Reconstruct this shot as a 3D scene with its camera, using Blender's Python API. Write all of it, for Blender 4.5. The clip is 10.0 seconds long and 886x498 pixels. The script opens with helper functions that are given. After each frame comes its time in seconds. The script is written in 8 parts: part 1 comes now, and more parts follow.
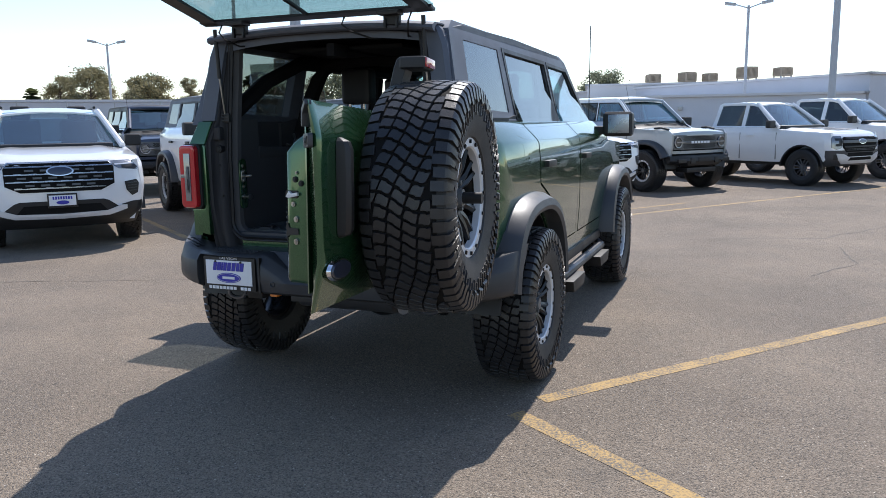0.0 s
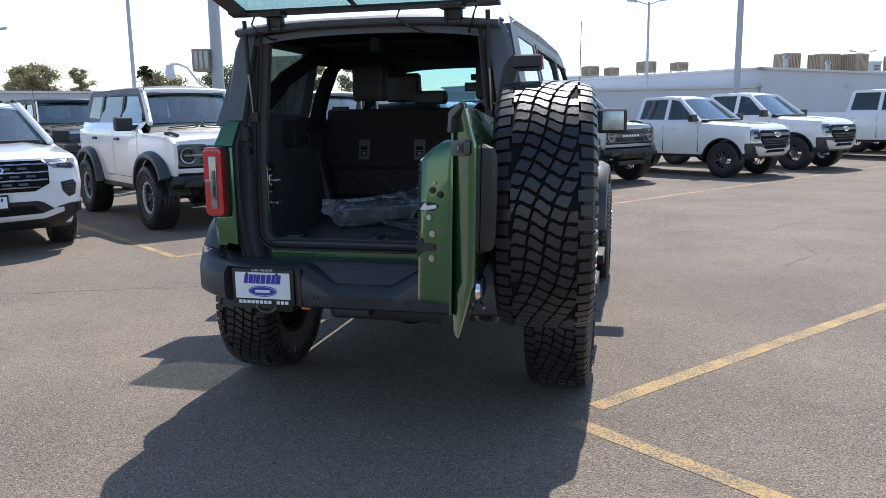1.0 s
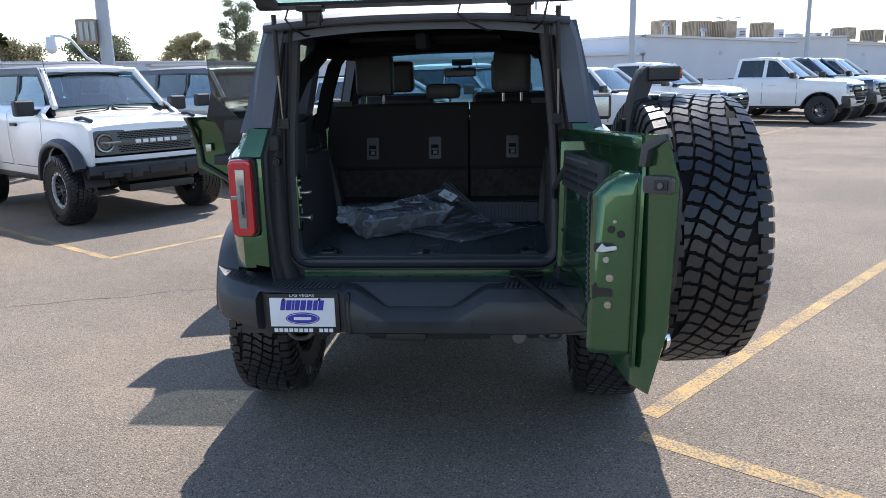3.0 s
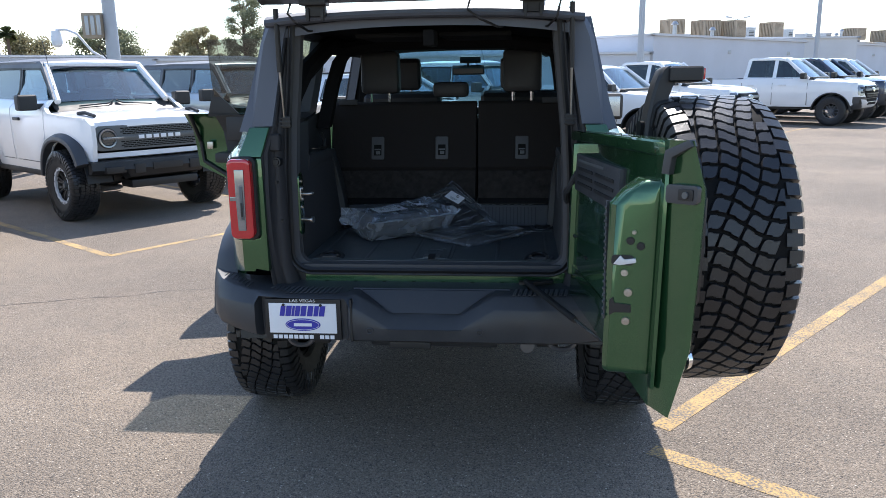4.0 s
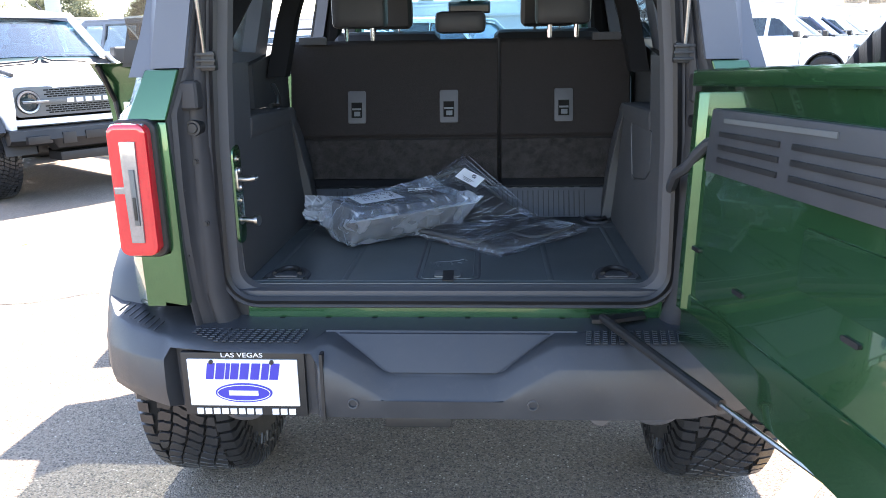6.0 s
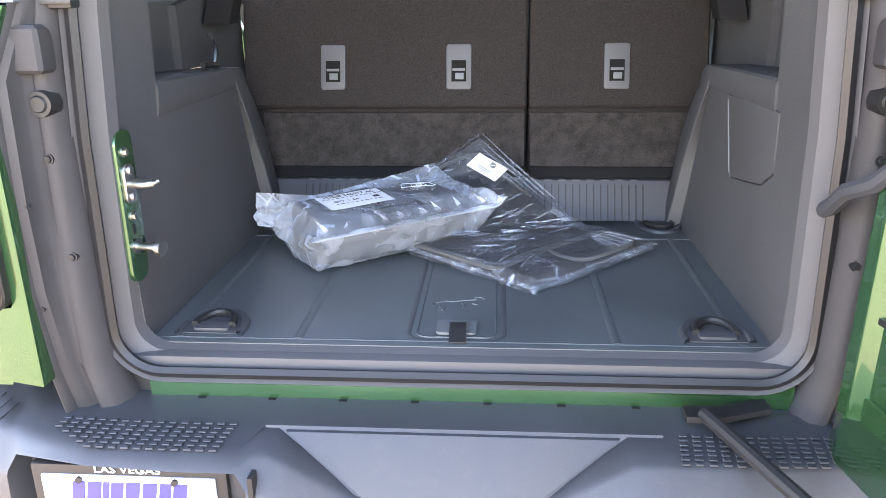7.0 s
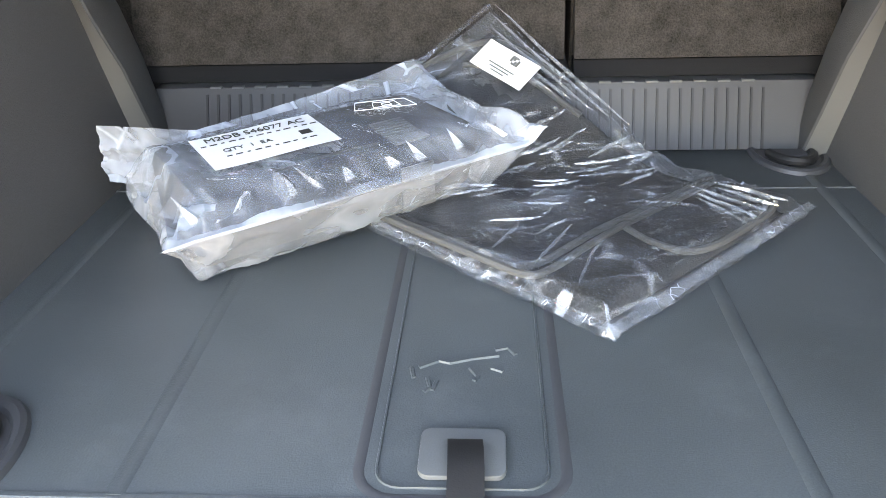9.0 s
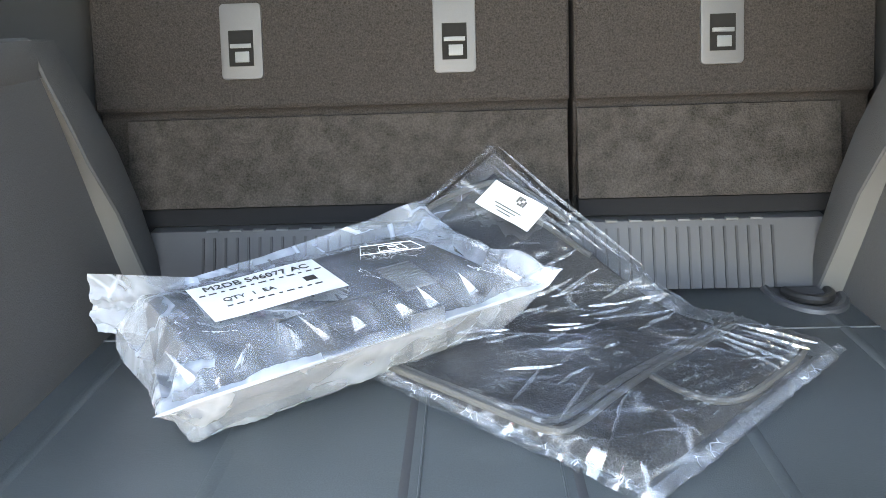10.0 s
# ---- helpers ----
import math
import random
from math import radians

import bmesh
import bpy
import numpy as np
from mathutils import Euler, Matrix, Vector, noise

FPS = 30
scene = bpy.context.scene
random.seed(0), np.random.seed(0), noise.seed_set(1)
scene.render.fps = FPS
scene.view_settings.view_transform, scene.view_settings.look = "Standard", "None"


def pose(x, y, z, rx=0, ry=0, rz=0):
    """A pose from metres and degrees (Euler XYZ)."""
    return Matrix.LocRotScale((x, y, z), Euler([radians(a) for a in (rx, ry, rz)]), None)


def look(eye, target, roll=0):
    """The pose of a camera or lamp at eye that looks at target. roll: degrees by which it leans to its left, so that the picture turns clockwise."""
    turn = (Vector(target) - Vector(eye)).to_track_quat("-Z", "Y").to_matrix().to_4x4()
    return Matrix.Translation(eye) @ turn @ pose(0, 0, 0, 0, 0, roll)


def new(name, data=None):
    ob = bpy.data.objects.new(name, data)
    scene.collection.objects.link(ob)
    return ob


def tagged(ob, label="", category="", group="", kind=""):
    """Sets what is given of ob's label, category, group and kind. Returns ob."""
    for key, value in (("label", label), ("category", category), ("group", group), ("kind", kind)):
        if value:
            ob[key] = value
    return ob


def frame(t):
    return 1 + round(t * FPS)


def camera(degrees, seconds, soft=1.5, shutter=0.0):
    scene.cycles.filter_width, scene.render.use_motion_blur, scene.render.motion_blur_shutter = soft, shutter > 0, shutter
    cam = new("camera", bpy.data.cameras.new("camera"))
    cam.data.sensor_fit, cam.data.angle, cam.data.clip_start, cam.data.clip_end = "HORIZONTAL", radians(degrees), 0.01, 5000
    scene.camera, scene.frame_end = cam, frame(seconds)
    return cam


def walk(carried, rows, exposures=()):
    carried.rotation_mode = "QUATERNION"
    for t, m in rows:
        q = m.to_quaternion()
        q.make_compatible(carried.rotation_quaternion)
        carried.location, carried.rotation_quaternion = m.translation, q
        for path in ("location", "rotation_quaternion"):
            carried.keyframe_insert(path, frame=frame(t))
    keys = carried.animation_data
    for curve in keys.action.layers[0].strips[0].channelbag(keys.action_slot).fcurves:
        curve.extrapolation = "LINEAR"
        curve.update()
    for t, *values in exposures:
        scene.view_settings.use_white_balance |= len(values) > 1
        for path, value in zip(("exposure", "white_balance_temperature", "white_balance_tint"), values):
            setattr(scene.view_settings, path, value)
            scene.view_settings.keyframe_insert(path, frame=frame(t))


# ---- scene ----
cam = camera(60.0, 10.0, 0.75)
EXPOSURES = [(0.0, 0.62, 6338, 12), (1.0, 0.74, 6338, 12), (1.5, 0.79, 6338, 12), (2.0, 1.0, 6400, 12), (2.5, 1.03, 6338, 12), (4.5, 1.28, 6338, 12), (5.2, 1.62, 6338, 12), (6.5, 3.97, 7500, 21), (7.0, 4.70, 8300, 24), (7.5, 5.40, 9300, 21), (8.0, 5.42, 9300, 18), (8.5, 5.38, 9400, 18), (9.0, 5.10, 10500, 20), (9.5, 5.16, 10340, 18), (10.0, 5.20, 9500, 16)]
PATH = [
    (0, (2.075, -3.377, 1.481), (1.349, -1.541, 1.159), -0.8),
    (0.5, (1.673, -3.46, 1.494), (1.083, -1.58, 1.15), -0.5),
    (1, (1.273, -3.416, 1.53), (0.792, -1.505, 1.185), -0.8),
    (1.5, (0.903, -3.437, 1.56), (0.587, -1.494, 1.202), -0.5),
    (2, (0.648, -3.386, 1.624), (0.346, -1.444, 1.255), -1.3),
    (2.5, (0.494, -3.289, 1.687), (0.232, -1.349, 1.277), -1.5),
    (2.7, (0.437, -3.258, 1.706), (0.252, -1.313, 1.279), -1.5),
    (4, (0.403, -3.09, 1.716), (0.204, -1.149, 1.275), -0.9),
    (4.5, (0.357, -2.907, 1.68), (0.162, -0.965, 1.24), -0.7),
    (5, (0.25, -2.612, 1.661), (0.085, -0.668, 1.219), -1.2),
    (5.2, (0.232, -2.463, 1.644), (0.071, -0.521, 1.193), -1.5),
    (6.5, (0.084, -1.425, 1.545), (-0.03, 0.487, 0.967), -0.8),
    (7, (0.074, -1.025, 1.521), (-0.063, 0.867, 0.888), -0.7),
    (7.5, (0.041, -0.624, 1.47), (-0.096, 1.23, 0.734), -1.0),
    (8, (0.042, -0.344, 1.465), (-0.028, 1.482, 0.653), -1.7),
    (8.5, (0.037, -0.269, 1.432), (-0.034, 1.525, 0.551), -1.6),
    (9, (0.026, -0.179, 1.393), (-0.1, 1.577, 0.444), -2.0),
    (9.5, (-0.012, -0.053, 1.373), (-0.128, 1.813, 0.662), -2.4),
    (10, (-0.014, -0.121, 1.389), (-0.092, 1.773, 0.753), -2.1),
]
walk(cam, [(t, look(eye, target, roll)) for t, eye, target, roll in PATH], EXPOSURES)

# ---- light ----
SUN = Vector((-0.02, 0.8, 1.0)).normalized()
world = bpy.data.worlds.new("sky")
scene.world = world
world.use_nodes = True
sky = world.node_tree.nodes.new("ShaderNodeTexSky")
sky.sky_type, sky.sun_disc = "NISHITA", False
sky.sun_elevation, sky.sun_rotation = math.asin(SUN.z), math.atan2(SUN.x, SUN.y)
sky.dust_density, sky.air_density, sky.ozone_density = 0.35, 1.0, 1.0
back = world.node_tree.nodes["Background"]
back.inputs["Strength"].default_value = 0.13
world.node_tree.links.new(sky.outputs[0], back.inputs[0])
sun = new("sun", bpy.data.lights.new("sun", "SUN"))
sun.data.energy, sun.data.angle, sun.data.color = 3.6, radians(0.55), (1.0, 0.945, 0.875)
sun.matrix_world = look(SUN * 50, (0, 0, 0))


# ---- materials ----
def start_mat(name):
    m = bpy.data.materials.new(name)
    m.use_nodes = True
    nt = m.node_tree
    return m, nt, nt.nodes["Principled BSDF"]


def noise_node(nt, scale, detail=4.0, rough=0.55, stretch=None):
    tc = nt.nodes.new("ShaderNodeTexCoord")
    n = nt.nodes.new("ShaderNodeTexNoise")
    n.inputs["Scale"].default_value, n.inputs["Detail"].default_value, n.inputs["Roughness"].default_value = scale, detail, rough
    if stretch:
        mp = nt.nodes.new("ShaderNodeMapping")
        mp.inputs["Scale"].default_value = stretch
        nt.links.new(tc.outputs["Object"], mp.inputs[0])
        nt.links.new(mp.outputs[0], n.inputs["Vector"])
    else:
        nt.links.new(tc.outputs["Object"], n.inputs["Vector"])
    return n.outputs["Fac"]


def calc(nt, op, a, b=0.0, clamp=False):
    n = nt.nodes.new("ShaderNodeMath")
    n.operation, n.use_clamp = op, clamp
    for i, v in enumerate((a, b)):
        if isinstance(v, (int, float)):
            n.inputs[i].default_value = v
        else:
            nt.links.new(v, n.inputs[i])
    return n.outputs[0]


def remap(nt, v, a, b, c, d):
    n = nt.nodes.new("ShaderNodeMapRange")
    for i, x in enumerate((a, b, c, d)):
        n.inputs[i + 1].default_value = x
    nt.links.new(v, n.inputs[0])
    return n.outputs[0]


def blend(nt, fac, a, b, mode="MIX"):
    n = nt.nodes.new("ShaderNodeMix")
    n.data_type, n.blend_type = "RGBA", mode
    for sock, v in ((n.inputs[0], fac), (n.inputs[6], a), (n.inputs[7], b)):
        if isinstance(v, (int, float)):
            sock.default_value = v
        elif isinstance(v, tuple):
            sock.default_value = (*v, 1.0)
        else:
            nt.links.new(v, sock)
    return n.outputs[2]


def bumped(nt, bsdf, height, strength, dist=0.002):
    n = nt.nodes.new("ShaderNodeBump")
    n.inputs["Strength"].default_value, n.inputs["Distance"].default_value = strength, dist
    nt.links.new(height, n.inputs["Height"])
    nt.links.new(n.outputs[0], bsdf.inputs["Normal"])


def pbr(name, c, rough=0.5, metal=0.0, var=0.15, scale=6.0, fine=120.0, bump=0.0, coat=0.0, spec=0.5, rvar=0.08, dirt=None, grain=0.4):
    m, nt, b = start_mat(name)
    n1, n2 = noise_node(nt, scale), noise_node(nt, fine, 3.0)
    both = calc(nt, "ADD", calc(nt, "MULTIPLY", n1, 1 - grain), calc(nt, "MULTIPLY", n2, grain))
    lo, hi = tuple(v * (1 - var) for v in c), tuple(min(1.0, v * (1 + var)) for v in c)
    col = blend(nt, remap(nt, both, 0.3, 0.7, 0, 1), lo, hi)
    if dirt:
        spots = remap(nt, noise_node(nt, scale * 3.1, 6.0, 0.7), 0.55, 0.75, 0, dirt[3])
        col = blend(nt, spots, col, tuple(dirt[:3]))
    nt.links.new(col, b.inputs["Base Color"])
    nt.links.new(remap(nt, n1, 0.3, 0.7, max(0.02, rough - rvar), min(1, rough + rvar)), b.inputs["Roughness"])
    b.inputs["Metallic"].default_value, b.inputs["Coat Weight"].default_value = metal, coat
    b.inputs["Coat Roughness"].default_value, b.inputs["Specular IOR Level"].default_value = 0.03, spec
    if bump:
        bumped(nt, b, n2, bump)
    return m


def paint(name, c, metal=0.0, rough=0.35):
    return pbr(name, c, rough, metal, 0.05, 2.0, 900.0, 0.0, 1.0, 0.5, 0.04)


def sheen(nt, least, bump=None):
    """Share of mirror reflection on a clear sheet, the same from both sides."""
    lw = nt.nodes.new("ShaderNodeLayerWeight")
    lw.inputs["Blend"].default_value = 0.5
    if bump:
        nt.links.new(bump, lw.inputs["Normal"])
    return remap(nt, calc(nt, "POWER", lw.outputs["Facing"], 4.0), 0, 1, least, 1.0)


def glass_mat(name, tint, least=0.05, haze=0.0):
    m, nt, b = start_mat(name)
    nt.nodes.remove(b)
    out = nt.nodes["Material Output"]
    tr, gl, mx = (nt.nodes.new("ShaderNode" + k) for k in ("BsdfTransparent", "BsdfGlossy", "MixShader"))
    tr.inputs[0].default_value, gl.inputs["Roughness"].default_value = (*tint, 1), 0.015
    nt.links.new(sheen(nt, least), mx.inputs[0])
    nt.links.new(tr.outputs[0], mx.inputs[1])
    nt.links.new(gl.outputs[0], mx.inputs[2])
    last = mx
    if haze:
        df, m2 = nt.nodes.new("ShaderNodeBsdfDiffuse"), nt.nodes.new("ShaderNodeMixShader")
        df.inputs[0].default_value = (0.6, 0.7, 0.7, 1)
        m2.inputs[0].default_value = haze
        nt.links.new(mx.outputs[0], m2.inputs[1])
        nt.links.new(df.outputs[0], m2.inputs[2])
        last = m2
    nt.links.new(last.outputs[0], out.inputs[0])
    return m


def film_mat(name, milk_lo, milk_hi, scale, stretch=(1.0, 1.0, 1.0), relief=0.02, gloss=0.10, lines=0.30):
    """Clear creased plastic film: see-through, glossy, with milky folds."""
    m, nt, b = start_mat(name)
    nt.nodes.remove(b)
    out = nt.nodes["Material Output"]
    tr, gl, mx, df, m2, bp = (nt.nodes.new("ShaderNode" + k) for k in ("BsdfTransparent", "BsdfGlossy", "MixShader", "BsdfDiffuse", "MixShader", "Bump"))
    tr.inputs[0].default_value, df.inputs[0].default_value = (0.96, 0.97, 0.98, 1), (0.76, 0.84, 0.96, 1)
    gl.inputs["Roughness"].default_value = 0.045
    creases = noise_node(nt, scale, 2.2, 0.5, stretch)
    ridge = calc(nt, "POWER", calc(nt, "ABSOLUTE", calc(nt, "SUBTRACT", creases, 0.5)), 0.6)
    bp.inputs["Strength"].default_value, bp.inputs["Distance"].default_value = 1.0, relief
    nt.links.new(bp.outputs[0], gl.inputs["Normal"])
    nt.links.new(sheen(nt, gloss, bp.outputs[0]), mx.inputs[0])
    nt.links.new(tr.outputs[0], mx.inputs[1])
    nt.links.new(gl.outputs[0], mx.inputs[2])
    tc, vo, warp = nt.nodes.new("ShaderNodeTexCoord"), nt.nodes.new("ShaderNodeTexVoronoi"), nt.nodes.new("ShaderNodeMapping")
    vo.feature = "DISTANCE_TO_EDGE"
    vo.inputs["Scale"].default_value = scale * 1.5
    warp.inputs["Scale"].default_value = stretch
    warp.inputs["Rotation"].default_value = (0.4, 0.3, 0.6)
    nt.links.new(tc.outputs["Object"], warp.inputs[0])
    nt.links.new(warp.outputs[0], vo.inputs["Vector"])
    crack = calc(nt, "MULTIPLY", remap(nt, vo.outputs["Distance"], 0.0, 0.05, lines, 0.0), remap(nt, noise_node(nt, scale * 0.9, 2.0), 0.45, 0.62, 0.0, 1.0))
    nt.links.new(calc(nt, "ADD", ridge, remap(nt, vo.outputs["Distance"], 0.0, 0.25, 0.0, 0.25)), bp.inputs["Height"])
    folds = calc(nt, "ADD", remap(nt, ridge, 0.06, 0.24, milk_hi, milk_lo), crack)
    cloud = remap(nt, noise_node(nt, scale * 0.5, 3.0, 0.5), 0.35, 0.65, 0.5, 1.0)
    nt.links.new(calc(nt, "MULTIPLY", folds, cloud), m2.inputs[0])
    nt.links.new(mx.outputs[0], m2.inputs[1])
    nt.links.new(df.outputs[0], m2.inputs[2])
    nt.links.new(m2.outputs[0], out.inputs[0])
    return m


def asphalt_mat():
    m, nt, b = start_mat("asphalt")
    tc = nt.nodes.new("ShaderNodeTexCoord")
    cells = []
    for scale in (150.0, 62.0):
        vo, sep = nt.nodes.new("ShaderNodeTexVoronoi"), nt.nodes.new("ShaderNodeSeparateColor")
        vo.inputs["Scale"].default_value = scale
        nt.links.new(tc.outputs["Object"], vo.inputs["Vector"])
        nt.links.new(vo.outputs["Color"], sep.inputs[0])
        cells.append((vo, sep))
    (grit, gritc), (peb, pebc) = cells
    big, mid, fine = noise_node(nt, 0.45, 6.0, 0.6), noise_node(nt, 2.2, 6.0, 0.65), noise_node(nt, 75.0, 4.0, 0.62)
    base = blend(nt, remap(nt, big, 0.36, 0.64, 0, 1), (0.178, 0.141, 0.108), (0.312, 0.246, 0.182))
    base = blend(nt, remap(nt, mid, 0.35, 0.75, 0, 0.5), base, (0.170, 0.145, 0.118))
    base = blend(nt, remap(nt, gritc.outputs[0], 0.45, 1.0, 0, 0.40), base, (0.50, 0.42, 0.33))
    base = blend(nt, remap(nt, gritc.outputs[1], 0.62, 1.0, 0, 0.75), base, (0.05, 0.048, 0.045))
    base = blend(nt, remap(nt, fine, 0.34, 0.50, 0.45, 0.0), base, (0.030, 0.029, 0.028))
    # scattered pale pebbles and dark pits
    spot = remap(nt, peb.outputs["Distance"], 0.16, 0.30, 1.0, 0.0)
    base = blend(nt, calc(nt, "MULTIPLY", spot, remap(nt, pebc.outputs[0], 0.90, 0.93, 0, 0.85)), base, (0.66, 0.58, 0.48))
    base = blend(nt, calc(nt, "MULTIPLY", spot, remap(nt, pebc.outputs[1], 0.90, 0.93, 0, 0.85)), base, (0.02, 0.02, 0.02))
    stains = remap(nt, noise_node(nt, 0.9, 7.0, 0.72), 0.58, 0.74, 0, 0.55)
    base = blend(nt, stains, base, (0.085, 0.08, 0.075))
    nt.links.new(base, b.inputs["Base Color"])
    b.inputs["Roughness"].default_value, b.inputs["Specular IOR Level"].default_value = 0.85, 0.35
    height = calc(nt, "ADD", calc(nt, "MULTIPLY", grit.outputs["Distance"], -1.0), fine)
    bumped(nt, b, height, 0.8, 0.008)
    return m


def worn_paint(name, c):
    m, nt, b = start_mat(name)
    wear = remap(nt, calc(nt, "ADD", calc(nt, "MULTIPLY", noise_node(nt, 70.0, 4.0, 0.7), 0.7), calc(nt, "MULTIPLY", noise_node(nt, 4.0), 0.3)), 0.44, 0.58, 0, 1)
    tone = blend(nt, remap(nt, noise_node(nt, 1.3), 0.3, 0.7, 0, 1), tuple(v * 0.75 for v in c), c)
    nt.links.new(blend(nt, wear, tone, (0.11, 0.10, 0.09)), b.inputs["Base Color"])
    b.inputs["Roughness"].default_value = 0.8
    bumped(nt, b, noise_node(nt, 160.0, 3.0), 0.4, 0.004)
    return m


ASPHALT = asphalt_mat()
YELLOW = worn_paint("yellow_line_paint", (0.52, 0.335, 0.120))
TAR = pbr("tar", (0.02, 0.02, 0.02), 0.7, var=0.3)
GREEN = paint("green_metallic_paint", (0.028, 0.100, 0.039), 0.62, 0.22)
WHITE = paint("white_paint", (0.78, 0.79, 0.80))
SILVER = paint("grey_paint", (0.33, 0.36, 0.37), 0.3)
NAVY = paint("dark_blue_paint", (0.035, 0.045, 0.075), 0.4)
TOP = pbr("grey_hardtop", (0.095, 0.105, 0.130), 0.55, var=0.06, fine=500, bump=0.08)
PLASTIC = pbr("charcoal_plastic", (0.035, 0.037, 0.042), 0.46, var=0.15, scale=9, fine=700, bump=0.18, dirt=(0.12, 0.11, 0.10, 0.12))
FLARE = pbr("grey_flare_plastic", (0.045, 0.047, 0.052), 0.45, var=0.12, fine=600, bump=0.12)
BLACK = pbr("black_plastic", (0.012, 0.012, 0.013), 0.5, var=0.2, fine=500, bump=0.1)
SATIN = pbr("satin_grey_plastic", (0.103, 0.110, 0.112), 0.42, var=0.1, fine=600, bump=0.1)
SEAL = pbr("grey_rubber_seal", (0.068, 0.067, 0.070), 0.65, var=0.1, fine=400, bump=0.08, spec=0.35)
TRIM = pbr("interior_trim_plastic", (0.053, 0.054, 0.057), 0.72, var=0.16, scale=5, fine=420, bump=0.35, spec=0.3)
LINER = pbr("cargo_liner_rubber", (0.066, 0.076, 0.080), 0.40, var=0.32, scale=3, fine=500, bump=0.2, dirt=(0.11, 0.12, 0.125, 0.35))
CARPET = pbr("seat_back_carpet", (0.0275, 0.0242, 0.0230), 0.95, var=0.55, scale=34, fine=340, bump=0.9, spec=0.15, grain=0.88)
FLAP = pbr("brushed_carpet", (0.0350, 0.0312, 0.0292), 0.97, var=0.70, scale=32, fine=320, bump=1.0, spec=0.1, grain=0.5)
LEATHER = pbr("dark_upholstery", (0.018, 0.018, 0.020), 0.55, var=0.15, fine=300, bump=0.2)
RUBBER = pbr("tyre_rubber", (0.020, 0.020, 0.021), 0.62, var=0.3, scale=12, fine=260, bump=0.25, dirt=(0.10, 0.09, 0.08, 0.35))
RIM_DARK = pbr("black_wheel", (0.010, 0.010, 0.011), 0.3, 0.4, var=0.1)
RIM_RING = pbr("machined_aluminium", (0.62, 0.64, 0.67), 0.38, 0.25, var=0.1, fine=300)
RIM_GREY = pbr("grey_wheel", (0.12, 0.12, 0.13), 0.35, 0.7, var=0.1)
DARKTRIM = pbr("black_headlining_trim", (0.011, 0.011, 0.012), 0.9, var=0.15, fine=500, bump=0.15, spec=0.15)
PILLAR = pbr("black_pillar_plastic", (0.034, 0.033, 0.035), 0.6, var=0.2, scale=9, fine=500, bump=0.15, spec=0.3)
TREAD = pbr("worn_tread_rubber", (0.019, 0.0187, 0.020), 0.36, var=0.35, scale=14, fine=240, bump=0.4, dirt=(0.08, 0.076, 0.072, 0.2))
# near-black that carries the shade of grooves, slots and openings in its colour
RECESSBLACK = pbr("recess_shade_black", (0.008, 0.008, 0.008), 0.85, var=0.2, spec=0.2)
STEP = pbr("step_pad_plastic", (0.062, 0.063, 0.066), 0.5, var=0.12, fine=600, bump=0.12)
STEEL = pbr("bare_steel", (0.42, 0.41, 0.39), 0.32, 1.0, var=0.2, fine=200)
CHROME = pbr("chrome", (0.75, 0.76, 0.78), 0.12, 1.0, var=0.05)
BARMETAL = pbr("dull_bright_metal", (0.40, 0.42, 0.45), 0.28, 1.0, var=0.08)
PRIVACY = glass_mat("privacy_glass", (0.47, 0.51, 0.50), 0.09)
SHIELD = glass_mat("windscreen_glass", (0.58, 0.77, 0.83), 0.15)
HATCHGLASS = glass_mat("liftgate_glass", (0.66, 0.76, 0.73), 0.06, 0.06)
RED = pbr("red_lens", (0.52, 0.010, 0.020), 0.06, var=0.12, scale=14, coat=1.0)
LENS = pbr("clear_lens", (0.24, 0.25, 0.27), 0.14, 0.5, var=0.2, scale=25, coat=1.0)
AMBER = pbr("amber_lens", (0.75, 0.22, 0.03), 0.2, coat=1.0)
WHITEPLATE = pbr("white_sheet", (0.80, 0.81, 0.84), 0.4, var=0.03)
BLUE = pbr("blue_print", (0.035, 0.035, 0.36), 0.4, var=0.05)
INK = pbr("black_print", (0.02, 0.02, 0.02), 0.6, var=0.05)
FILM = film_mat("milky_plastic_film", 0.27, 0.48, 9.0, (1.0, 1.0, 0.6), 0.016)
FILMFRONT = film_mat("milky_front_film", 0.30, 0.42, 6.0, (1.0, 1.0, 1.0), 0.008, 0.10, 0.05)
FILMTOP = film_mat("clear_bag_film", 0.18, 0.29, 8.0, (0.5, 1.0, 1.0), 0.014, 0.13, 0.22)
FILM2 = film_mat("clear_plastic_film", 0.025, 0.050, 8.0, (0.5, 1.5, 0.8), 0.006, 0.13, 0.26)
# extra milk paints the glints of the folds, beside the real gloss
GLINTFILM = film_mat("glint_fold_film", 0.11, 0.24, 30.0, (1.0, 1.0, 1.0), 0.002, 0.26, 0.05)
EDGEFILM = film_mat("crinkled_edge_film", 0.05, 0.17, 40.0, (1.0, 1.0, 1.0), 0.003, 0.08, 0.55)
WELD = film_mat("welded_film", 0.42, 0.48, 8.0, (1.0, 1.0, 1.0), 0.004, 0.10, 0.0)
SCUFF = pbr("scuff_plastic", (0.050, 0.051, 0.055), 0.5, var=0.1, fine=600, bump=0.1)
# trim plastic in a paler tone, for edges that catch the light
LITEDGE = pbr("lit_trim_edge", (0.086, 0.086, 0.085), 0.5, var=0.08, fine=600, bump=0.1)
BAGCLOTH = pbr("black_pouch_fabric", (0.022, 0.023, 0.025), 0.9, var=0.2, fine=200, spec=0.12, grain=0.1)
MATCLOTH = pbr("floor_mat_pile", (0.040, 0.040, 0.042), 0.95, var=0.5, fine=400, bump=0.9, spec=0.1, grain=0.8)
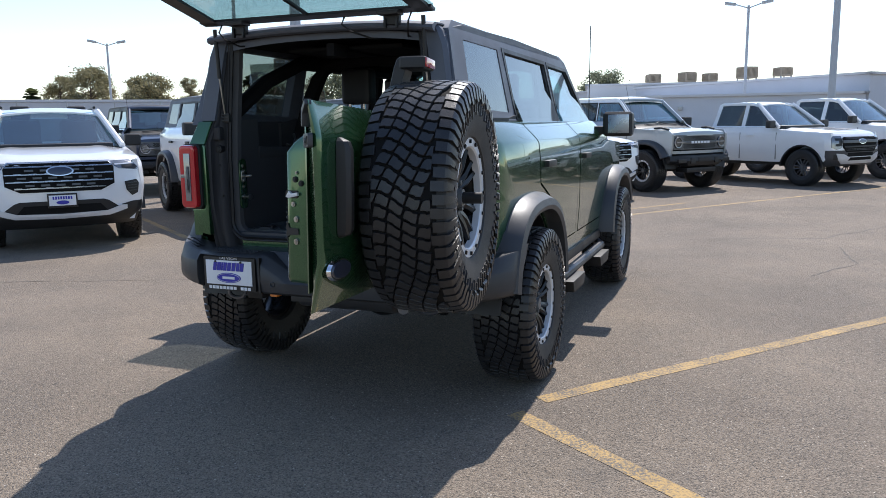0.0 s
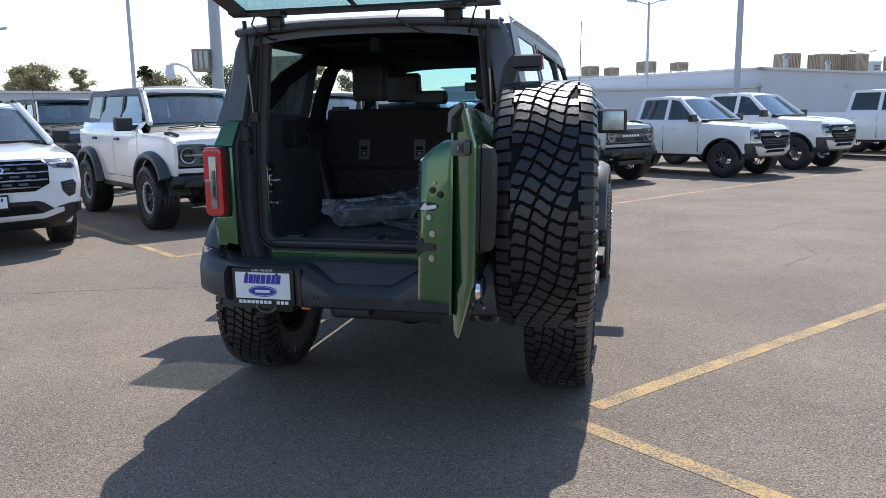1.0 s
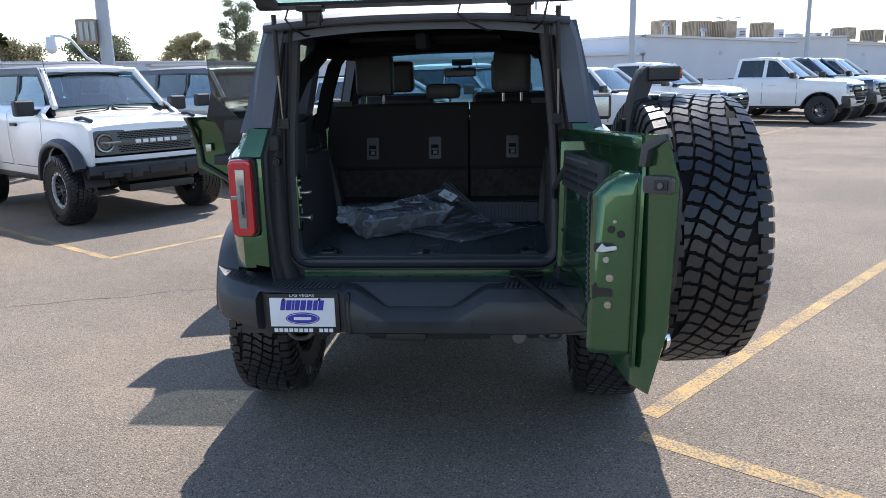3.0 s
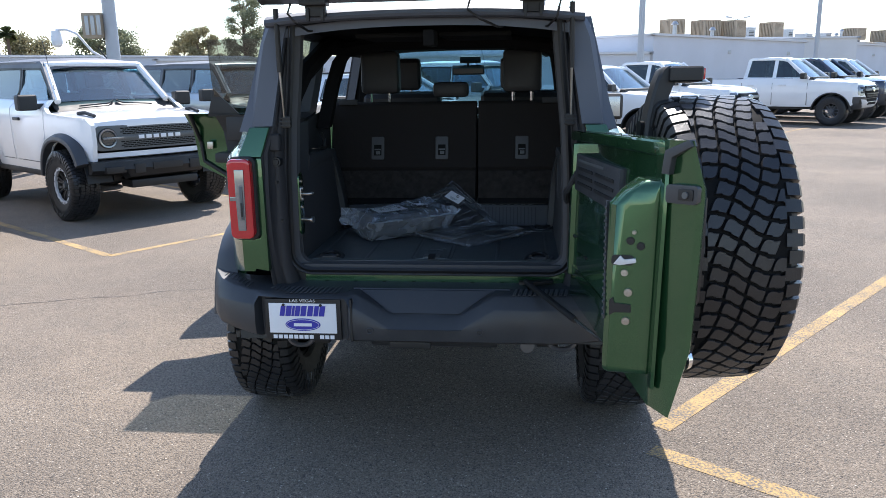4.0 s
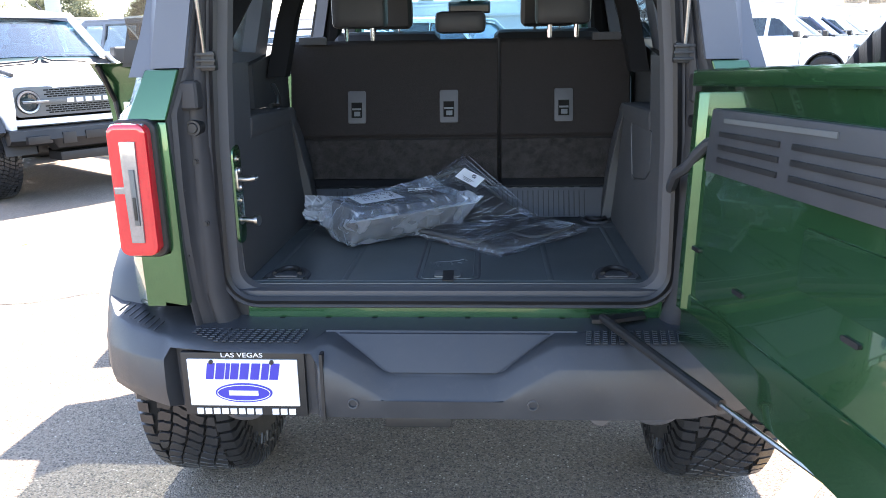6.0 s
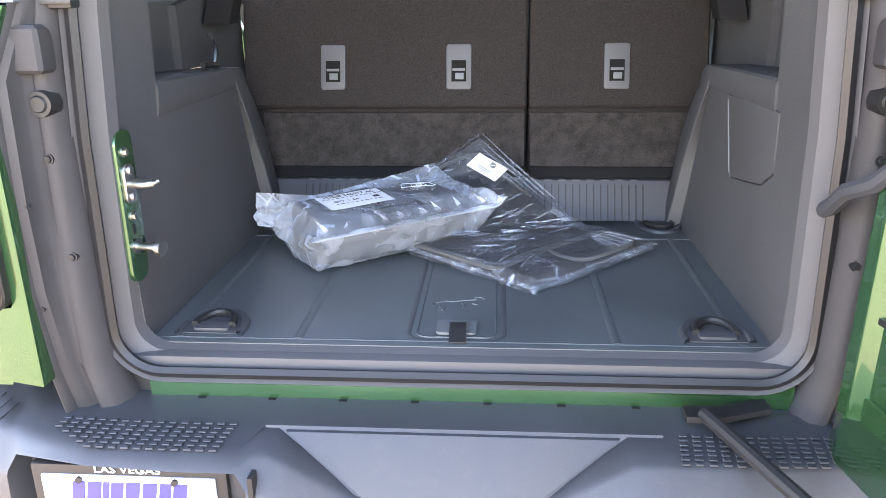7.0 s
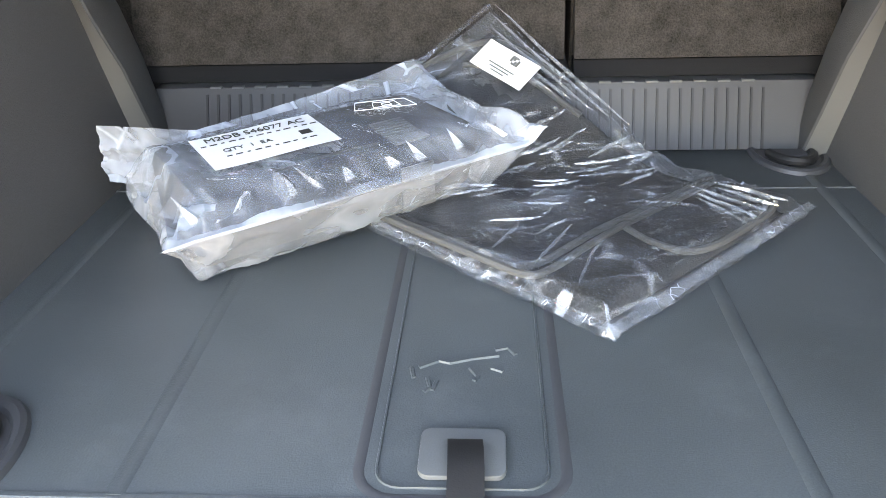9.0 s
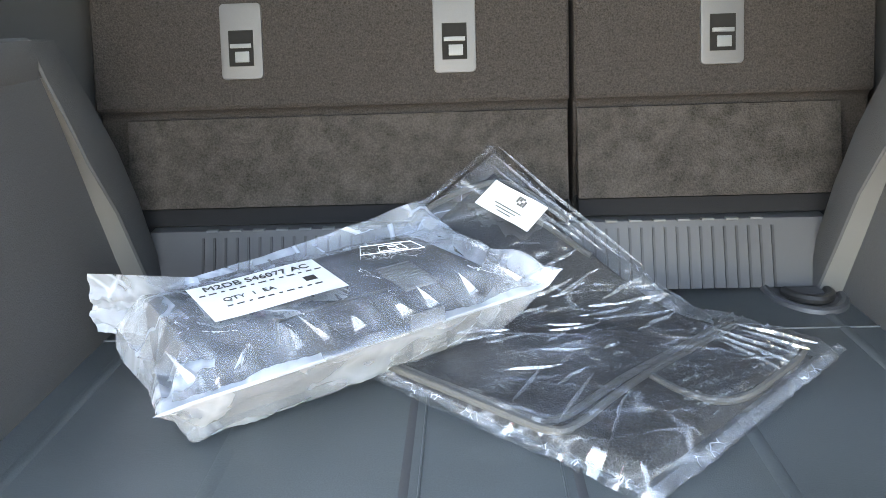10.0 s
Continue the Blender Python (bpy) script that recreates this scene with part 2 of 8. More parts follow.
BINDING = pbr("mat_binding", (0.070, 0.070, 0.070), 0.8, var=0.3, fine=500, bump=0.6)
STUCCO = pbr("painted_block_wall", (0.56, 0.58, 0.63), 0.85, var=0.08, scale=0.4, fine=20, bump=0.1)
STUCCO2 = pbr("pale_parapet", (0.62, 0.62, 0.63), 0.85, var=0.08, scale=0.5, fine=20)
TANMETAL = pbr("tan_louvre_metal", (0.35, 0.28, 0.20), 0.6, var=0.2, scale=3)
GALV = pbr("galvanised_metal", (0.42, 0.43, 0.44), 0.45, 0.5, var=0.12, scale=3)
POLE = pbr("grey_pole_paint", (0.42, 0.44, 0.47), 0.5, var=0.06)
BARK = pbr("bark", (0.12, 0.085, 0.06), 0.9, var=0.3, scale=8, fine=60, bump=0.6)


def leaf_mat(name, a, b2):
    m, nt, b = start_mat(name)
    geo = nt.nodes.new("ShaderNodeNewGeometry")
    col = blend(nt, geo.outputs["Random Per Island"], a, b2)
    nt.links.new(col, b.inputs["Base Color"])
    b.inputs["Roughness"].default_value = 0.7
    thin, mx = nt.nodes.new("ShaderNodeBsdfTranslucent"), nt.nodes.new("ShaderNodeMixShader")
    nt.links.new(col, thin.inputs[0])
    mx.inputs[0].default_value = 0.45
    nt.links.new(b.outputs[0], mx.inputs[1])
    nt.links.new(thin.outputs[0], mx.inputs[2])
    nt.links.new(mx.outputs[0], nt.nodes["Material Output"].inputs[0])
    return m


LEAF = leaf_mat("pine_foliage", (0.11, 0.13, 0.08), (0.27, 0.28, 0.17))
LEAF2 = leaf_mat("olive_foliage", (0.17, 0.165, 0.085), (0.36, 0.31, 0.18))
PALM = leaf_mat("palm_foliage", (0.04, 0.055, 0.02), (0.10, 0.11, 0.04))


# ---- mesh helpers ----
def link_mesh(name, bm, mat, parent=None, label="", smooth=32.0):
    me = bpy.data.meshes.new(name)
    bm.to_mesh(me)
    bm.free()
    me.materials.append(mat)
    if smooth:
        me.shade_smooth()
        me.set_sharp_from_angle(angle=radians(smooth))
    ob = new(name, me)
    ob.parent = parent
    if label:
        tagged(ob, label)
    return ob


def part(name, bm, mat, parent, label="", smooth=32.0):
    return link_mesh(name, bm, mat, parent, label, smooth)


def box(bm, c, s, bev=0.0, m=None, seg=2):
    mat = Matrix.Translation(c) @ Matrix.Diagonal((*s, 1.0))
    if m is not None:
        mat = m @ mat
    vs = bmesh.ops.create_cube(bm, size=1.0, matrix=mat)["verts"]
    if bev:
        es = list({e for v in vs for e in v.link_edges})
        bmesh.ops.bevel(bm, geom=es, offset=bev, segments=seg, profile=0.7, affect="EDGES")
    return bm


def span(bm, a, b, bev=0.0, seg=2):
    """A box from corner a to corner b."""
    return box(bm, [(p + q) / 2 for p, q in zip(a, b)], [abs(q - p) for p, q in zip(a, b)], bev, None, seg)


def cyl(bm, p, q, r, r2=None, n=16, caps=True):
    p, q = Vector(p), Vector(q)
    d = q - p
    m = Matrix.Translation((p + q) / 2) @ d.to_track_quat("Z", "Y").to_matrix().to_4x4()
    bmesh.ops.create_cone(bm, cap_ends=caps, segments=n, radius1=r, radius2=r if r2 is None else r2, depth=d.length, matrix=m)
    return bm


def loft(bm, rings, close=True, caps=True):
    vs = [[bm.verts.new(p) for p in ring] for ring in rings]
    k = len(vs[0])
    for a, b in zip(vs, vs[1:]):
        for i in range(k if close else k - 1):
            j = (i + 1) % k
            bm.faces.new((a[i], a[j], b[j], b[i]))
    if close and caps:
        bm.faces.new(vs[0][::-1])
        bm.faces.new(vs[-1])
    return bm


def tidy(bm):
    bmesh.ops.remove_doubles(bm, verts=bm.verts, dist=1e-5)
    bmesh.ops.recalc_face_normals(bm, faces=bm.faces)
    return bm


def tube(bm, pts, r, n=8, closed=False):
    pts = [Vector(p) for p in pts]
    rings, up = [], Vector((0.13, 0.21, 0.97))
    for i, p in enumerate(pts):
        a = pts[i - 1] if (i or closed) else p
        b = pts[(i + 1) % len(pts)] if (i < len(pts) - 1 or closed) else p
        t = (b - a).normalized()
        s = t.cross(up)
        if s.length < 0.05:
            s = t.cross(Vector((1, 0, 0)))
        s.normalize()
        w = s.cross(t)
        rr = r[i] if isinstance(r, (list, tuple)) else r
        rings.append([p + rr * (math.cos(k * 2 * math.pi / n) * s + math.sin(k * 2 * math.pi / n) * w) for k in range(n)])
    if closed:
        rings.append(rings[0])
    return tidy(loft(bm, rings, True, not closed))


def prism(bm, poly, a, b, axis="x", bev=0.0, seg=2):
    """A flat outline (pairs) drawn out along an axis from a to b."""
    put = {"x": lambda u, v, w: (w, u, v), "y": lambda u, v, w: (u, w, v), "z": lambda u, v, w: (u, v, w)}[axis]
    f0 = [bm.verts.new(put(u, v, a)) for u, v in poly]
    f1 = [bm.verts.new(put(u, v, b)) for u, v in poly]
    fs = [bm.faces.new(f0), bm.faces.new(f1[::-1])]
    for i in range(len(poly)):
        j = (i + 1) % len(poly)
        fs.append(bm.faces.new((f0[j], f0[i], f1[i], f1[j])))
    bmesh.ops.recalc_face_normals(bm, faces=fs)
    if bev:
        es = [e for e in {e for f in fs for e in f.edges} if e.calc_face_angle(1.0) > radians(24)]
        bmesh.ops.bevel(bm, geom=es, offset=bev, segments=seg, profile=0.7, affect="EDGES")
    return bm


def arc(cy, cz, r, a0, a1, n):
    return [(cy + r * math.cos(radians(a0 + (a1 - a0) * i / n)), cz + r * math.sin(radians(a0 + (a1 - a0) * i / n))) for i in range(n + 1)]


def curve_of(*pairs):
    zs, xs = [p[0] for p in pairs], [p[1] for p in pairs]
    return lambda z: float(np.interp(z, zs, xs))


def shell(outer, holes, xf, thick, side, zcuts=(), ycuts=()):
    """A side panel with openings, bent to the half-width xf(y, z)."""
    bm = bmesh.new()
    edges = []
    for ring in [outer] + list(holes):
        vs = [bm.verts.new((0, y, z)) for y, z in ring]
        edges += [bm.edges.new((vs[i], vs[(i + 1) % len(vs)])) for i in range(len(vs))]
    bmesh.ops.triangle_fill(bm, use_beauty=True, use_dissolve=False, edges=edges)
    for z in zcuts:
        bmesh.ops.bisect_plane(bm, geom=bm.verts[:] + bm.edges[:] + bm.faces[:], dist=1e-5, plane_co=(0, 0, z), plane_no=(0, 0, 1))
    for y in ycuts:
        bmesh.ops.bisect_plane(bm, geom=bm.verts[:] + bm.edges[:] + bm.faces[:], dist=1e-5, plane_co=(0, y, 0), plane_no=(0, 1, 0))
    for v in bm.verts:
        v.co.x = side * xf(v.co.y, v.co.z)
    moved = bmesh.ops.extrude_face_region(bm, geom=bm.faces[:], use_keep_orig=True)
    for v in moved["geom"]:
        if isinstance(v, bmesh.types.BMVert):
            v.co.x -= side * thick
    bmesh.ops.recalc_face_normals(bm, faces=bm.faces)
    return bm


def strip(poly, xf, crown=0.0, bow=0.0, n=8, thick=0.0, drop=(0, 0, -1)):
    """A skin from side to side along an outline (y, z); crown lowers its edges, bow sweeps them back."""
    bm = bmesh.new()
    rows = []
    for y, z in poly:
        w = xf(y, z)
        rows.append([(s * w, y - bow * s * s, z - crown * abs(s) ** 2.5) for s in (2 * i / n - 1 for i in range(n + 1))])
    loft(bm, rows, False)
    if thick:
        moved = bmesh.ops.extrude_face_region(bm, geom=bm.faces[:], use_keep_orig=True)
        for v in moved["geom"]:
            if isinstance(v, bmesh.types.BMVert):
                v.co += thick * Vector(drop)
    bmesh.ops.recalc_face_normals(bm, faces=bm.faces)
    return bm


def text_mesh(name, words, size, mat, parent, m, label="", depth=0.0008):
    cu = bpy.data.curves.new(name, "FONT")
    cu.body, cu.size, cu.align_x, cu.align_y, cu.extrude = words, size, "CENTER", "CENTER", depth
    tmp = bpy.data.objects.new(name, cu)
    scene.collection.objects.link(tmp)
    bpy.context.view_layer.update()
    me = bpy.data.meshes.new_from_object(tmp.evaluated_get(bpy.context.evaluated_depsgraph_get()))
    bpy.data.objects.remove(tmp)
    me.materials.clear()
    me.materials.append(mat)
    ob = new(name, me)
    ob.parent, ob.matrix_basis = parent, m
    if label:
        tagged(ob, label)
    return ob


def rounded(x0, x1, z0, z1, r, n=5):
    """A rounded rectangle as pairs, anticlockwise."""
    out = []
    for cx, cz, a in ((x1 - r, z0 + r, -90), (x1 - r, z1 - r, 0), (x0 + r, z1 - r, 90), (x0 + r, z0 + r, 180)):
        out += arc(cx, cz, r, a, a + 90, n)
    return out


def root_of(name, label, category, group="", m=None):
    ob = tagged(new(name), label, category, group)
    ob.empty_display_size = 0.2
    if m is not None:
        ob.matrix_basis = m
    return ob


# ---- ground and markings ----
LAT, FWD = Vector((0.595, 0.804, 0)), Vector((0.804, -0.595, 0))  # along the row of parked cars; the way they face

bm = bmesh.new()
bmesh.ops.create_grid(bm, x_segments=40, y_segments=40, size=600.0)
tagged(link_mesh("ground", bm, ASPHALT, smooth=0), "worn grey asphalt car park", "ground", kind="structure")


def line(name, a, b, w, label):
    a, b = Vector((*a, 0.002)), Vector((*b, 0.002))
    d = (b - a).normalized()
    s = Vector((-d.y, d.x, 0)) * w / 2
    bm = bmesh.new()
    k = max(2, int((b - a).length / 0.25))
    rows = []
    for i in range(k + 1):
        p = a + (b - a) * i / k
        j = 0.006 * (noise.noise(p * 9.0)) 
        rows.append([p + s * (1 + j * 8), p - s * (1 - j * 8)])
    loft(bm, rows, False)
    bmesh.ops.recalc_face_normals(bm, faces=bm.faces)
    return tagged(link_mesh(name, bm, YELLOW, smooth=0), label, "road marking", "yellow parking lines", "structure")


LINE = "faded yellow parking line on asphalt"
line("parking_line_1", (1.02, 0.27), (4.9, -2.50), 0.105, LINE)
line("parking_line_2", (1.10, 0.50), (7.5, 8.45), 0.105, LINE)
line("parking_line_3", (-0.9, 7.3), (9.2, 21.6), 0.10, LINE)
line("parking_line_4", (-3.70, 4.04), (1.1, 11.2), 0.09, LINE)
line("parking_line_5", (-3.72, 4.06), (-8.6, 7.55), 0.09, LINE)
line("parking_line_6", (-1.9, 6.5), (-6.7, 9.95), 0.09, LINE)


def crack(name, pts, w):
    bm = bmesh.new()
    rows = []
    for (ax, ay), (bx, by) in zip(pts, pts[1:]):
        for i in range(24):
            f = i / 24
            p = Vector((ax + (bx - ax) * f, ay + (by - ay) * f, 0.003))
            d = Vector((bx - ax, by - ay, 0)).normalized()
            s = Vector((-d.y, d.x, 0))
            p += s * (0.05 * noise.noise(p * 2.7) + 0.02 * noise.noise(p * 11.0))
            ww = w * (0.4 + 0.6 * abs(noise.noise(p * 6.0)) * 2)
            rows.append([p + s * ww, p - s * ww])
    loft(bm, rows, False)
    bmesh.ops.recalc_face_normals(bm, faces=bm.faces)
    tagged(link_mesh(name, bm, TAR, smooth=0), "thin dark crack in the asphalt", "crack", "asphalt cracks", "structure")


crack("crack_1", [(-7.0, 1.0), (-3.6, 2.35), (-1.7, 3.1), (0.2, 3.6)], 0.006)
crack("crack_2", [(1.3, 6.6), (3.0, 7.2), (4.2, 9.0), (5.2, 9.6)], 0.008)
crack("crack_3", [(2.7, 4.6), (3.2, 5.4), (3.1, 6.6)], 0.008)


# ---- buildings ----
def wall_box(name, a, b, depth, h, mat, label, z0=0.0):
    """A building block whose front runs from a to b; its depth goes away from the car park."""
    a, b = Vector((*a, 0)), Vector((*b, 0))
    d = (b - a).normalized()
    away = Vector((-d.y, d.x, 0))
    root = root_of(name, label, "building")
    bm = bmesh.new()
    prism(bm, [tuple((a)[:2]), tuple((b)[:2]), tuple((b + away * depth)[:2]), tuple((a + away * depth)[:2])], z0, h, "z")
    part("wall", bm, mat, root)
    for p, q in ((a, b), (a, a + away * depth), (b, b + away * depth)):
        bm = bmesh.new()
        e = (q - p).normalized()
        s = Vector((-e.y, e.x, 0)) * 0.16
        prism(bm, [tuple((p - s - e * 0.16)[:2]), tuple((q - s + e * 0.16)[:2]), tuple((q + s + e * 0.16)[:2]), tuple((p + s - e * 0.16)[:2])], h + 0.004, h + 0.13, "z")
        part("parapet_cap", bm, STUCCO2, root)
    k = int((b - a).length / 9)
    for i in range(1, k):
        c = a + (b - a) * i / k
        bm = bmesh.new()
        box(bm, (c.x, c.y, h * 0.78), (0.25, 0.25, 0.22), 0.03)
        part("wall_light", bm, GALV, root)
    return root


wall_box("service_building", (7.9, 43.1), (44.0, 86.0), 30.0, 3.75, STUCCO, "long low pale grey painted service building")
wall_box("service_wing", (-20.0, 39.5), (7.75, 43.0), 12.0, 2.75, STUCCO, "low grey wing of the service building")
wall_box("roof_storey", (12.0, 63.0), (52.0, 108.0), 18.0, 4.7, STUCCO2, "set-back upper storey of pale block", 3.0)
wall_box("rear_block", (-9.0, 53.8), (26.0, 60.5), 8.0, 4.05, STUCCO2, "pale rear block with a flat roof")
wall_box("back_wall", (-60.0, 16.5), (-20.5, 56.5), 0.3, 3.3, STUCCO, "long grey painted block boundary wall")


def cooler(x, y, z, s=1.5, turn=30, h=1.0, stand=0.0):
    root = root_of("roof_cooler", "tan louvred evaporative cooler on the flat roof", "air conditioner", "roof coolers", pose(x, y, z, 0, 0, turn))
    for u in (-1, 1):
        for v in (-1, 1):
            if stand:
                bm = bmesh.new()
                box(bm, (u * s * 0.44, v * s * 0.44, stand / 2), (0.08, 0.08, stand + 0.02))
                part("leg", bm, GALV, root)
    bm = bmesh.new()
    span(bm, (-s * 0.42, -s * 0.42, stand + 0.1), (s * 0.42, s * 0.42, stand + h - 0.1))
    part("core", bm, TANMETAL, root)
    bm = bmesh.new()
    span(bm, (-s / 2, -s / 2, stand), (s / 2, s / 2, stand + 0.12), 0.02)
    span(bm, (-s / 2, -s / 2, stand + h - 0.11), (s / 2, s / 2, stand + h), 0.02)
    for u in (-1, 1):
        for v in (-1, 1):
            box(bm, (u * s * 0.475, v * s * 0.475, stand + h / 2), (0.09, 0.09, h - 0.12))
    part("casing", bm, TANMETAL, root)
    for side in range(4):
        bm = bmesh.new()
        turn_m = Matrix.Rotation(side * math.pi / 2, 4, "Z")
        for i in range(9):
            box(bm, ((i - 4) * s * 0.098, -s * 0.465, stand + h / 2), (s * 0.06, 0.07, h - 0.2), 0, turn_m)
        part("louvre_panel", bm, TANMETAL, root)
    return root


for i, (x, y, z, s, h, stand) in enumerate(((-4.48, 55.0, 4.18, 0.85, 0.62, 0.0), (-2.16, 55.3, 4.18, 0.90, 0.70, 0.0), (-0.63, 55.5, 4.18, 0.75, 0.58, 0.0), (1.82, 55.8, 4.18, 1.0, 0.80, 0.15), (4.13, 56.2, 4.18, 0.9, 0.60, 0.25),
                                            (12.2, 61.0, 4.18, 1.35, 1.15, 0.4), (14.85, 61.4, 4.18, 1.6, 1.45, 0.0), (16.95, 61.6, 4.18, 1.45, 1.4, 0.0), (20.2, 62.6, 4.18, 1.3, 1.25, 0.0), (37.0, 89.0, 4.83, 1.8, 1.3, 0.0), (43.0, 96.0, 4.83, 1.8, 1.3, 0.0), (48.0, 101.0, 4.83, 1.6, 1.2, 0.0))):
    cooler(x, y, z, s, 25 + (i * 37) % 20, h, stand)


def roof_unit(x, y, z, w, d, h, turn):
    root = root_of("roof_unit", "boxy grey metal roof unit with a lid", "air conditioner", "grey roof units", pose(x, y, z, 0, 0, turn))
    bm = bmesh.new()
    span(bm, (-w / 2, -d / 2, 0), (w / 2, d / 2, h), 0.03)
    part("casing", bm, GALV, root)
    bm = bmesh.new()
    span(bm, (-w / 2 - 0.06, -d / 2 - 0.06, h + 0.004), (w / 2 + 0.06, d / 2 + 0.06, h + 0.09), 0.02)
    part("lid", bm, STUCCO2, root)
    bm = bmesh.new()
    for i in range(4):
        box(bm, (0, -d / 2 - 0.01, h * (0.25 + 0.15 * i)), (w * 0.6, 0.03, h * 0.07))
    part("grille", bm, BLACK, root)


for i, (x, y, w, h) in enumerate(((21.5, 74.5, 1.3, 0.9), (25.0, 79.0, 1.6, 0.7), (27.3, 81.5, 1.1, 1.0), (30.5, 85.5, 1.8, 0.7), (34.0, 89.5, 1.2, 0.9), (39.5, 95.5, 1.7, 0.8), (45.5, 102.0, 1.5, 1.0))):
    roof_unit(x, y, 4.71, w, 1.2, h, 40 + (i * 23) % 15)


def vent_stack(x, y, z, h):
    root = root_of("roof_vent", "small grey metal vent pipe on the roof", "vent", "roof vents", pose(x, y, z))
    bm = bmesh.new()
    cyl(bm, (0, 0, 0), (0, 0, h), 0.12)
    part("pipe", bm, GALV, root)
    bm = bmesh.new()
    cyl(bm, (0, 0, h + 0.005), (0, 0, h + 0.2), 0.22, 0.10)
    part("cap", bm, GALV, root)


for x, y, z, h in ((9.5, 45.5, 3.76, 0.7), (12.5, 49.0, 3.76, 0.5), (28.0, 70.0, 3.76, 0.9), (33.0, 82.0, 4.71, 0.8)):
    vent_stack(x, y, z, h)


# ---- poles ----
def lamp_pole(x, y, h, r, heads, turn=0.0, label="tall pale grey car park lamp pole"):
    root = root_of("lamp_pole", label, "street lamp", "car park lamp poles", pose(x, y, 0, 0, 0, turn))
    bm = bmesh.new()
    cyl(bm, (0, 0, 0.6), (0, 0, h), r, r * 0.7, 16)
    part("shaft", bm, POLE, root)
    bm = bmesh.new()
    cyl(bm, (0, 0, 0), (0, 0, 0.6), r * 2.2, r * 2.2, 20)
    part("concrete_base", bm, STUCCO2, root)
    for k in range(heads):
        a = k * 2 * math.pi / heads
        bm = bmesh.new()
        ex, ey = math.cos(a), math.sin(a)
        tube(bm, [(0, 0, h - 0.15), (0.4 * ex, 0.4 * ey, h - 0.02), (0.8 * ex, 0.8 * ey, h + 0.12)], 0.035)
        part("arm", bm, POLE, root)
        bm = bmesh.new()
        box(bm, (0, 0, 0), (0.62, 0.34, 0.16), 0.05, Matrix.Translation((1.0 * ex, 1.0 * ey, h + 0.14)) @ Matrix.Rotation(a, 4, "Z") @ Matrix.Rotation(radians(-10), 4, "Y"))
        part("lamp_head", bm, GALV, root)
    return root


lamp_pole(4.57, 25.2, 10.5, 0.12, 0)
lamp_pole(1.78, 46.0, 8.0, 0.10, 2, 0)
lamp_pole(18.3, 47.2, 12.0, 0.14, 0)
lamp_pole(-42.5, 42.1, 7.7, 0.10, 2, 40)
lamp_pole(-34.2, 46.4, 14.0, 0.16, 0)
lamp_pole(23.1, 83.8, 7.1, 0.10, 2, 10)
big = lamp_pole(-9.0, 14.42, 9.0, 0.16, 0, 0, "thick grey pole with a camera box and bracket")
bm = bmesh.new()
box(bm, (-0.32, -0.12, 2.95), (0.42, 0.34, 0.55), 0.02)
part("equipment_box", bm, TANMETAL, big)
bm = bmesh.new()
for i in range(3):
    box(bm, (-0.40 + i * 0.14, -0.30, 2.95), (0.09, 0.02, 0.42), 0.005)
part("box_grille", bm, GALV, big)
bm = bmesh.new()
tube(bm, [(-0.1, 0, 2.15), (-0.45, -0.1, 2.38), (-0.75, -0.15, 2.78), (-1.0, -0.15, 2.88), (-1.25, -0.15, 2.88)], 0.03)
part("camera_arm", bm, WHITEPLATE, big)
cam_b = bmesh.new()
cyl(cam_b, (-1.25, -0.15, 2.86), (-1.25, -0.15, 2.62), 0.10, 0.13, 16)
bmesh.ops.create_uvsphere(cam_b, u_segments=16, v_segments=10, radius=0.12, matrix=Matrix.Translation((-1.25, -0.15, 2.60)))
part("camera_dome", cam_b, WHITEPLATE, big)
bm = bmesh.new()
tube(bm, [(-0.15, -0.05, 2.7), (-0.30, -0.1, 2.45), (-0.1, -0.1, 2.2)], 0.015)
part("cable", bm, BLACK, big)

# a wire fence at the edge of the car park
fence = root_of("wire_fence", "chain-link fence with grey rail and posts", "fence")
bm = bmesh.new()
tube(bm, [(-52, 23, 3.25), (-27.5, 47.8, 3.25)], 0.04)
part("top_rail", bm, GALV, fence)
for i in range(13):
    bm = bmesh.new()
    x, y = -52 + i * 24.5 / 12, 23 + i * 24.8 / 12
    cyl(bm, (x, y, 0), (x, y, 3.3), 0.045, None, 8)
    part("post", bm, GALV, fence)


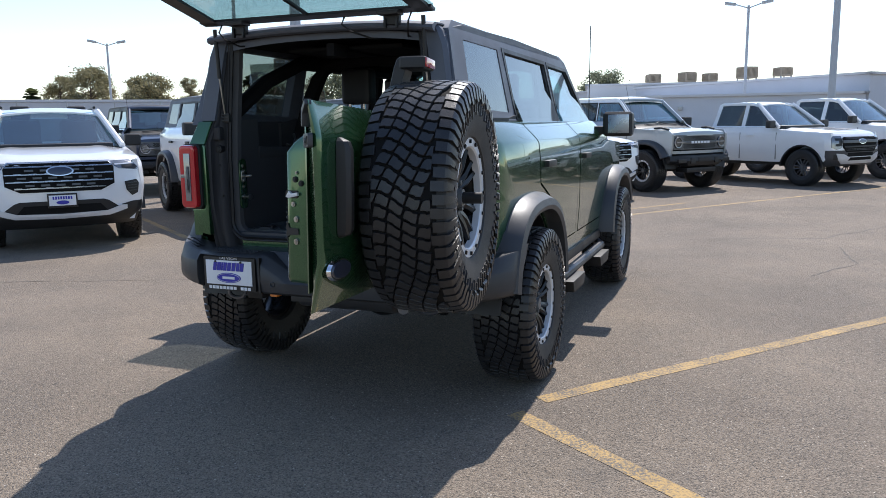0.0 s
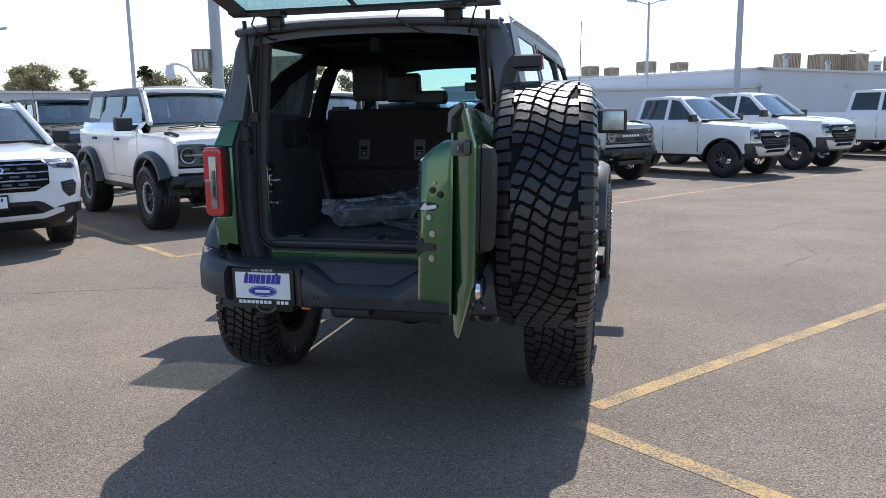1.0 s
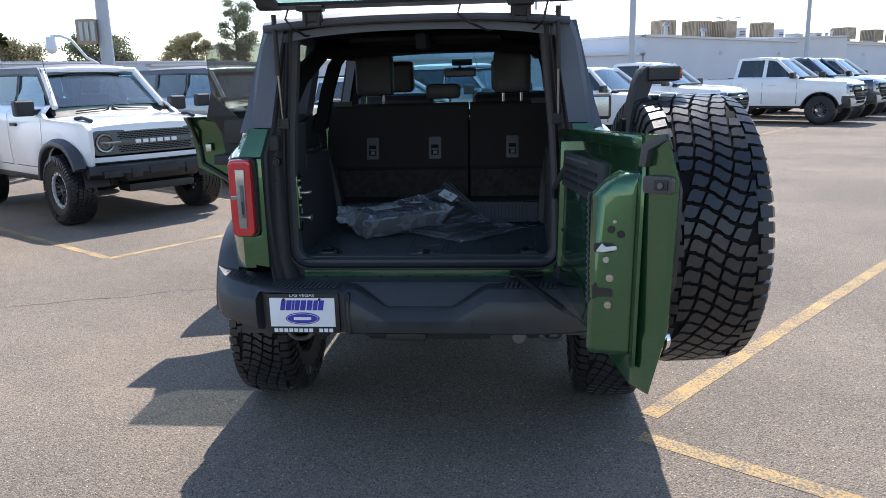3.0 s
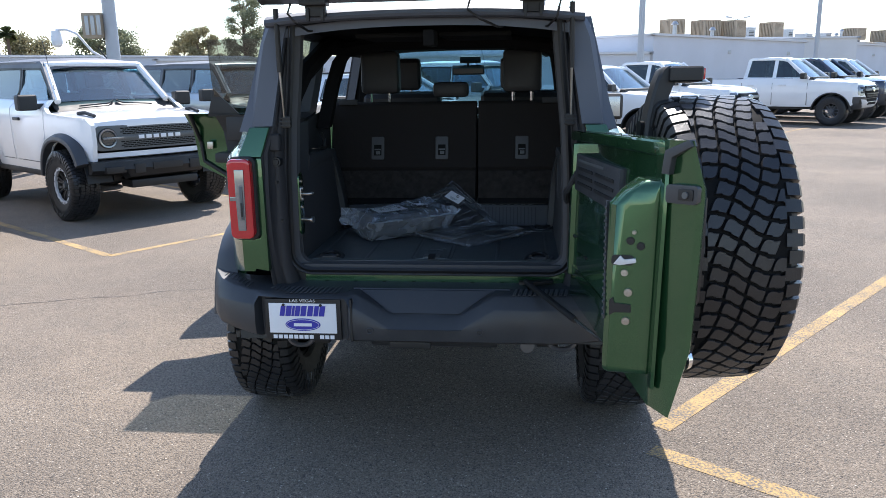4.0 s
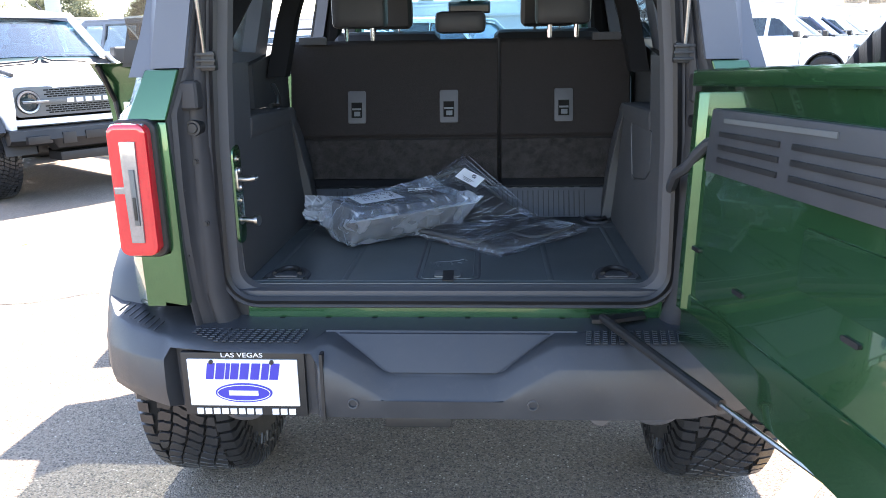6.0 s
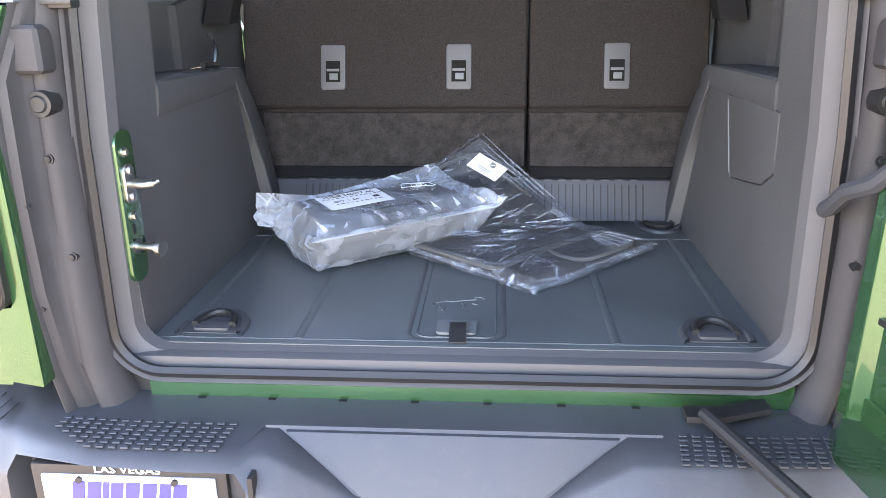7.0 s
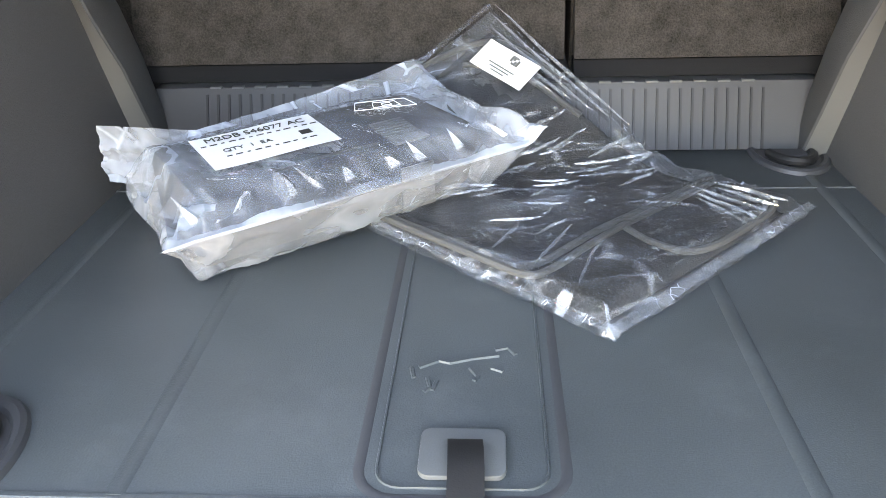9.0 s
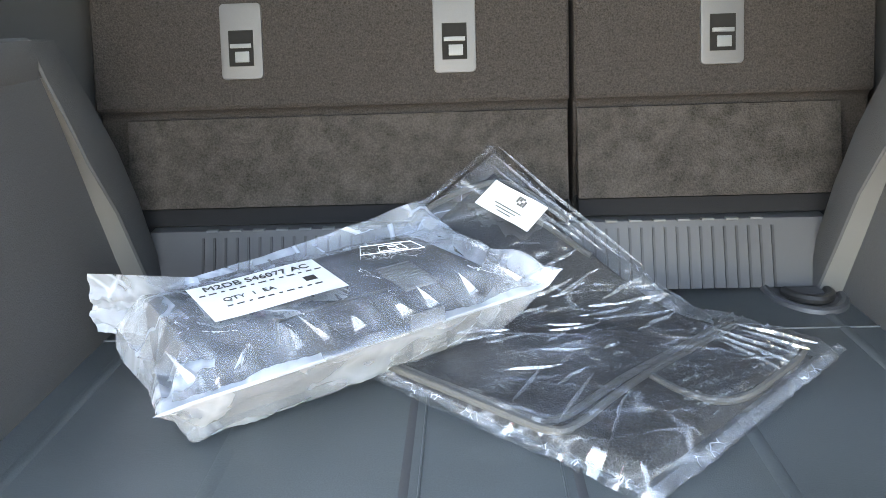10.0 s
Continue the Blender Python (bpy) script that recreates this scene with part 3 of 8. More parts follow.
# ---- trees ----
def tree(x, y, h, w, mat, seed, low=0.28, lumps=32, label="tall dusty green pine beyond the wall"):
    rnd = random.Random(seed)
    root = root_of("tree", label, "tree", "trees beyond the wall", pose(x, y, 0))
    bm = bmesh.new()
    top = []
    tube(bm, [(0, 0, -0.2), (0.1, 0.05, h * 0.3), (-0.1, 0.1, h * 0.6), (0.1, 0, h * 0.93)], [h * 0.028, h * 0.022, h * 0.014, h * 0.005])
    for i in range(lumps):
        f = low + (1 - low) * (i + 0.5) / lumps
        a = rnd.uniform(0, 6.28)
        reach = w * (0.30 + 0.75 * math.sin(math.pi * min(1, (1.12 - f) / (1.12 - low)) * 0.8)) * rnd.uniform(0.35, 1.0) * 0.5
        p = Vector((reach * math.cos(a), reach * math.sin(a), h * f))
        top.append((p, rnd.uniform(0.10, 0.2) * w))
        tube(bm, [(0, 0, h * f * 0.86), (p.x * 0.5, p.y * 0.5, h * f * 0.96), tuple(p)], [h * 0.008, h * 0.005, h * 0.002], 5)
    part("trunk", bm, BARK, root)
    vs, fs = [], []
    for p, r in top:
        for k in range(340):
            d = Vector((rnd.gauss(0, 1), rnd.gauss(0, 1), rnd.gauss(0, 0.62)))
            c = p + d * r * 0.55
            s = rnd.uniform(0.5, 1.2) * 0.017 * w
            u = Vector((rnd.uniform(-1, 1), rnd.uniform(-1, 1), rnd.uniform(-1, 1))).normalized()
            v = u.orthogonal().normalized()
            b0 = len(vs)
            vs += [c + u * s * 1.4, c + v * s, c - u * s * 1.4, c - v * s]
            fs.append((b0, b0 + 1, b0 + 2, b0 + 3))
    me = bpy.data.meshes.new("crown")
    me.from_pydata([tuple(v) for v in vs], [], fs)
    me.materials.append(mat)
    new("crown", me).parent = root


for i, (x, y, h, w, mat, low) in enumerate(((-54.6, 52, 6.9, 4.0, LEAF2, 0.35), (-58.4, 52, 6.2, 3.4, LEAF2, 0.35), (-48.0, 52, 5.9, 4.0, LEAF2, 0.4), (-51.8, 54, 5.4, 3.0, LEAF2, 0.25), (-43.2, 52, 5.6, 2.0, LEAF2, 0.4),
                                            (-39.5, 70, 6.6, 5.2, LEAF, 0.4), (-30.3, 70, 6.3, 3.9, LEAF2, 0.4), (-25.7, 70, 9.2, 3.8, LEAF, 0.35), (-47.5, 70, 6.0, 5.0, LEAF2, 0.3), (-32.6, 72, 5.4, 3.6, LEAF2, 0.3), (-10.0, 66, 5.6, 4.0, LEAF, 0.3))):
    tree(x, y, h, w, mat, 11 + i, low)


def palm(x, y, h, seed):
    rnd = random.Random(seed)
    root = root_of("palm_tree", "slim fan palm with a tufted green crown", "palm", "palms beyond the wall", pose(x, y, 0))
    bm = bmesh.new()
    tube(bm, [(0, 0, 0), (0.1, 0, h * 0.5), (0.05, 0.1, h)], [0.2, 0.15, 0.13])
    part("trunk", bm, BARK, root)
    bm = bmesh.new()
    for i in range(46):
        a, e = rnd.uniform(0, 6.28), rnd.uniform(-1.0, 1.2)
        d = Vector((math.cos(a) * math.cos(e), math.sin(a) * math.cos(e), math.sin(e)))
        s = d.cross(Vector((0, 0, 1))).normalized() * 0.35
        base, tip = Vector((0.05, 0.1, h)), Vector((0.05, 0.1, h)) + d * 0.85 + Vector((0, 0, -0.15))
        mid = base + d * 0.55
        q = [bm.verts.new(v) for v in (base, mid + s, tip, mid - s)]
        bm.faces.new(q)
    part("crown", bm, PALM, root, smooth=0)


for i, (x, y, h) in enumerate(((-54.0, 45, 4.3), (-42.8, 60, 5.7))):
    palm(x, y, h, 70 + i)


# ---- wheels ----
def lathe(bm, prof, n=48):
    """Turn an outline (x, r) about the x axis."""
    rings = []
    for i in range(n + 1):
        a = 2 * math.pi * i / n
        rings.append([(x, r * math.cos(a), r * math.sin(a)) for x, r in prof])
    loft(bm, rings, False)
    return tidy(bm)


def tread_mesh(rad=0.447, n=60):
    """A slanting lattice of notched block lugs, and shoulder lugs that wrap over the edge."""
    bm = bmesh.new()

    def at(u, w, r):
        a = 2 * math.pi * u / n
        return Vector((w, r * math.cos(a), r * math.sin(a)))

    def snake(u, w):
        return u + 0.30 * math.sin(w * 27), w + 0.012 * math.sin(2 * math.pi * u / 10)

    def lug(pts, drop=0.0, depth=0.015):
        bot = [at(u, w, rad - depth) for u, w in pts]
        mid = sum(bot, Vector()) / len(bot)
        rings = [bot]
        for k, d in ((0.03, 0.0018), (0.08, 0.0)):
            ring = []
            for p in bot:
                q = p.lerp(mid, k)
                r = (rad - drop - d) / math.hypot(q.y, q.z)
                ring.append(Vector((q.x, q.y * r, q.z * r)))
            rings.append(ring)
        loft(bm, rings, True, False)
        bm.verts.ensure_lookup_table()
        bm.faces.new([bm.verts[k] for k in range(len(bm.verts) - len(pts), len(bm.verts))])

    # blocks with one notched corner, turned about from row to row
    shape = [(-0.43, -0.44), (-0.05, -0.46), (0.02, -0.38), (0.43, -0.42), (0.44, 0.02), (0.40, 0.30), (0.28, 0.43), (-0.02, 0.44), (-0.10, 0.37), (-0.43, 0.42), (-0.45, 0.0)]
    wide, slant, creep = 0.0500, 0.32, 0.0500 * 13 / n
    for i in range(n):
        for c in range(-3, 17):
            uc, wc = i + slant * (c - i * creep / wide), c * wide - creep * i
            if abs(wc) > 0.108:
                continue
            flip = -1 if (i + c) % 2 else 1
            pts = []
            for p, q in shape:
                p, q = flip * p * 1.03, flip * q * 0.93
                u, w = snake(uc + q * (1 - 0.2 * slant) + slant * p, wc + wide * p - creep * q * 1.3)
                pts.append((u, max(-0.106, min(0.106, w))))
            if max(w for u, w in pts) - min(w for u, w in pts) > 0.016:
                lug(pts[::flip], 0.0028 * (wc / 0.09) ** 2)
    for side in (-1, 1):
        for i in range(n):
            long = 0.012 if i % 2 else 0.0
            u0 = snake(i, side * 0.105)[0] - 0.40 + 0.25 * side
            sec = [(0.104 + 0.008 * (i % 2), rad - 0.017, rad - 0.004), (0.122, rad - 0.020, rad - 0.006), (0.143, rad - 0.026, rad - 0.013), (0.155, rad - 0.044, rad - 0.028), (0.161 + long * 0.2, rad - 0.080 - long, rad - 0.072 - long)]
            rings = []
            for w, r0, r1 in sec:
                g = 0.02 + (0.09 if w > 0.15 else 0.0)
                w1 = w + (0.007 if w > 0.14 else 0)
                rings.append([at(u0 + g, side * w, r0), at(u0 + 0.80 - g, side * w, r0), at(u0 + 0.80 - g, side * w1, r1), at(u0 + g, side * w1, r1)])
            loft(bm, rings)
    # small biting lugs down the sidewall
    for side in (-1, 1):
        for i in range(n):
            u0 = i + 0.15
            rings = [[at(u0 + a, side * w, r) for a, w in ((0.0, 0.154), (0.30 + 0.1 * (i % 2), 0.154), (0.26, 0.1655), (0.04, 0.1655))] for r in (rad - 0.092, rad - 0.120 - 0.012 * (i % 2))]
            loft(bm, rings)
    bmesh.ops.recalc_face_normals(bm, faces=bm.faces)
    return bm


TYRE = [(-0.118, 0.222), (-0.140, 0.235), (-0.158, 0.300), (-0.160, 0.350), (-0.150, 0.405), (-0.125, 0.428), (-0.08, 0.433), (0.08, 0.433),
        (0.125, 0.428), (0.150, 0.405), (0.160, 0.350), (0.158, 0.300), (0.140, 0.235), (0.118, 0.222)]


def raised_blocks(bm, r, n, gaps):
    """Raised blocks round the sidewall where lettering stands."""
    for i in range(n):
        if i % gaps[1] >= gaps[0]:
            continue
        a = 2 * math.pi * i / n
        box(bm, (0.1585, 0, 0), (0.006, 0.018, 0.040), 0, Matrix.Rotation(a, 4, "X") @ Matrix.Translation((0, 0, r)))
    return bm


def wheel_meshes(kind):
    out = {}
    bm = lathe(bmesh.new(), TYRE)
    raised_blocks(bm, 0.325, 56, (8, 14))
    # groove floor blacker than the tyre: shade between the lugs is painted in
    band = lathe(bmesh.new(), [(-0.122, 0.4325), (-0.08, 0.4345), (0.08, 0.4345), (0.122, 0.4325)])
    out["tread_base"] = (band, RECESSBLACK, "tread groove floor with shade put into its black")
    out["tyre"] = (bm, RUBBER, "")
    out["tread"] = (tread_mesh(), TREAD, "chunky all-terrain tread lugs")
    bm = lathe(bmesh.new(), [(-0.11, 0.225), (-0.11, 0.205), (0.02, 0.195), (0.08, 0.205), (0.112, 0.224)])
    out["barrel"] = (bm, RIM_DARK, "")
    bm = bmesh.new()
    if kind == "offroad":
        for i in range(8):
            m = Matrix.Rotation(2 * math.pi * i / 8, 4, "X")
            for s in (-1, 1):
                p = [m @ Vector(v) for v in ((0.060, s * 0.020, 0.06), (0.085, s * 0.030, 0.12), (0.100, s * 0.052, 0.208))]
                tube(bm, p, [0.020, 0.016, 0.014], 6)
        cyl(bm, (0.02, 0, 0), (0.075, 0, 0), 0.085, 0.075, 24)
        out["spokes"] = (bm, RIM_DARK, "black forked spokes")
        bm = lathe(bmesh.new(), [(0.100, 0.192), (0.126, 0.194), (0.132, 0.200), (0.132, 0.232), (0.124, 0.240), (0.100, 0.240), (0.100, 0.192)])
        out["trim_ring"] = (bm, RIM_RING, "bright machined ring")
        bm = bmesh.new()
        cyl(bm, (0.128, 0.216, 0), (0.139, 0.216, 0), 0.0085, None, 6)
        out["ring_bolt"] = (bm, RIM_DARK, "")
    else:
        for i in range(6):
            m = Matrix.Rotation(2 * math.pi * i / 6, 4, "X")
            for s in (-1, 1):
                p = [m @ Vector(v) for v in ((0.085, s * 0.012, 0.05), (0.095, s * 0.030, 0.12), (0.105, s * 0.075, 0.212))]
                tube(bm, p, [0.016, 0.013, 0.013], 6)
        cyl(bm, (0.03, 0, 0), (0.09, 0, 0), 0.075, 0.068, 24)
        out["spokes"] = (bm, RIM_GREY, "grey twin spokes")
        bm = lathe(bmesh.new(), [(0.09, 0.208), (0.118, 0.212), (0.120, 0.226), (0.10, 0.230), (0.09, 0.208)])
        out["trim_ring"] = (bm, RIM_GREY, "")
    bm = bmesh.new()
    cyl(bm, (0.075, 0, 0), (0.105, 0, 0), 0.040, 0.034, 20)
    for i in range(6):
        a = 2 * math.pi * i / 6
        cyl(bm, (0.07, 0.060 * math.cos(a), 0.060 * math.sin(a)), (0.092, 0.060 * math.cos(a), 0.060 * math.sin(a)), 0.011, None, 6)
    out["hub_cap"] = (bm, SATIN, "")
    done = {}
    for key, (b, mat, label) in out.items():
        me = bpy.data.meshes.new(key)
        b.to_mesh(me)
        b.free()
        me.materials.append(mat)
        me.shade_smooth()
        me.set_sharp_from_angle(angle=radians(35))
        done[key] = (me, label)
    return done


WHEELS = {k: wheel_meshes(k) for k in ("offroad", "street")}


def wheel(parent, m, kind="offroad", name="wheel"):
    """A wheel about its x axis, outer side at +x: the barrel carries the other pieces."""
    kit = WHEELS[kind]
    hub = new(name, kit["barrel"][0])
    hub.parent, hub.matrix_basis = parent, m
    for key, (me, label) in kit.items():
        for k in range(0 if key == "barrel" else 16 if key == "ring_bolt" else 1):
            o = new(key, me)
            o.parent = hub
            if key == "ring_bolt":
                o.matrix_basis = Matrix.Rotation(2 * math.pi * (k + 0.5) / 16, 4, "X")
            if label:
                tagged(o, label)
    return hub


def four_wheels(root, rear, front, track, kind, scale=1.0, steer=0.0, rad=0.445):
    for y in (rear, front):
        for side in (-1, 1):
            st = steer if y == front else 0.0
            wheel(root, Matrix.Translation((side * track, y, rad * scale)) @ Matrix.Rotation(radians(st) + (math.pi if side < 0 else 0), 4, "Z") @ Matrix.Scale(scale, 4), kind)


# ---- the boxy off-road body shared by several parked cars ----
HALF = curve_of((0.50, 0.90), (0.62, 0.925), (0.9, 0.945), (1.25, 0.948), (1.365, 0.940), (1.39, 0.925), (1.484, 0.834), (1.494, 0.797), (1.51, 0.785), (1.95, 0.688), (2.05, 0.64))
BELT, REAR_AXLE, FRONT_AXLE, TRACK = 1.49, 0.86, 3.81, 0.893


def half_body(y, z):
    w = HALF(z)
    if y > 4.0:
        w -= 0.10 * ((y - 4.0) / 0.45) ** 2
    if y < 0.35:
        w -= (0.145 if z < 1.39 else 0.145 - 0.55 * (z - 1.39)) * ((0.35 - y) / 0.25) ** 1.5
    return w


BODY_SIDE = ([(0.150, BELT), (0.118, 1.385), (0.118, 0.88), (0.30, 0.84), (0.33, 0.62)] + arc(REAR_AXLE, 0.46, 0.545, 162, 12, 14) + [(1.46, 0.57), (3.20, 0.57)]
             + arc(FRONT_AXLE, 0.46, 0.545, 168, 14, 14) + [(4.40, 0.70), (4.44, 0.95), (4.44, 1.20), (4.36, 1.275), (3.42, 1.325), (3.30, 1.40), (3.29, BELT)]
             + [(3.24, BELT), (3.30, 1.30), (3.22, 0.68), (2.22, 0.68), (2.21, BELT)] + [(2.16, BELT), (2.15, 0.68), (1.66, 0.68), (1.50, 0.86), (1.28, 1.03), (1.06, 1.12), (1.02, BELT)])
REAR_DOOR = [(2.145, BELT), (2.135, 0.69), (1.67, 0.69), (1.51, 0.87), (1.29, 1.04), (1.072, 1.13), (1.032, BELT)]
FRONT_DOOR = [(3.228, BELT), (3.288, 1.30), (3.208, 0.69), (2.232, 0.69), (2.222, BELT)]
ZC = (0.62, 0.9, 1.1, 1.25, 1.365, 1.39, 1.44, 1.484)
TOP_SIDE = [(0.13, BELT + 0.004), (3.30, BELT + 0.004), (2.80, 1.945), (2.68, 1.985), (0.34, 1.995), (0.24, 1.945)]
QUARTER = [(0.34, 1.56), (0.98, 1.54), (1.00, 1.90), (0.42, 1.905)]
REAR_WIN = [(1.12, BELT + 0.02), (2.10, BELT + 0.02), (2.08, 1.885), (1.12, 1.895)]
FRONT_WIN = [(2.20, BELT + 0.02), (3.20, BELT + 0.02), (2.765, 1.87), (2.18, 1.882)]


def side_door(root, outline, win, hinge_y, side, swing, colour, glass, handle_y, mirror=False):
    """One side door: skin, inner trim, glass, handle and mirror, swung about its front edge."""
    hinge = Vector((side * 0.945, hinge_y, 0))
    turn = Matrix.Translation(hinge) @ Matrix.Rotation(radians(side * swing), 4, "Z") @ Matrix.Diagonal((1, 0.83 if swing > 80 else 1, 1, 1)) @ Matrix.Translation(-hinge)
    door = part("door", shell(outline, [], lambda y, z: half_body(y, z) + 0.002, 0.05, side, ZC), colour, root)
    door.matrix_basis = turn
    ys = [p[0] for p in outline]
    y0, y1 = min(ys), max(ys)
    bm = bmesh.new()
    inner = [(y1 - 0.06, BELT - 0.01), (y1 - 0.08, 0.76), ((y0 + y1) / 2 - 0.05, 0.76), (y0 + 0.34, 1.02), (y0 + 0.10, 1.20), (y0 + 0.06, BELT - 0.01)]
    bm = shell(inner, [], lambda y, z: half_body(y, z) - 0.052, 0.035, side, ZC)
    if swing > 80:
        bm.free()
        bm = shell([(y1 - 0.06, BELT - 0.01), (y1 - 0.08, 0.76), ((y0 + y1) / 2 - 0.05, 0.76), (y0 + 0.34, 1.03), (y0 + 0.28, BELT - 0.01)], [], lambda y, z: half_body(y, z) - 0.052, 0.045, side, ZC)
    part("trim_panel", bm, TRIM, door, "dark inner trim panel")
    if swing > 80:
        bm = bmesh.new()
        tube(bm, [(side * (half_body(y, z) - 0.056), y, z) for y, z in ((y0 + 0.05, BELT - 0.01), (y0 + 0.07, 1.30), (y0 + 0.09, 1.16), (y0 + 0.28, 1.06), (y0 + 0.50, 0.90), (y0 + 0.66, 0.73))], 0.016, 8)
        part("door_seal", bm, BLACK, door, "black rubber door seal")
        bm = bmesh.new()
        box(bm, (side * 0.87, y0 + 0.16, 1.27), (0.02, 0.05, 0.05), 0.006)
        part("latch", bm, STEEL, door, "steel door latch")
        bm = bmesh.new()
        box(bm, (side * 0.79, y0 + 0.62, 1.39), (0.09, 0.52, 0.17), 0.035)
        part("trim_bolster", bm, LEATHER, door, "padded upper trim")
        bm = bmesh.new()
        prism(bm, [(1.24, BELT - 0.02), (1.52, BELT - 0.02), (1.36, BELT + 0.11), (1.30, BELT + 0.17)], side * 0.79, side * 0.77, "x", 0.004)
        part("corner_trim", bm, BLACK, door, "black window corner trim")
    bm = bmesh.new()
    span(bm, (side * 0.74, y0 + 0.25, 1.16), (side * 0.86, y1 - 0.2, 1.23), 0.025)
    part("armrest", bm, LEATHER, door)
    if swing > 80:
        win = [(1.30, BELT + 0.02), (2.10, BELT + 0.02), (2.08, 1.955), (1.33, 1.955)]
    bm = shell([(y, z - (0.03 if z < 1.6 else -0.01)) for y, z in win], [], lambda y, z: HALF(z) - 0.012, 0.005, side, (1.7,))
    if 0 < swing < 80:
        bm.free()  # this window is wound down
    else:
        part("door_glass", bm, glass, door, "tinted frameless glass")
    bm = bmesh.new()
    box(bm, (side * 0.962, handle_y, 1.235), (0.035, 0.20, 0.042), 0.014)
    part("handle", bm, BLACK, door, "black pull handle")
    if mirror:
        bm = bmesh.new()
        box(bm, (side * 1.075, 3.14, 1.46), (0.24, 0.14, 0.20), 0.045, None, 3)
        box(bm, (side * 0.93, 3.16, 1.41), (0.14, 0.08, 0.07), 0.02)
        part("mirror", bm, BLACK, door, "black door mirror")
        bm = bmesh.new()
        box(bm, (side * 1.085, 3.068, 1.462), (0.17, 0.006, 0.15), 0.002)
        part("mirror_glass", bm, BARMETAL, door, "mirror glass")
    return door


def flare(y, side, r=0.545, x0=0.93, x1=1.045):
    bm = bmesh.new()
    rings = []
    span_a = (164, 8) if y < 2 else (172, 26)
    for i in range(25):
        a = radians(span_a[0] + (span_a[1] - span_a[0]) * i / 24)
        c, s = math.cos(a), math.sin(a)
        sq = 1.0 + (0.11 if c < 0 and y < 2 else 0.06) * math.sin(2 * a) ** 2
        sec = [(x0 - 0.02, r - 0.012), (x1 - 0.01, r - 0.012), (x1, r + 0.012), (x1 - 0.010, r + 0.050), (x0 + 0.04, r + 0.085), (x0 - 0.02, r + 0.088)]
        rings.append([(side * x, y + rr * sq * c, 0.46 + rr * sq * s) for x, rr in sec])
    loft(bm, rings)
    return tidy(bm)


def offroad_front(root, colour, letters=True):
    """Grille panel with round lamps, bumper, bonnet and screen."""
    bm = strip([(4.44, 1.20), (4.42, 1.255), (4.34, 1.285), (4.1, 1.315), (3.7, 1.345), (3.36, 1.36)], lambda y, z: half_body(y, 1.2) - 0.03, 0.035, 0.02, 10, 0.03)
    part("bonnet", bm, colour, root)
    for side in (-1, 1):
        bm = bmesh.new()
        tube(bm, [(side * 0.70, 4.22, 1.30), (side * 0.72, 4.02, 1.335), (side * 0.74, 3.86, 1.325)], 0.022)
        part("bonnet_peak", bm, BLACK, root, "dark raised bonnet edge")
    bm = bmesh.new()
    prism(bm, rounded(-0.80, 0.80, 0.885, 1.185, 0.05), 4.36, 4.435, "y", 0.008)
    part("grille_panel", bm, SATIN, root, "grey grille surround")
    bm = bmesh.new()
    for k, z in enumerate((0.918, 0.940, 0.962, 0.984, 1.080, 1.102, 1.124, 1.146)):
        for i in range(19):
            x = (i - 9) * 0.056 + (0.028 if k % 2 else 0)
            if abs(x) < 0.50:
                box(bm, (x, 4.432, z), (0.047, 0.012, 0.013))
    tagged(part("grille_mesh", bm, RECESSBLACK, root), "dark staggered grille mesh", kind="stuff")
    bm = bmesh.new()
    box(bm, (0, 4.444, 1.032), (1.18, 0.022, 0.042), 0.006)
    part("grille_bar", bm, SATIN, root)
    if letters:
        for i in range(6):
            bm = bmesh.new()
            box(bm, ((i - 2.5) * 0.098, 4.458, 1.032), (0.070, 0.010, 0.046), 0.004)
            box(bm, ((i - 2.5) * 0.098, 4.464, 1.032), (0.022, 0.004, 0.014))
            part("badge_block", bm, WHITEPLATE, root, "white raised badge block")
    for side in (-1, 1):
        bm = bmesh.new()
        cyl(bm, (side * 0.665, 4.40, 1.035), (side * 0.665, 4.445, 1.035), 0.128, 0.122, 32)
        lamp = part("headlamp", bm, BLACK, root, "round headlamp with a light bar")
        bm = bmesh.new()
        m = Matrix.Translation((side * 0.665, 4.449, 1.035)) @ Matrix.Rotation(math.pi / 2, 4, "Z")
        lathe(bm, [(0, 0.092), (0.012, 0.094), (0.014, 0.112), (0, 0.116)], 32)
        bm.transform(m)
        part("ring_light", bm, LENS, lamp)
        bm = bmesh.new()
        box(bm, (side * 0.60, 4.458, 1.035), (0.26, 0.014, 0.024), 0.004)
        part("bar_light", bm, LENS, lamp)
        bm = bmesh.new()
        cyl(bm, (side * 0.665, 4.444, 1.035), (side * 0.665, 4.452, 1.035), 0.088, 0.08, 24)
        part("lens", bm, SHIELD, lamp)
        bm = bmesh.new()
        box(bm, (side * 0.822, 4.395, 1.05), (0.03, 0.05, 0.12), 0.008)
        part("side_marker", bm, AMBER, root, "amber side marker")
    bm = strip([(4.43, 0.86), (4.45, 0.86), (4.45, 0.80), (4.40, 0.78)], lambda y, z: 0.86, 0, 0.06, 8, 0.03, (0, -1, 0))
    part("valance", bm, colour, root)
    bm = bmesh.new()
    rings = []
    for x in (-0.90, -0.80, -0.52, -0.48, 0.48, 0.52, 0.80, 0.90):
        e = 0.14 * max(0, abs(x) - 0.5) ** 2 * 6
        zl = 0.52 if abs(x) < 0.5 else 0.58
        rings.append([(x, 4.40 - e, zl), (x, 4.56 - e, zl + 0.04), (x, 4.60 - e, 0.66), (x, 4.58 - e, 0.755), (x, 4.40 - e, 0.775)])
    loft(bm, rings)
    tidy(bm)
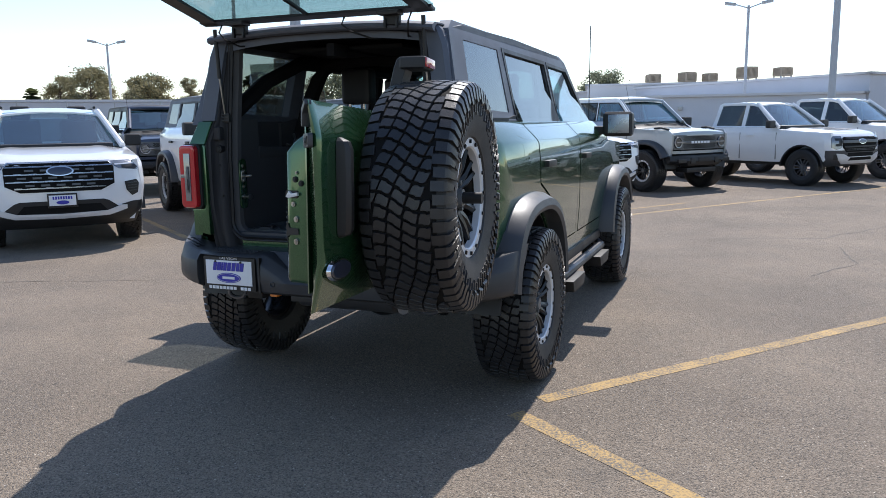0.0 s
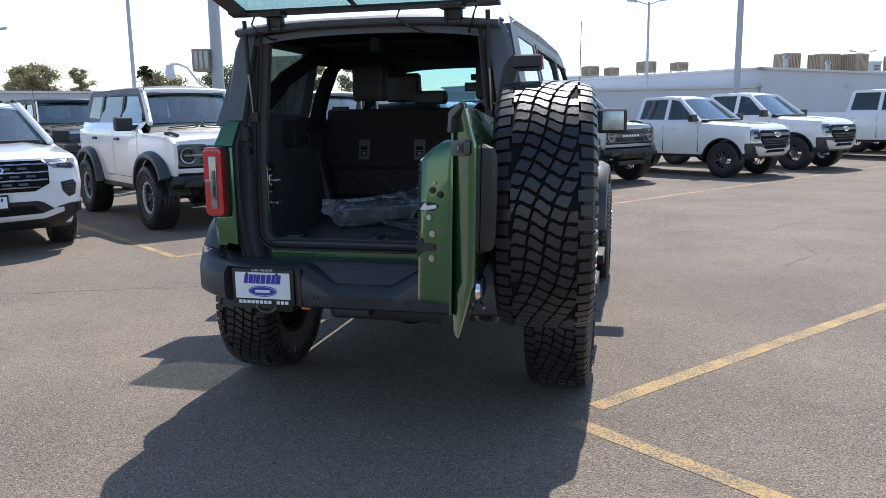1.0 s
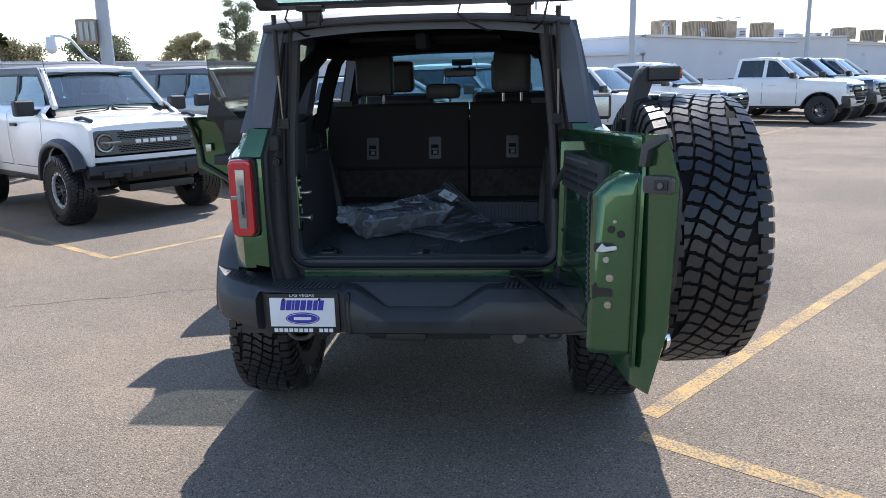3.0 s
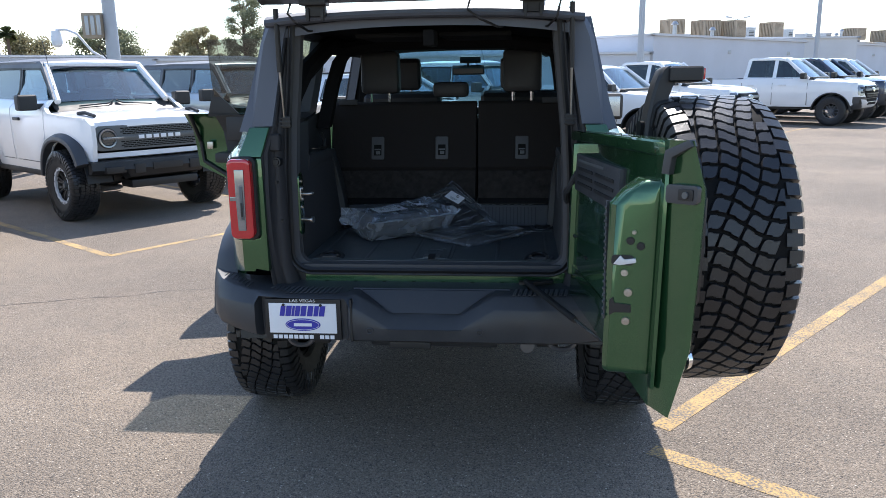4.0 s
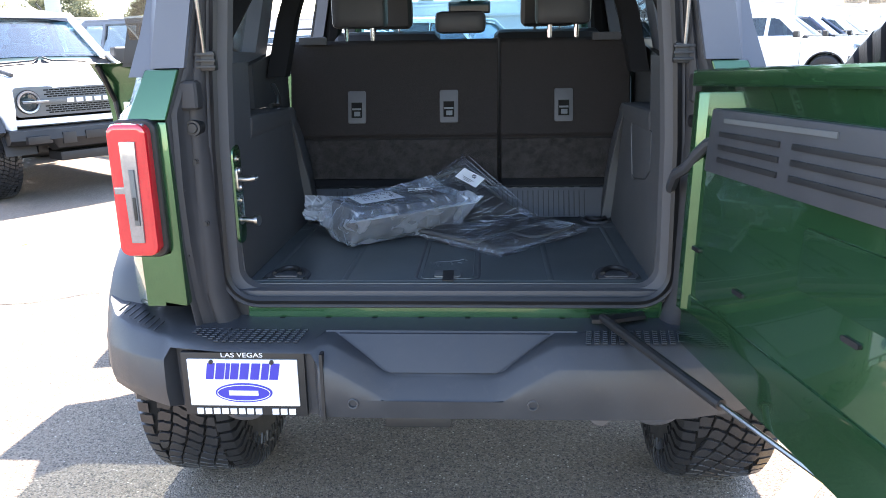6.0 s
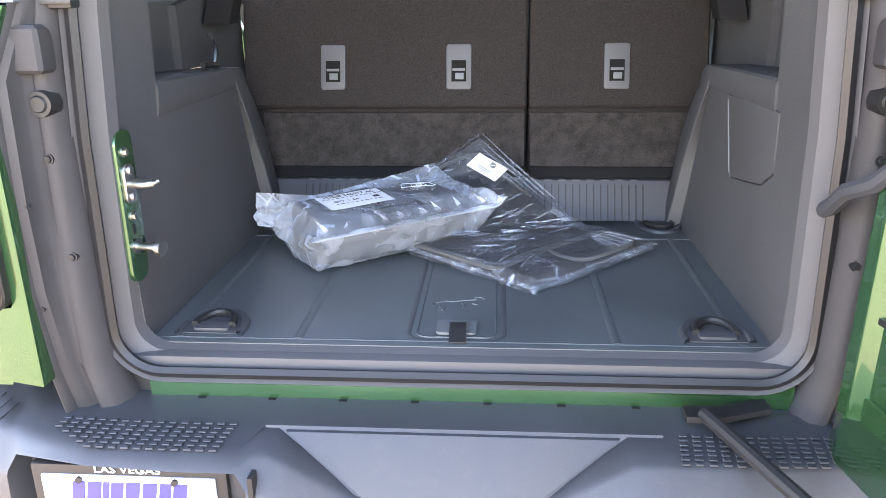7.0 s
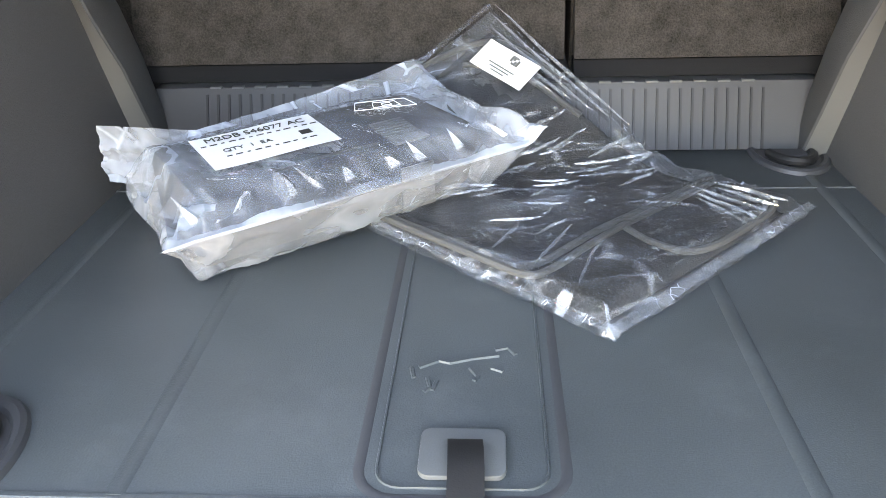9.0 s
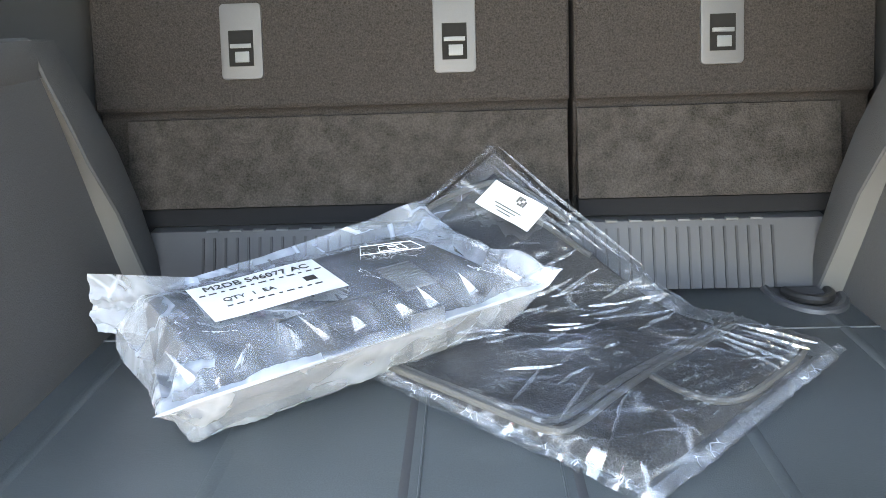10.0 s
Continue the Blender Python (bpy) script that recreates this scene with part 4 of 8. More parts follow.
    bump = part("front_bumper", bm, BLACK, root, "black modular bumper")
    for x0, x1, z0, z1 in ((-0.44, -0.30, 0.60, 0.72), (-0.20, 0.20, 0.63, 0.72), (0.30, 0.44, 0.60, 0.72), (-0.78, -0.54, 0.62, 0.70), (0.54, 0.78, 0.62, 0.70)):
        bm = bmesh.new()
        e = 0.14 * max(0, (abs(x0) + abs(x1)) / 2 - 0.5) ** 2 * 6
        span(bm, (x0, 4.50, z0), (x1, 4.606 - e, z1), 0.01)
        part("bumper_pocket", bm, BLACK, bump, "dark recess")
    bm = bmesh.new()
    box(bm, (0, 4.36, 0.46), (0.9, 0.3, 0.10), 0.03, Matrix.Translation((0, 0, 0)))
    part("skid_plate", bm, BLACK, root)
    scr = [(3.29, 1.47), (2.775, 1.915)]
    bm = strip(scr, lambda y, z: HALF(z) - 0.075, 0.01, 0.03, 8, 0.006, (0, -0.6, -0.7))
    part("windscreen", bm, SHIELD, root, "tinted windscreen")
    for side in (-1, 1):
        bm = bmesh.new()
        tube(bm, [(side * 0.745, 3.30, 1.46), (side * 0.635, 2.78, 1.925)], 0.042, 8)
        part("screen_pillar", bm, colour, root)
        bm = bmesh.new()
        tube(bm, [(side * 0.50, 3.36, 1.40), (side * 0.10, 3.34, 1.425), (side * 0.02, 3.30, 1.46)], 0.010, 6)
        part("wiper", bm, BLACK, root)
    bm = bmesh.new()
    tube(bm, [(-0.66, 2.78, 1.935), (-0.3, 2.80, 1.95), (0.3, 2.80, 1.95), (0.66, 2.78, 1.935)], 0.04, 8)
    part("screen_header", bm, colour, root)
    bm = strip([(3.44, 1.355), (3.34, 1.40), (3.28, 1.46), (3.22, 1.46)], lambda y, z: 0.80, 0.02, 0.03, 8, 0.02)
    part("cowl", bm, BLACK, root)


def seat(root, x, y, tilt=12, w=0.50, mat=LEATHER):
    bm = bmesh.new()
    m = Matrix.Translation((x, y, 0.98)) @ Matrix.Rotation(radians(tilt), 4, "X")
    box(bm, (0, 0, 0.32), (w, 0.14, 0.64), 0.06, m, 3)
    box(bm, (0, 0.28, 0.0), (w, 0.52, 0.16), 0.05, Matrix.Translation((x, y, 0.98)), 3)
    s = part("seat", bm, mat, root, "dark upholstered seat")
    bm = bmesh.new()
    box(bm, (0, -0.01, 0.76), (0.26, 0.10, 0.20), 0.045, m, 3)
    part("headrest", bm, mat, s)
    bm = bmesh.new()
    for u in (-0.06, 0.06):
        cyl(bm, m @ Vector((u, 0, 0.62)), m @ Vector((u, 0, 0.70)), 0.007, None, 8)
    part("headrest_posts", bm, CHROME, s, "bright headrest posts")
    return s


def offroad_body(root, colour, top, swings=(0, 0, 0, 0), quarter=None):
    """The shared body: sides, doors, hard top, glass and flares. swings: left front, left rear, right front, right rear."""
    quarter = quarter or PRIVACY
    for side in (-1, 1):
        part("body_side", shell(BODY_SIDE, [], half_body, 0.05, side, ZC, (0.2, 0.35, 4.1, 4.25, 4.36)), colour, root)
        for win in (REAR_WIN, FRONT_WIN):
            mid = (sum(p[0] for p in win) / 4, sum(p[1] for p in win) / 4)
            grown = [(mid[0] + (y - mid[0]) * 1.075, mid[1] + (z - mid[1]) * 1.13) for y, z in win]
            grown = [(y, max(z, BELT + 0.006)) for y, z in grown]
            part("window_frame", shell(grown, [win], lambda y, z: HALF(z) + 0.004, 0.012, side, (1.6, 1.75)), BLACK, root, "black window frame")
        part("hardtop_side", shell(TOP_SIDE, [QUARTER, REAR_WIN, FRONT_WIN], lambda y, z: HALF(z), 0.06, side, (1.6, 1.75, 1.9, 1.945)), top, root)
        part("quarter_glass", shell([(y + (0.012 if y < 0.7 else -0.012) * -1, z + (0.012 if z > 1.7 else -0.012)) for y, z in QUARTER], [], lambda y, z: HALF(z) - 0.004, 0.005, side, (1.75,)), quarter, root, "dark quarter window")
        lf, lr = (swings[0], swings[1]) if side < 0 else (swings[2], swings[3])
        side_door(root, FRONT_DOOR, FRONT_WIN, 3.28, side, lf, colour, SHIELD, 2.40, True)
        side_door(root, REAR_DOOR, REAR_WIN, 2.14, side, lr, colour, quarter, 1.25)
        for y in (REAR_AXLE, FRONT_AXLE):
            part("wheel_arch_flare", flare(y, side), FLARE, root, "charcoal wheel arch flare")
            bm = bmesh.new()
            pts = arc(y, 0.46, 0.54, 176, 4, 14)
            rings = [[(side * 0.93, a, b), (side * 0.62, a, b), (side * 0.62, y + (a - y) * 1.03, 0.46 + (b - 0.46) * 1.03), (side * 0.93, y + (a - y) * 1.03, 0.46 + (b - 0.46) * 1.03)] for a, b in pts]
            loft(bm, rings)
            part("wheel_well", tidy(bm), BLACK, root, "black wheel well liner")
        bm = bmesh.new()
        span(bm, (side * 0.82, 1.44, 0.50), (side * 0.93, 3.22, 0.575), 0.02)
        part("rocker", bm, BLACK, root)
    bm = strip([(0.20, 1.955), (0.28, 2.005), (0.45, 2.035), (1.4, 2.05), (2.5, 2.035), (2.70, 2.005), (2.82, 1.945)], lambda y, z: 0.685, 0.055, 0.0, 12, 0.035)
    part("roof", bm, top, root)
    bm = bmesh.new()
    span(bm, (-0.80, 0.24, 0.55), (0.80, 4.25, 0.62))
    part("floor_pan", bm, BLACK, root, "dark underbody floor")
    four_wheels(root, REAR_AXLE, FRONT_AXLE, TRACK, "offroad")
    bm = bmesh.new()
    span(bm, (-0.86, 3.2, 0.62), (0.86, 3.30, 1.34))
    part("bulkhead", bm, BLACK, root)
    bm = bmesh.new()
    box(bm, (0, 3.12, 1.28), (1.5, 0.32, 0.26), 0.06, None, 3)
    part("dashboard", bm, BLACK, root)
    bm = bmesh.new()
    cyl(bm, (-0.7, REAR_AXLE, 0.44), (0.7, REAR_AXLE, 0.44), 0.045)
    bmesh.ops.create_uvsphere(bm, u_segments=16, v_segments=10, radius=0.14, matrix=Matrix.Translation((0, REAR_AXLE, 0.44)))
    cyl(bm, (-0.7, FRONT_AXLE, 0.44), (0.7, FRONT_AXLE, 0.44), 0.04)
    for s in (-1, 1):
        span(bm, (s * 0.48, 0.25, 0.50), (s * 0.58, 4.3, 0.60), 0.01)
    part("axles", bm, BLACK, root, "dark axle and chassis rails")


def off_roader(label, colour, top, m, tailgate=True):
    root = root_of("off_road_car", label, "car", "parked cars", m)
    offroad_body(root, colour, top)
    offroad_front(root, colour)
    for x in (-0.38, 0.38):
        seat(root, x, 2.05)
    bm = bmesh.new()
    box(bm, (0, 1.3, 1.2), (1.2, 0.2, 0.7), 0.06)
    part("rear_seat", bm, LEATHER, root)
    bm = bmesh.new()
    span(bm, (-0.80, 0.10, 0.85), (0.80, 0.16, 1.49), 0.02)
    part("tailgate", bm, colour, root)
    bm = bmesh.new()
    span(bm, (-0.66, 0.16, 1.50), (0.66, 0.20, 1.92), 0.02)
    part("rear_window", bm, PRIVACY, root)
    bm = bmesh.new()
    span(bm, (-0.92, 0.0, 0.58), (0.92, 0.3, 0.82), 0.04)
    part("rear_bumper", bm, PLASTIC, root)
    bm = bmesh.new()
    cyl(bm, (0.72, 3.25, 1.40), (0.73, 3.0, 2.25), 0.004, None, 6)
    part("aerial", bm, BLACK, root)
    return root


# ---- pick-ups and the crossover ----
def front_panel(outer, ny, out, thick, holes=(), step=0.05):
    """A panel drawn in (x, z) and laid on the rounded nose ny(x, z), standing out by out."""
    bm = bmesh.new()
    edges = []
    for ring in [outer] + list(holes):
        vs = [bm.verts.new((x, 0, z)) for x, z in ring]
        edges += [bm.edges.new((vs[i], vs[(i + 1) % len(vs)])) for i in range(len(vs))]
    bmesh.ops.triangle_fill(bm, use_beauty=True, use_dissolve=False, edges=edges)
    for axis in (0, 2):
        lo, hi = min(v.co[axis] for v in bm.verts), max(v.co[axis] for v in bm.verts)
        for k in range(math.ceil(lo / step), math.floor(hi / step) + 1):
            cut = [step * k if a == axis else 0 for a in range(3)]
            way = [1 if a == axis else 0 for a in range(3)]
            bmesh.ops.bisect_plane(bm, geom=bm.verts[:] + bm.edges[:] + bm.faces[:], dist=1e-5, plane_co=cut, plane_no=way)
    for v in bm.verts:
        v.co.y = ny(v.co.x, v.co.z) + out
    moved = bmesh.ops.extrude_face_region(bm, geom=bm.faces[:], use_keep_orig=True)
    for v in moved["geom"]:
        if isinstance(v, bmesh.types.BMVert):
            v.co.y -= thick
    bmesh.ops.recalc_face_normals(bm, faces=bm.faces)
    return bm


def both_sides(pts):
    """Mirror the right half of an outline, given from the top downwards."""
    return pts + [(-x, z) for x, z in pts[::-1] if x > 0]


def oval(cx, cz, a, b, n=28):
    return [(cx + a * math.cos(2 * math.pi * i / n), cz + b * math.sin(2 * math.pi * i / n)) for i in range(n)]


def stepped_bar(half, z, thin, thick, pitch):
    """A grille bar with a stepped outline."""
    up, k = [], int(half / pitch)
    for i in range(-k, k):
        h = thick if i % 2 else thin
        up += [(i * pitch + 0.004, z + h), ((i + 1) * pitch - 0.004, z + h)]
    return [(-half, z + thin)] + up + [(half, z + thin), (half, z - thin), (-half, z - thin)]


def road_car(kind, label, category, colour, m, scale=1.0, wheel_kind="street"):
    """kind: pickup or crossover. Local y runs forward from the rear bumper."""
    root = root_of("pickup_truck" if kind == "pickup" else "family_suv", label, category, "parked cars", m)
    if kind == "pickup":
        ra, fa, belt, roof = 1.18, 4.50, 1.30, 1.90
        half = curve_of((0.45, 0.88), (0.6, 0.93), (0.95, 0.955), (1.15, 0.945), (1.30, 0.90), (1.32, 0.86), (1.88, 0.68), (2.0, 0.6))
        side_poly = [(0.06, 1.28), (0.06, 0.62)] + arc(ra, 0.42, 0.50, 156, 12, 12) + [(1.75, 0.52), (3.92, 0.52)] + arc(fa, 0.42, 0.50, 168, 14, 12) + [(5.20, 0.66), (5.27, 0.85), (5.26, 1.08), (5.12, 1.17), (3.95, 1.235), (3.80, belt), (2.02, belt), (2.0, 1.28)]
        green_poly = [(2.04, belt + 0.004), (3.84, belt + 0.004), (3.20, 1.82), (3.0, 1.875), (2.2, 1.885), (2.10, 1.84)]
        wins = [[(2.14, belt + 0.04), (2.86, belt + 0.03), (2.86, 1.81), (2.20, 1.81)], [(2.96, belt + 0.03), (3.70, belt + 0.03), (3.17, 1.79), (2.96, 1.805)]]
        screen, roofline = [(3.86, 1.30), (3.18, 1.845)], [(2.08, 1.83), (2.18, 1.885), (2.6, 1.91), (3.0, 1.895), (3.20, 1.84)]
        front_y, seams = 5.26, (2.02, 2.90, 3.86)
        nose_line = curve_of((0.44, -0.12), (0.52, -0.02), (0.62, 0.03), (0.80, 0.04), (1.00, 0.02), (1.08, -0.01), (1.14, -0.06), (1.17, -0.12))
        hood = curve_of((0.0, 1.165), (0.03, 1.190), (0.12, 1.215), (0.5, 1.255), (1.0, 1.290))
        ztop, cowl_y = 1.165, 3.86
    else:
        ra, fa, belt, roof = 0.98, 4.0, 1.20, 1.75
        half = curve_of((0.30, 0.86), (0.5, 0.94), (0.8, 0.985), (1.05, 0.975), (1.2, 0.93), (1.22, 0.90), (1.70, 0.70), (1.8, 0.6))
        side_poly = [(0.10, belt), (0.04, 0.85), (0.08, 0.42)] + arc(ra, 0.38, 0.44, 172, 8, 12) + [(1.5, 0.30), (3.48, 0.30)] + arc(fa, 0.38, 0.44, 170, 10, 12) + [(4.84, 0.34), (4.93, 0.60), (4.92, 0.88), (4.80, 1.0), (3.65, 1.125), (3.45, belt)]
        green_poly = [(0.12, belt + 0.004), (3.52, belt + 0.004), (2.70, 1.66), (2.45, 1.715), (0.8, 1.73), (0.45, 1.69)]
        wins = [[(0.55, belt + 0.06), (1.30, belt + 0.04), (1.30, 1.62), (0.75, 1.61)], [(1.40, belt + 0.04), (2.22, belt + 0.03), (2.22, 1.645), (1.40, 1.63)], [(2.30, belt + 0.03), (3.32, belt + 0.03), (2.66, 1.61), (2.30, 1.645)]]
        screen, roofline = [(3.54, 1.20), (2.68, 1.685)], [(0.42, 1.66), (0.7, 1.73), (1.5, 1.765), (2.4, 1.74), (2.72, 1.68)]
        front_y, seams = 4.92, (1.35, 2.26, 3.45)
        belt = 1.25
        side_poly = [(y, z + 0.05 if z > 1.15 else z) for y, z in side_poly[:-4]] + [(4.93, 0.98), (4.82, 1.09), (3.65, 1.19), (3.45, belt)]
        green_poly, wins = [(y, z + 0.05) for y, z in green_poly], [[(y, z + 0.05) for y, z in w] for w in wins]
        nose_line = curve_of((0.28, -0.14), (0.36, -0.03), (0.44, 0.02), (0.60, 0.03), (0.80, 0.02), (1.00, -0.01), (1.07, -0.05), (1.105, -0.11))
        hood = curve_of((0.0, 1.100), (0.03, 1.122), (0.12, 1.155), (0.5, 1.215), (1.0, 1.248))
        ztop, cowl_y = 1.10, 3.54
        screen, roofline, roof = [(y, z + 0.05) for y, z in screen], [(y, z + 0.05) for y, z in roofline], 1.80

    round_in = 0.42
    side_poly = [(min(y, front_y - 0.13), z) for y, z in side_poly]

    def ny(x, z):
        """How far forward the nose reaches: a rounded-off rectangle in plan."""
        r = min(1.0, abs(x) / half(z)) ** (1 / 0.55)
        return front_y + nose_line(z) - round_in * (1 - max(0.0, 1 - r * r) ** 0.275)

    def hw(y, z):
        k = 1 - max(0.0, front_y + nose_line(z) - y) / round_in
        return half(z) * (1 - min(0.66, max(0.0, k)) ** (2 / 0.55)) ** 0.275 - (0.004 if k > 0 else 0.0)

    zc = (0.6, 0.8, 0.95, 1.08, 1.15, 1.24)
    for side in (-1, 1):
        part("body_side", shell(side_poly, [], hw, 0.06, side, zc, tuple(front_y - v for v in (0.18, 0.25, 0.32, 0.40, 0.48))), colour, root)
        part("cab_side", shell(green_poly, wins, lambda y, z: half(z), 0.05, side, (belt + 0.2, belt + 0.4)), colour, root)
        for w in wins:
            part("side_window", shell(w, [], lambda y, z: half(z) - 0.006, 0.004, side, (belt + 0.2,)), PRIVACY, root, "tinted side window")
        bm = bmesh.new()
        for y in seams:
            span(bm, (side * (half(0.9) + 0.001), y - 0.004, 0.58), (side * (half(0.9) - 0.02), y + 0.004, belt - 0.12))
        part("door_seams", bm, BLACK, root, "door gap")
        for y in (seams[1] - 0.62, seams[2] - 0.68):
            bm = bmesh.new()
            box(bm, (side * (half(1.05) + 0.012), y, 1.04 if kind != "pickup" else 1.12), (0.03, 0.20, 0.04), 0.012)
            part("handle", bm, colour if kind == "pickup" else CHROME, root)
        bm = bmesh.new()
        mx = half(belt) + 0.13
        box(bm, (side * mx, seams[2] - 0.10, belt + 0.07), (0.22, 0.13, 0.17), 0.045, None, 3)
        box(bm, (side * (mx - 0.14), seams[2] - 0.08, belt + 0.02), (0.14, 0.06, 0.05), 0.015)
        part("mirror", bm, BLACK, root, "black door mirror")
        for y in (ra, fa):
            bm = bmesh.new()
            r = 0.50 if kind == "pickup" else 0.44
            rings = [[(side * half(0.8) * 1.012, a, b), (side * 0.60, a, b), (side * 0.60, y + (a - y) * 1.04, 0.4 + (b - 0.4) * 1.04), (side * half(0.8) * 1.012, y + (a - y) * 1.06, 0.4 + (b - 0.4) * 1.06)] for a, b in arc(y, 0.40, r - 0.01, 176, 4, 14)]
            loft(bm, rings)
            part("wheel_arch", tidy(bm), BLACK, root, "black wheel arch lip")
    bm = bmesh.new()
    rows = []
    for f in (0.0, 0.015, 0.03, 0.07, 0.12, 0.25, 0.5, 0.75, 1.0):
        row = []
        for i in range(25):
            q = i / 12 - 1
            x = q * (half(ztop) - 0.03 - 0.03 * f)
            y0 = ny(x, ztop)
            ridge = 0.018 * math.exp(-((abs(q) - 0.62) / 0.13) ** 2) * min(1.0, f * 6)
            row.append((x, y0 + (cowl_y - y0) * f, hood(f) - 0.045 * abs(q) ** 3 * min(1.0, 0.3 + f * 2) + ridge))
        rows.append(row)
    loft(bm, rows, False)
    moved = bmesh.ops.extrude_face_region(bm, geom=bm.faces[:], use_keep_orig=True)
    for v in moved["geom"]:
        if isinstance(v, bmesh.types.BMVert):
            v.co.z -= 0.03
    bmesh.ops.recalc_face_normals(bm, faces=bm.faces)
    part("bonnet", bm, colour, root, "", 40)
    part("windscreen", strip(screen, lambda y, z: half(z) - 0.05, 0.015, 0.06, 8, 0.006, (0, -0.6, -0.7)), SHIELD, root, "tinted windscreen")
    part("roof", strip(roofline, lambda y, z: half(roof - 0.05) + 0.02, 0.05, 0.0, 12, 0.03), colour, root)
    for side in (-1, 1):
        bm = bmesh.new()
        tube(bm, [(side * (half(screen[0][1]) - 0.03), screen[0][0], screen[0][1]), (side * (half(screen[1][1]) - 0.03), screen[1][0] - 0.03, screen[1][1])], 0.045)
        part("screen_pillar", bm, colour, root)
    bm = bmesh.new()
    span(bm, (-0.8, 0.2, 0.45), (0.8, front_y - 0.4, 0.55))
    part("floor_pan", bm, BLACK, root)
    bm = bmesh.new()
    box(bm, (0, seams[2] - 0.1, belt - 0.08), (1.5, 0.4, 0.24), 0.06)
    part("dashboard", bm, BLACK, root)
    for x in (-0.38, 0.38):
        seat(root, x, seams[1] + 0.05, 12, 0.5)
    # front end, laid on the rounded nose
    def laid(name, outline, out, mat, owner, label="", thick=0.02, holes=()):
        return part(name, front_panel(outline, ny, out, thick, holes), mat, owner, label)

    zl = 0.80 if kind == "pickup" else 0.42
    zs = [zl + (ztop - zl) * i / 10 for i in range(11)]
    laid("front_face", [(0.994 * half(z), z) for z in zs[::-1]] + [(-0.994 * half(z), z) for z in zs], 0.0, colour, root, "", 0.03)
    low = (0.46, 0.56, 0.66, 0.798) if kind == "pickup" else (0.29, 0.35, 0.416)
    laid("front_bumper", [(0.985 * half(z), z) for z in low[::-1]] + [(-0.985 * half(z), z) for z in low], 0.004, BLACK if kind == "crossover" else FLARE, root, "dark lower bumper", 0.03)
    if kind == "pickup":
        grille = laid("grille", both_sides([(0.58, 1.085), (0.64, 1.05), (0.64, 0.86), (0.54, 0.76)]), 0.006, RECESSBLACK, root, "black grille")
        for k, (z, h, w) in enumerate(((0.985, 0.030, 0.66), (0.875, 0.016, 0.62))):
            laid("grille_bar", both_sides([(w, z + h), (w, z - h)]), 0.034, SATIN if k == 0 else BLACK, grille)
        for k in range(5):
            laid("grille_bar", stepped_bar(0.54, 0.80 + 0.026 * k if k < 2 else 0.985 + 0.028 * (k - 1), 0.003, 0.007, 0.03), 0.014, FLARE, grille)
        badge = laid("badge", oval(0, 0.985, 0.135, 0.056), 0.044, CHROME, root, "bright-rimmed blue oval badge")
        laid("badge_face", oval(0, 0.985, 0.118, 0.044), 0.048, NAVY, badge)
        for side in (-1, 1):
            lamp = laid("headlamp", [(side * x, z) for x, z in ((0.655, 1.11), (0.83, 1.105), (0.885, 1.06), (0.885, 0.86), (0.80, 0.82), (0.70, 0.845), (0.655, 0.88))], 0.008, LENS, root, "clear headlamp with a C-shaped light")
            laid("lamp_unit", [(side * x, z) for x, z in ((0.665, 1.06), (0.82, 1.06), (0.82, 1.01), (0.74, 1.01), (0.74, 0.94), (0.82, 0.94), (0.82, 0.89), (0.665, 0.89))], 0.012, BLACK, lamp)
            laid("fog_lamp_pocket", [(side * x, z) for x, z in ((0.66, 0.70), (0.84, 0.71), (0.83, 0.60), (0.70, 0.60))], 0.010, BLACK, root)
        laid("skid_trim", both_sides([(0.46, 0.660), (0.62, 0.720), (0.80, 0.735), (0.74, 0.600), (0.58, 0.500)]), 0.020, RIM_RING, root, "silver lower trim", 0.02, (both_sides([(0.40, 0.645), (0.46, 0.575)]),))
        laid("lower_intake", both_sides([(0.47, 0.745), (0.52, 0.56)]), 0.009, RECESSBLACK, root, "dark lower intake")
    else:
        grille = laid("grille", both_sides([(0.55, 1.085), (0.605, 1.02), (0.60, 0.815), (0.44, 0.735)]), 0.006, RECESSBLACK, root, "black grille with bright stepped bars")
        for k, (z, w) in enumerate(((1.040, 0.585), (0.950, 0.595), (0.862, 0.585), (0.782, 0.50))):
            laid("grille_bar", stepped_bar(w, z, 0.006, 0.011, 0.083), 0.022, BARMETAL, grille, "bright stepped bar")
            if k < 3:
                for i in range(-3, 4):
                    x = i * 0.166 + (0.083 if k % 2 else 0.0)
                    if abs(x) < w - 0.10:
                        laid("grille_tab", [(x - 0.048, z - 0.032), (x + 0.048, z - 0.032), (x + 0.048, z - 0.055), (x - 0.048, z - 0.055)], 0.015, SATIN, grille)
        laid("grille_brow", both_sides([(0.56, 1.098), (0.60, 1.055), (0.585, 1.045), (0.545, 1.080)]), 0.020, BARMETAL, grille, "bright upper bar", 0.02)
        badge = laid("badge", oval(0, 0.985, 0.150, 0.060), 0.034, CHROME, root, "bright-rimmed blue oval badge")
        laid("badge_face", oval(0, 0.985, 0.132, 0.047), 0.038, NAVY, badge)
        for side in (-1, 1):
            lamp = laid("headlamp", [(side * x, z) for x, z in ((0.575, 1.088), (0.80, 1.094), (0.895, 1.060), (0.915, 1.000), (0.88, 0.965), (0.66, 0.990), (0.615, 1.02))], 0.007, LENS, root, "clear slim headlamp")
            laid("lamp_unit", [(side * x, z) for x, z in ((0.70, 1.030), (0.86, 1.035), (0.89, 1.000), (0.86, 0.975), (0.70, 0.995))], 0.011, BLACK, lamp)
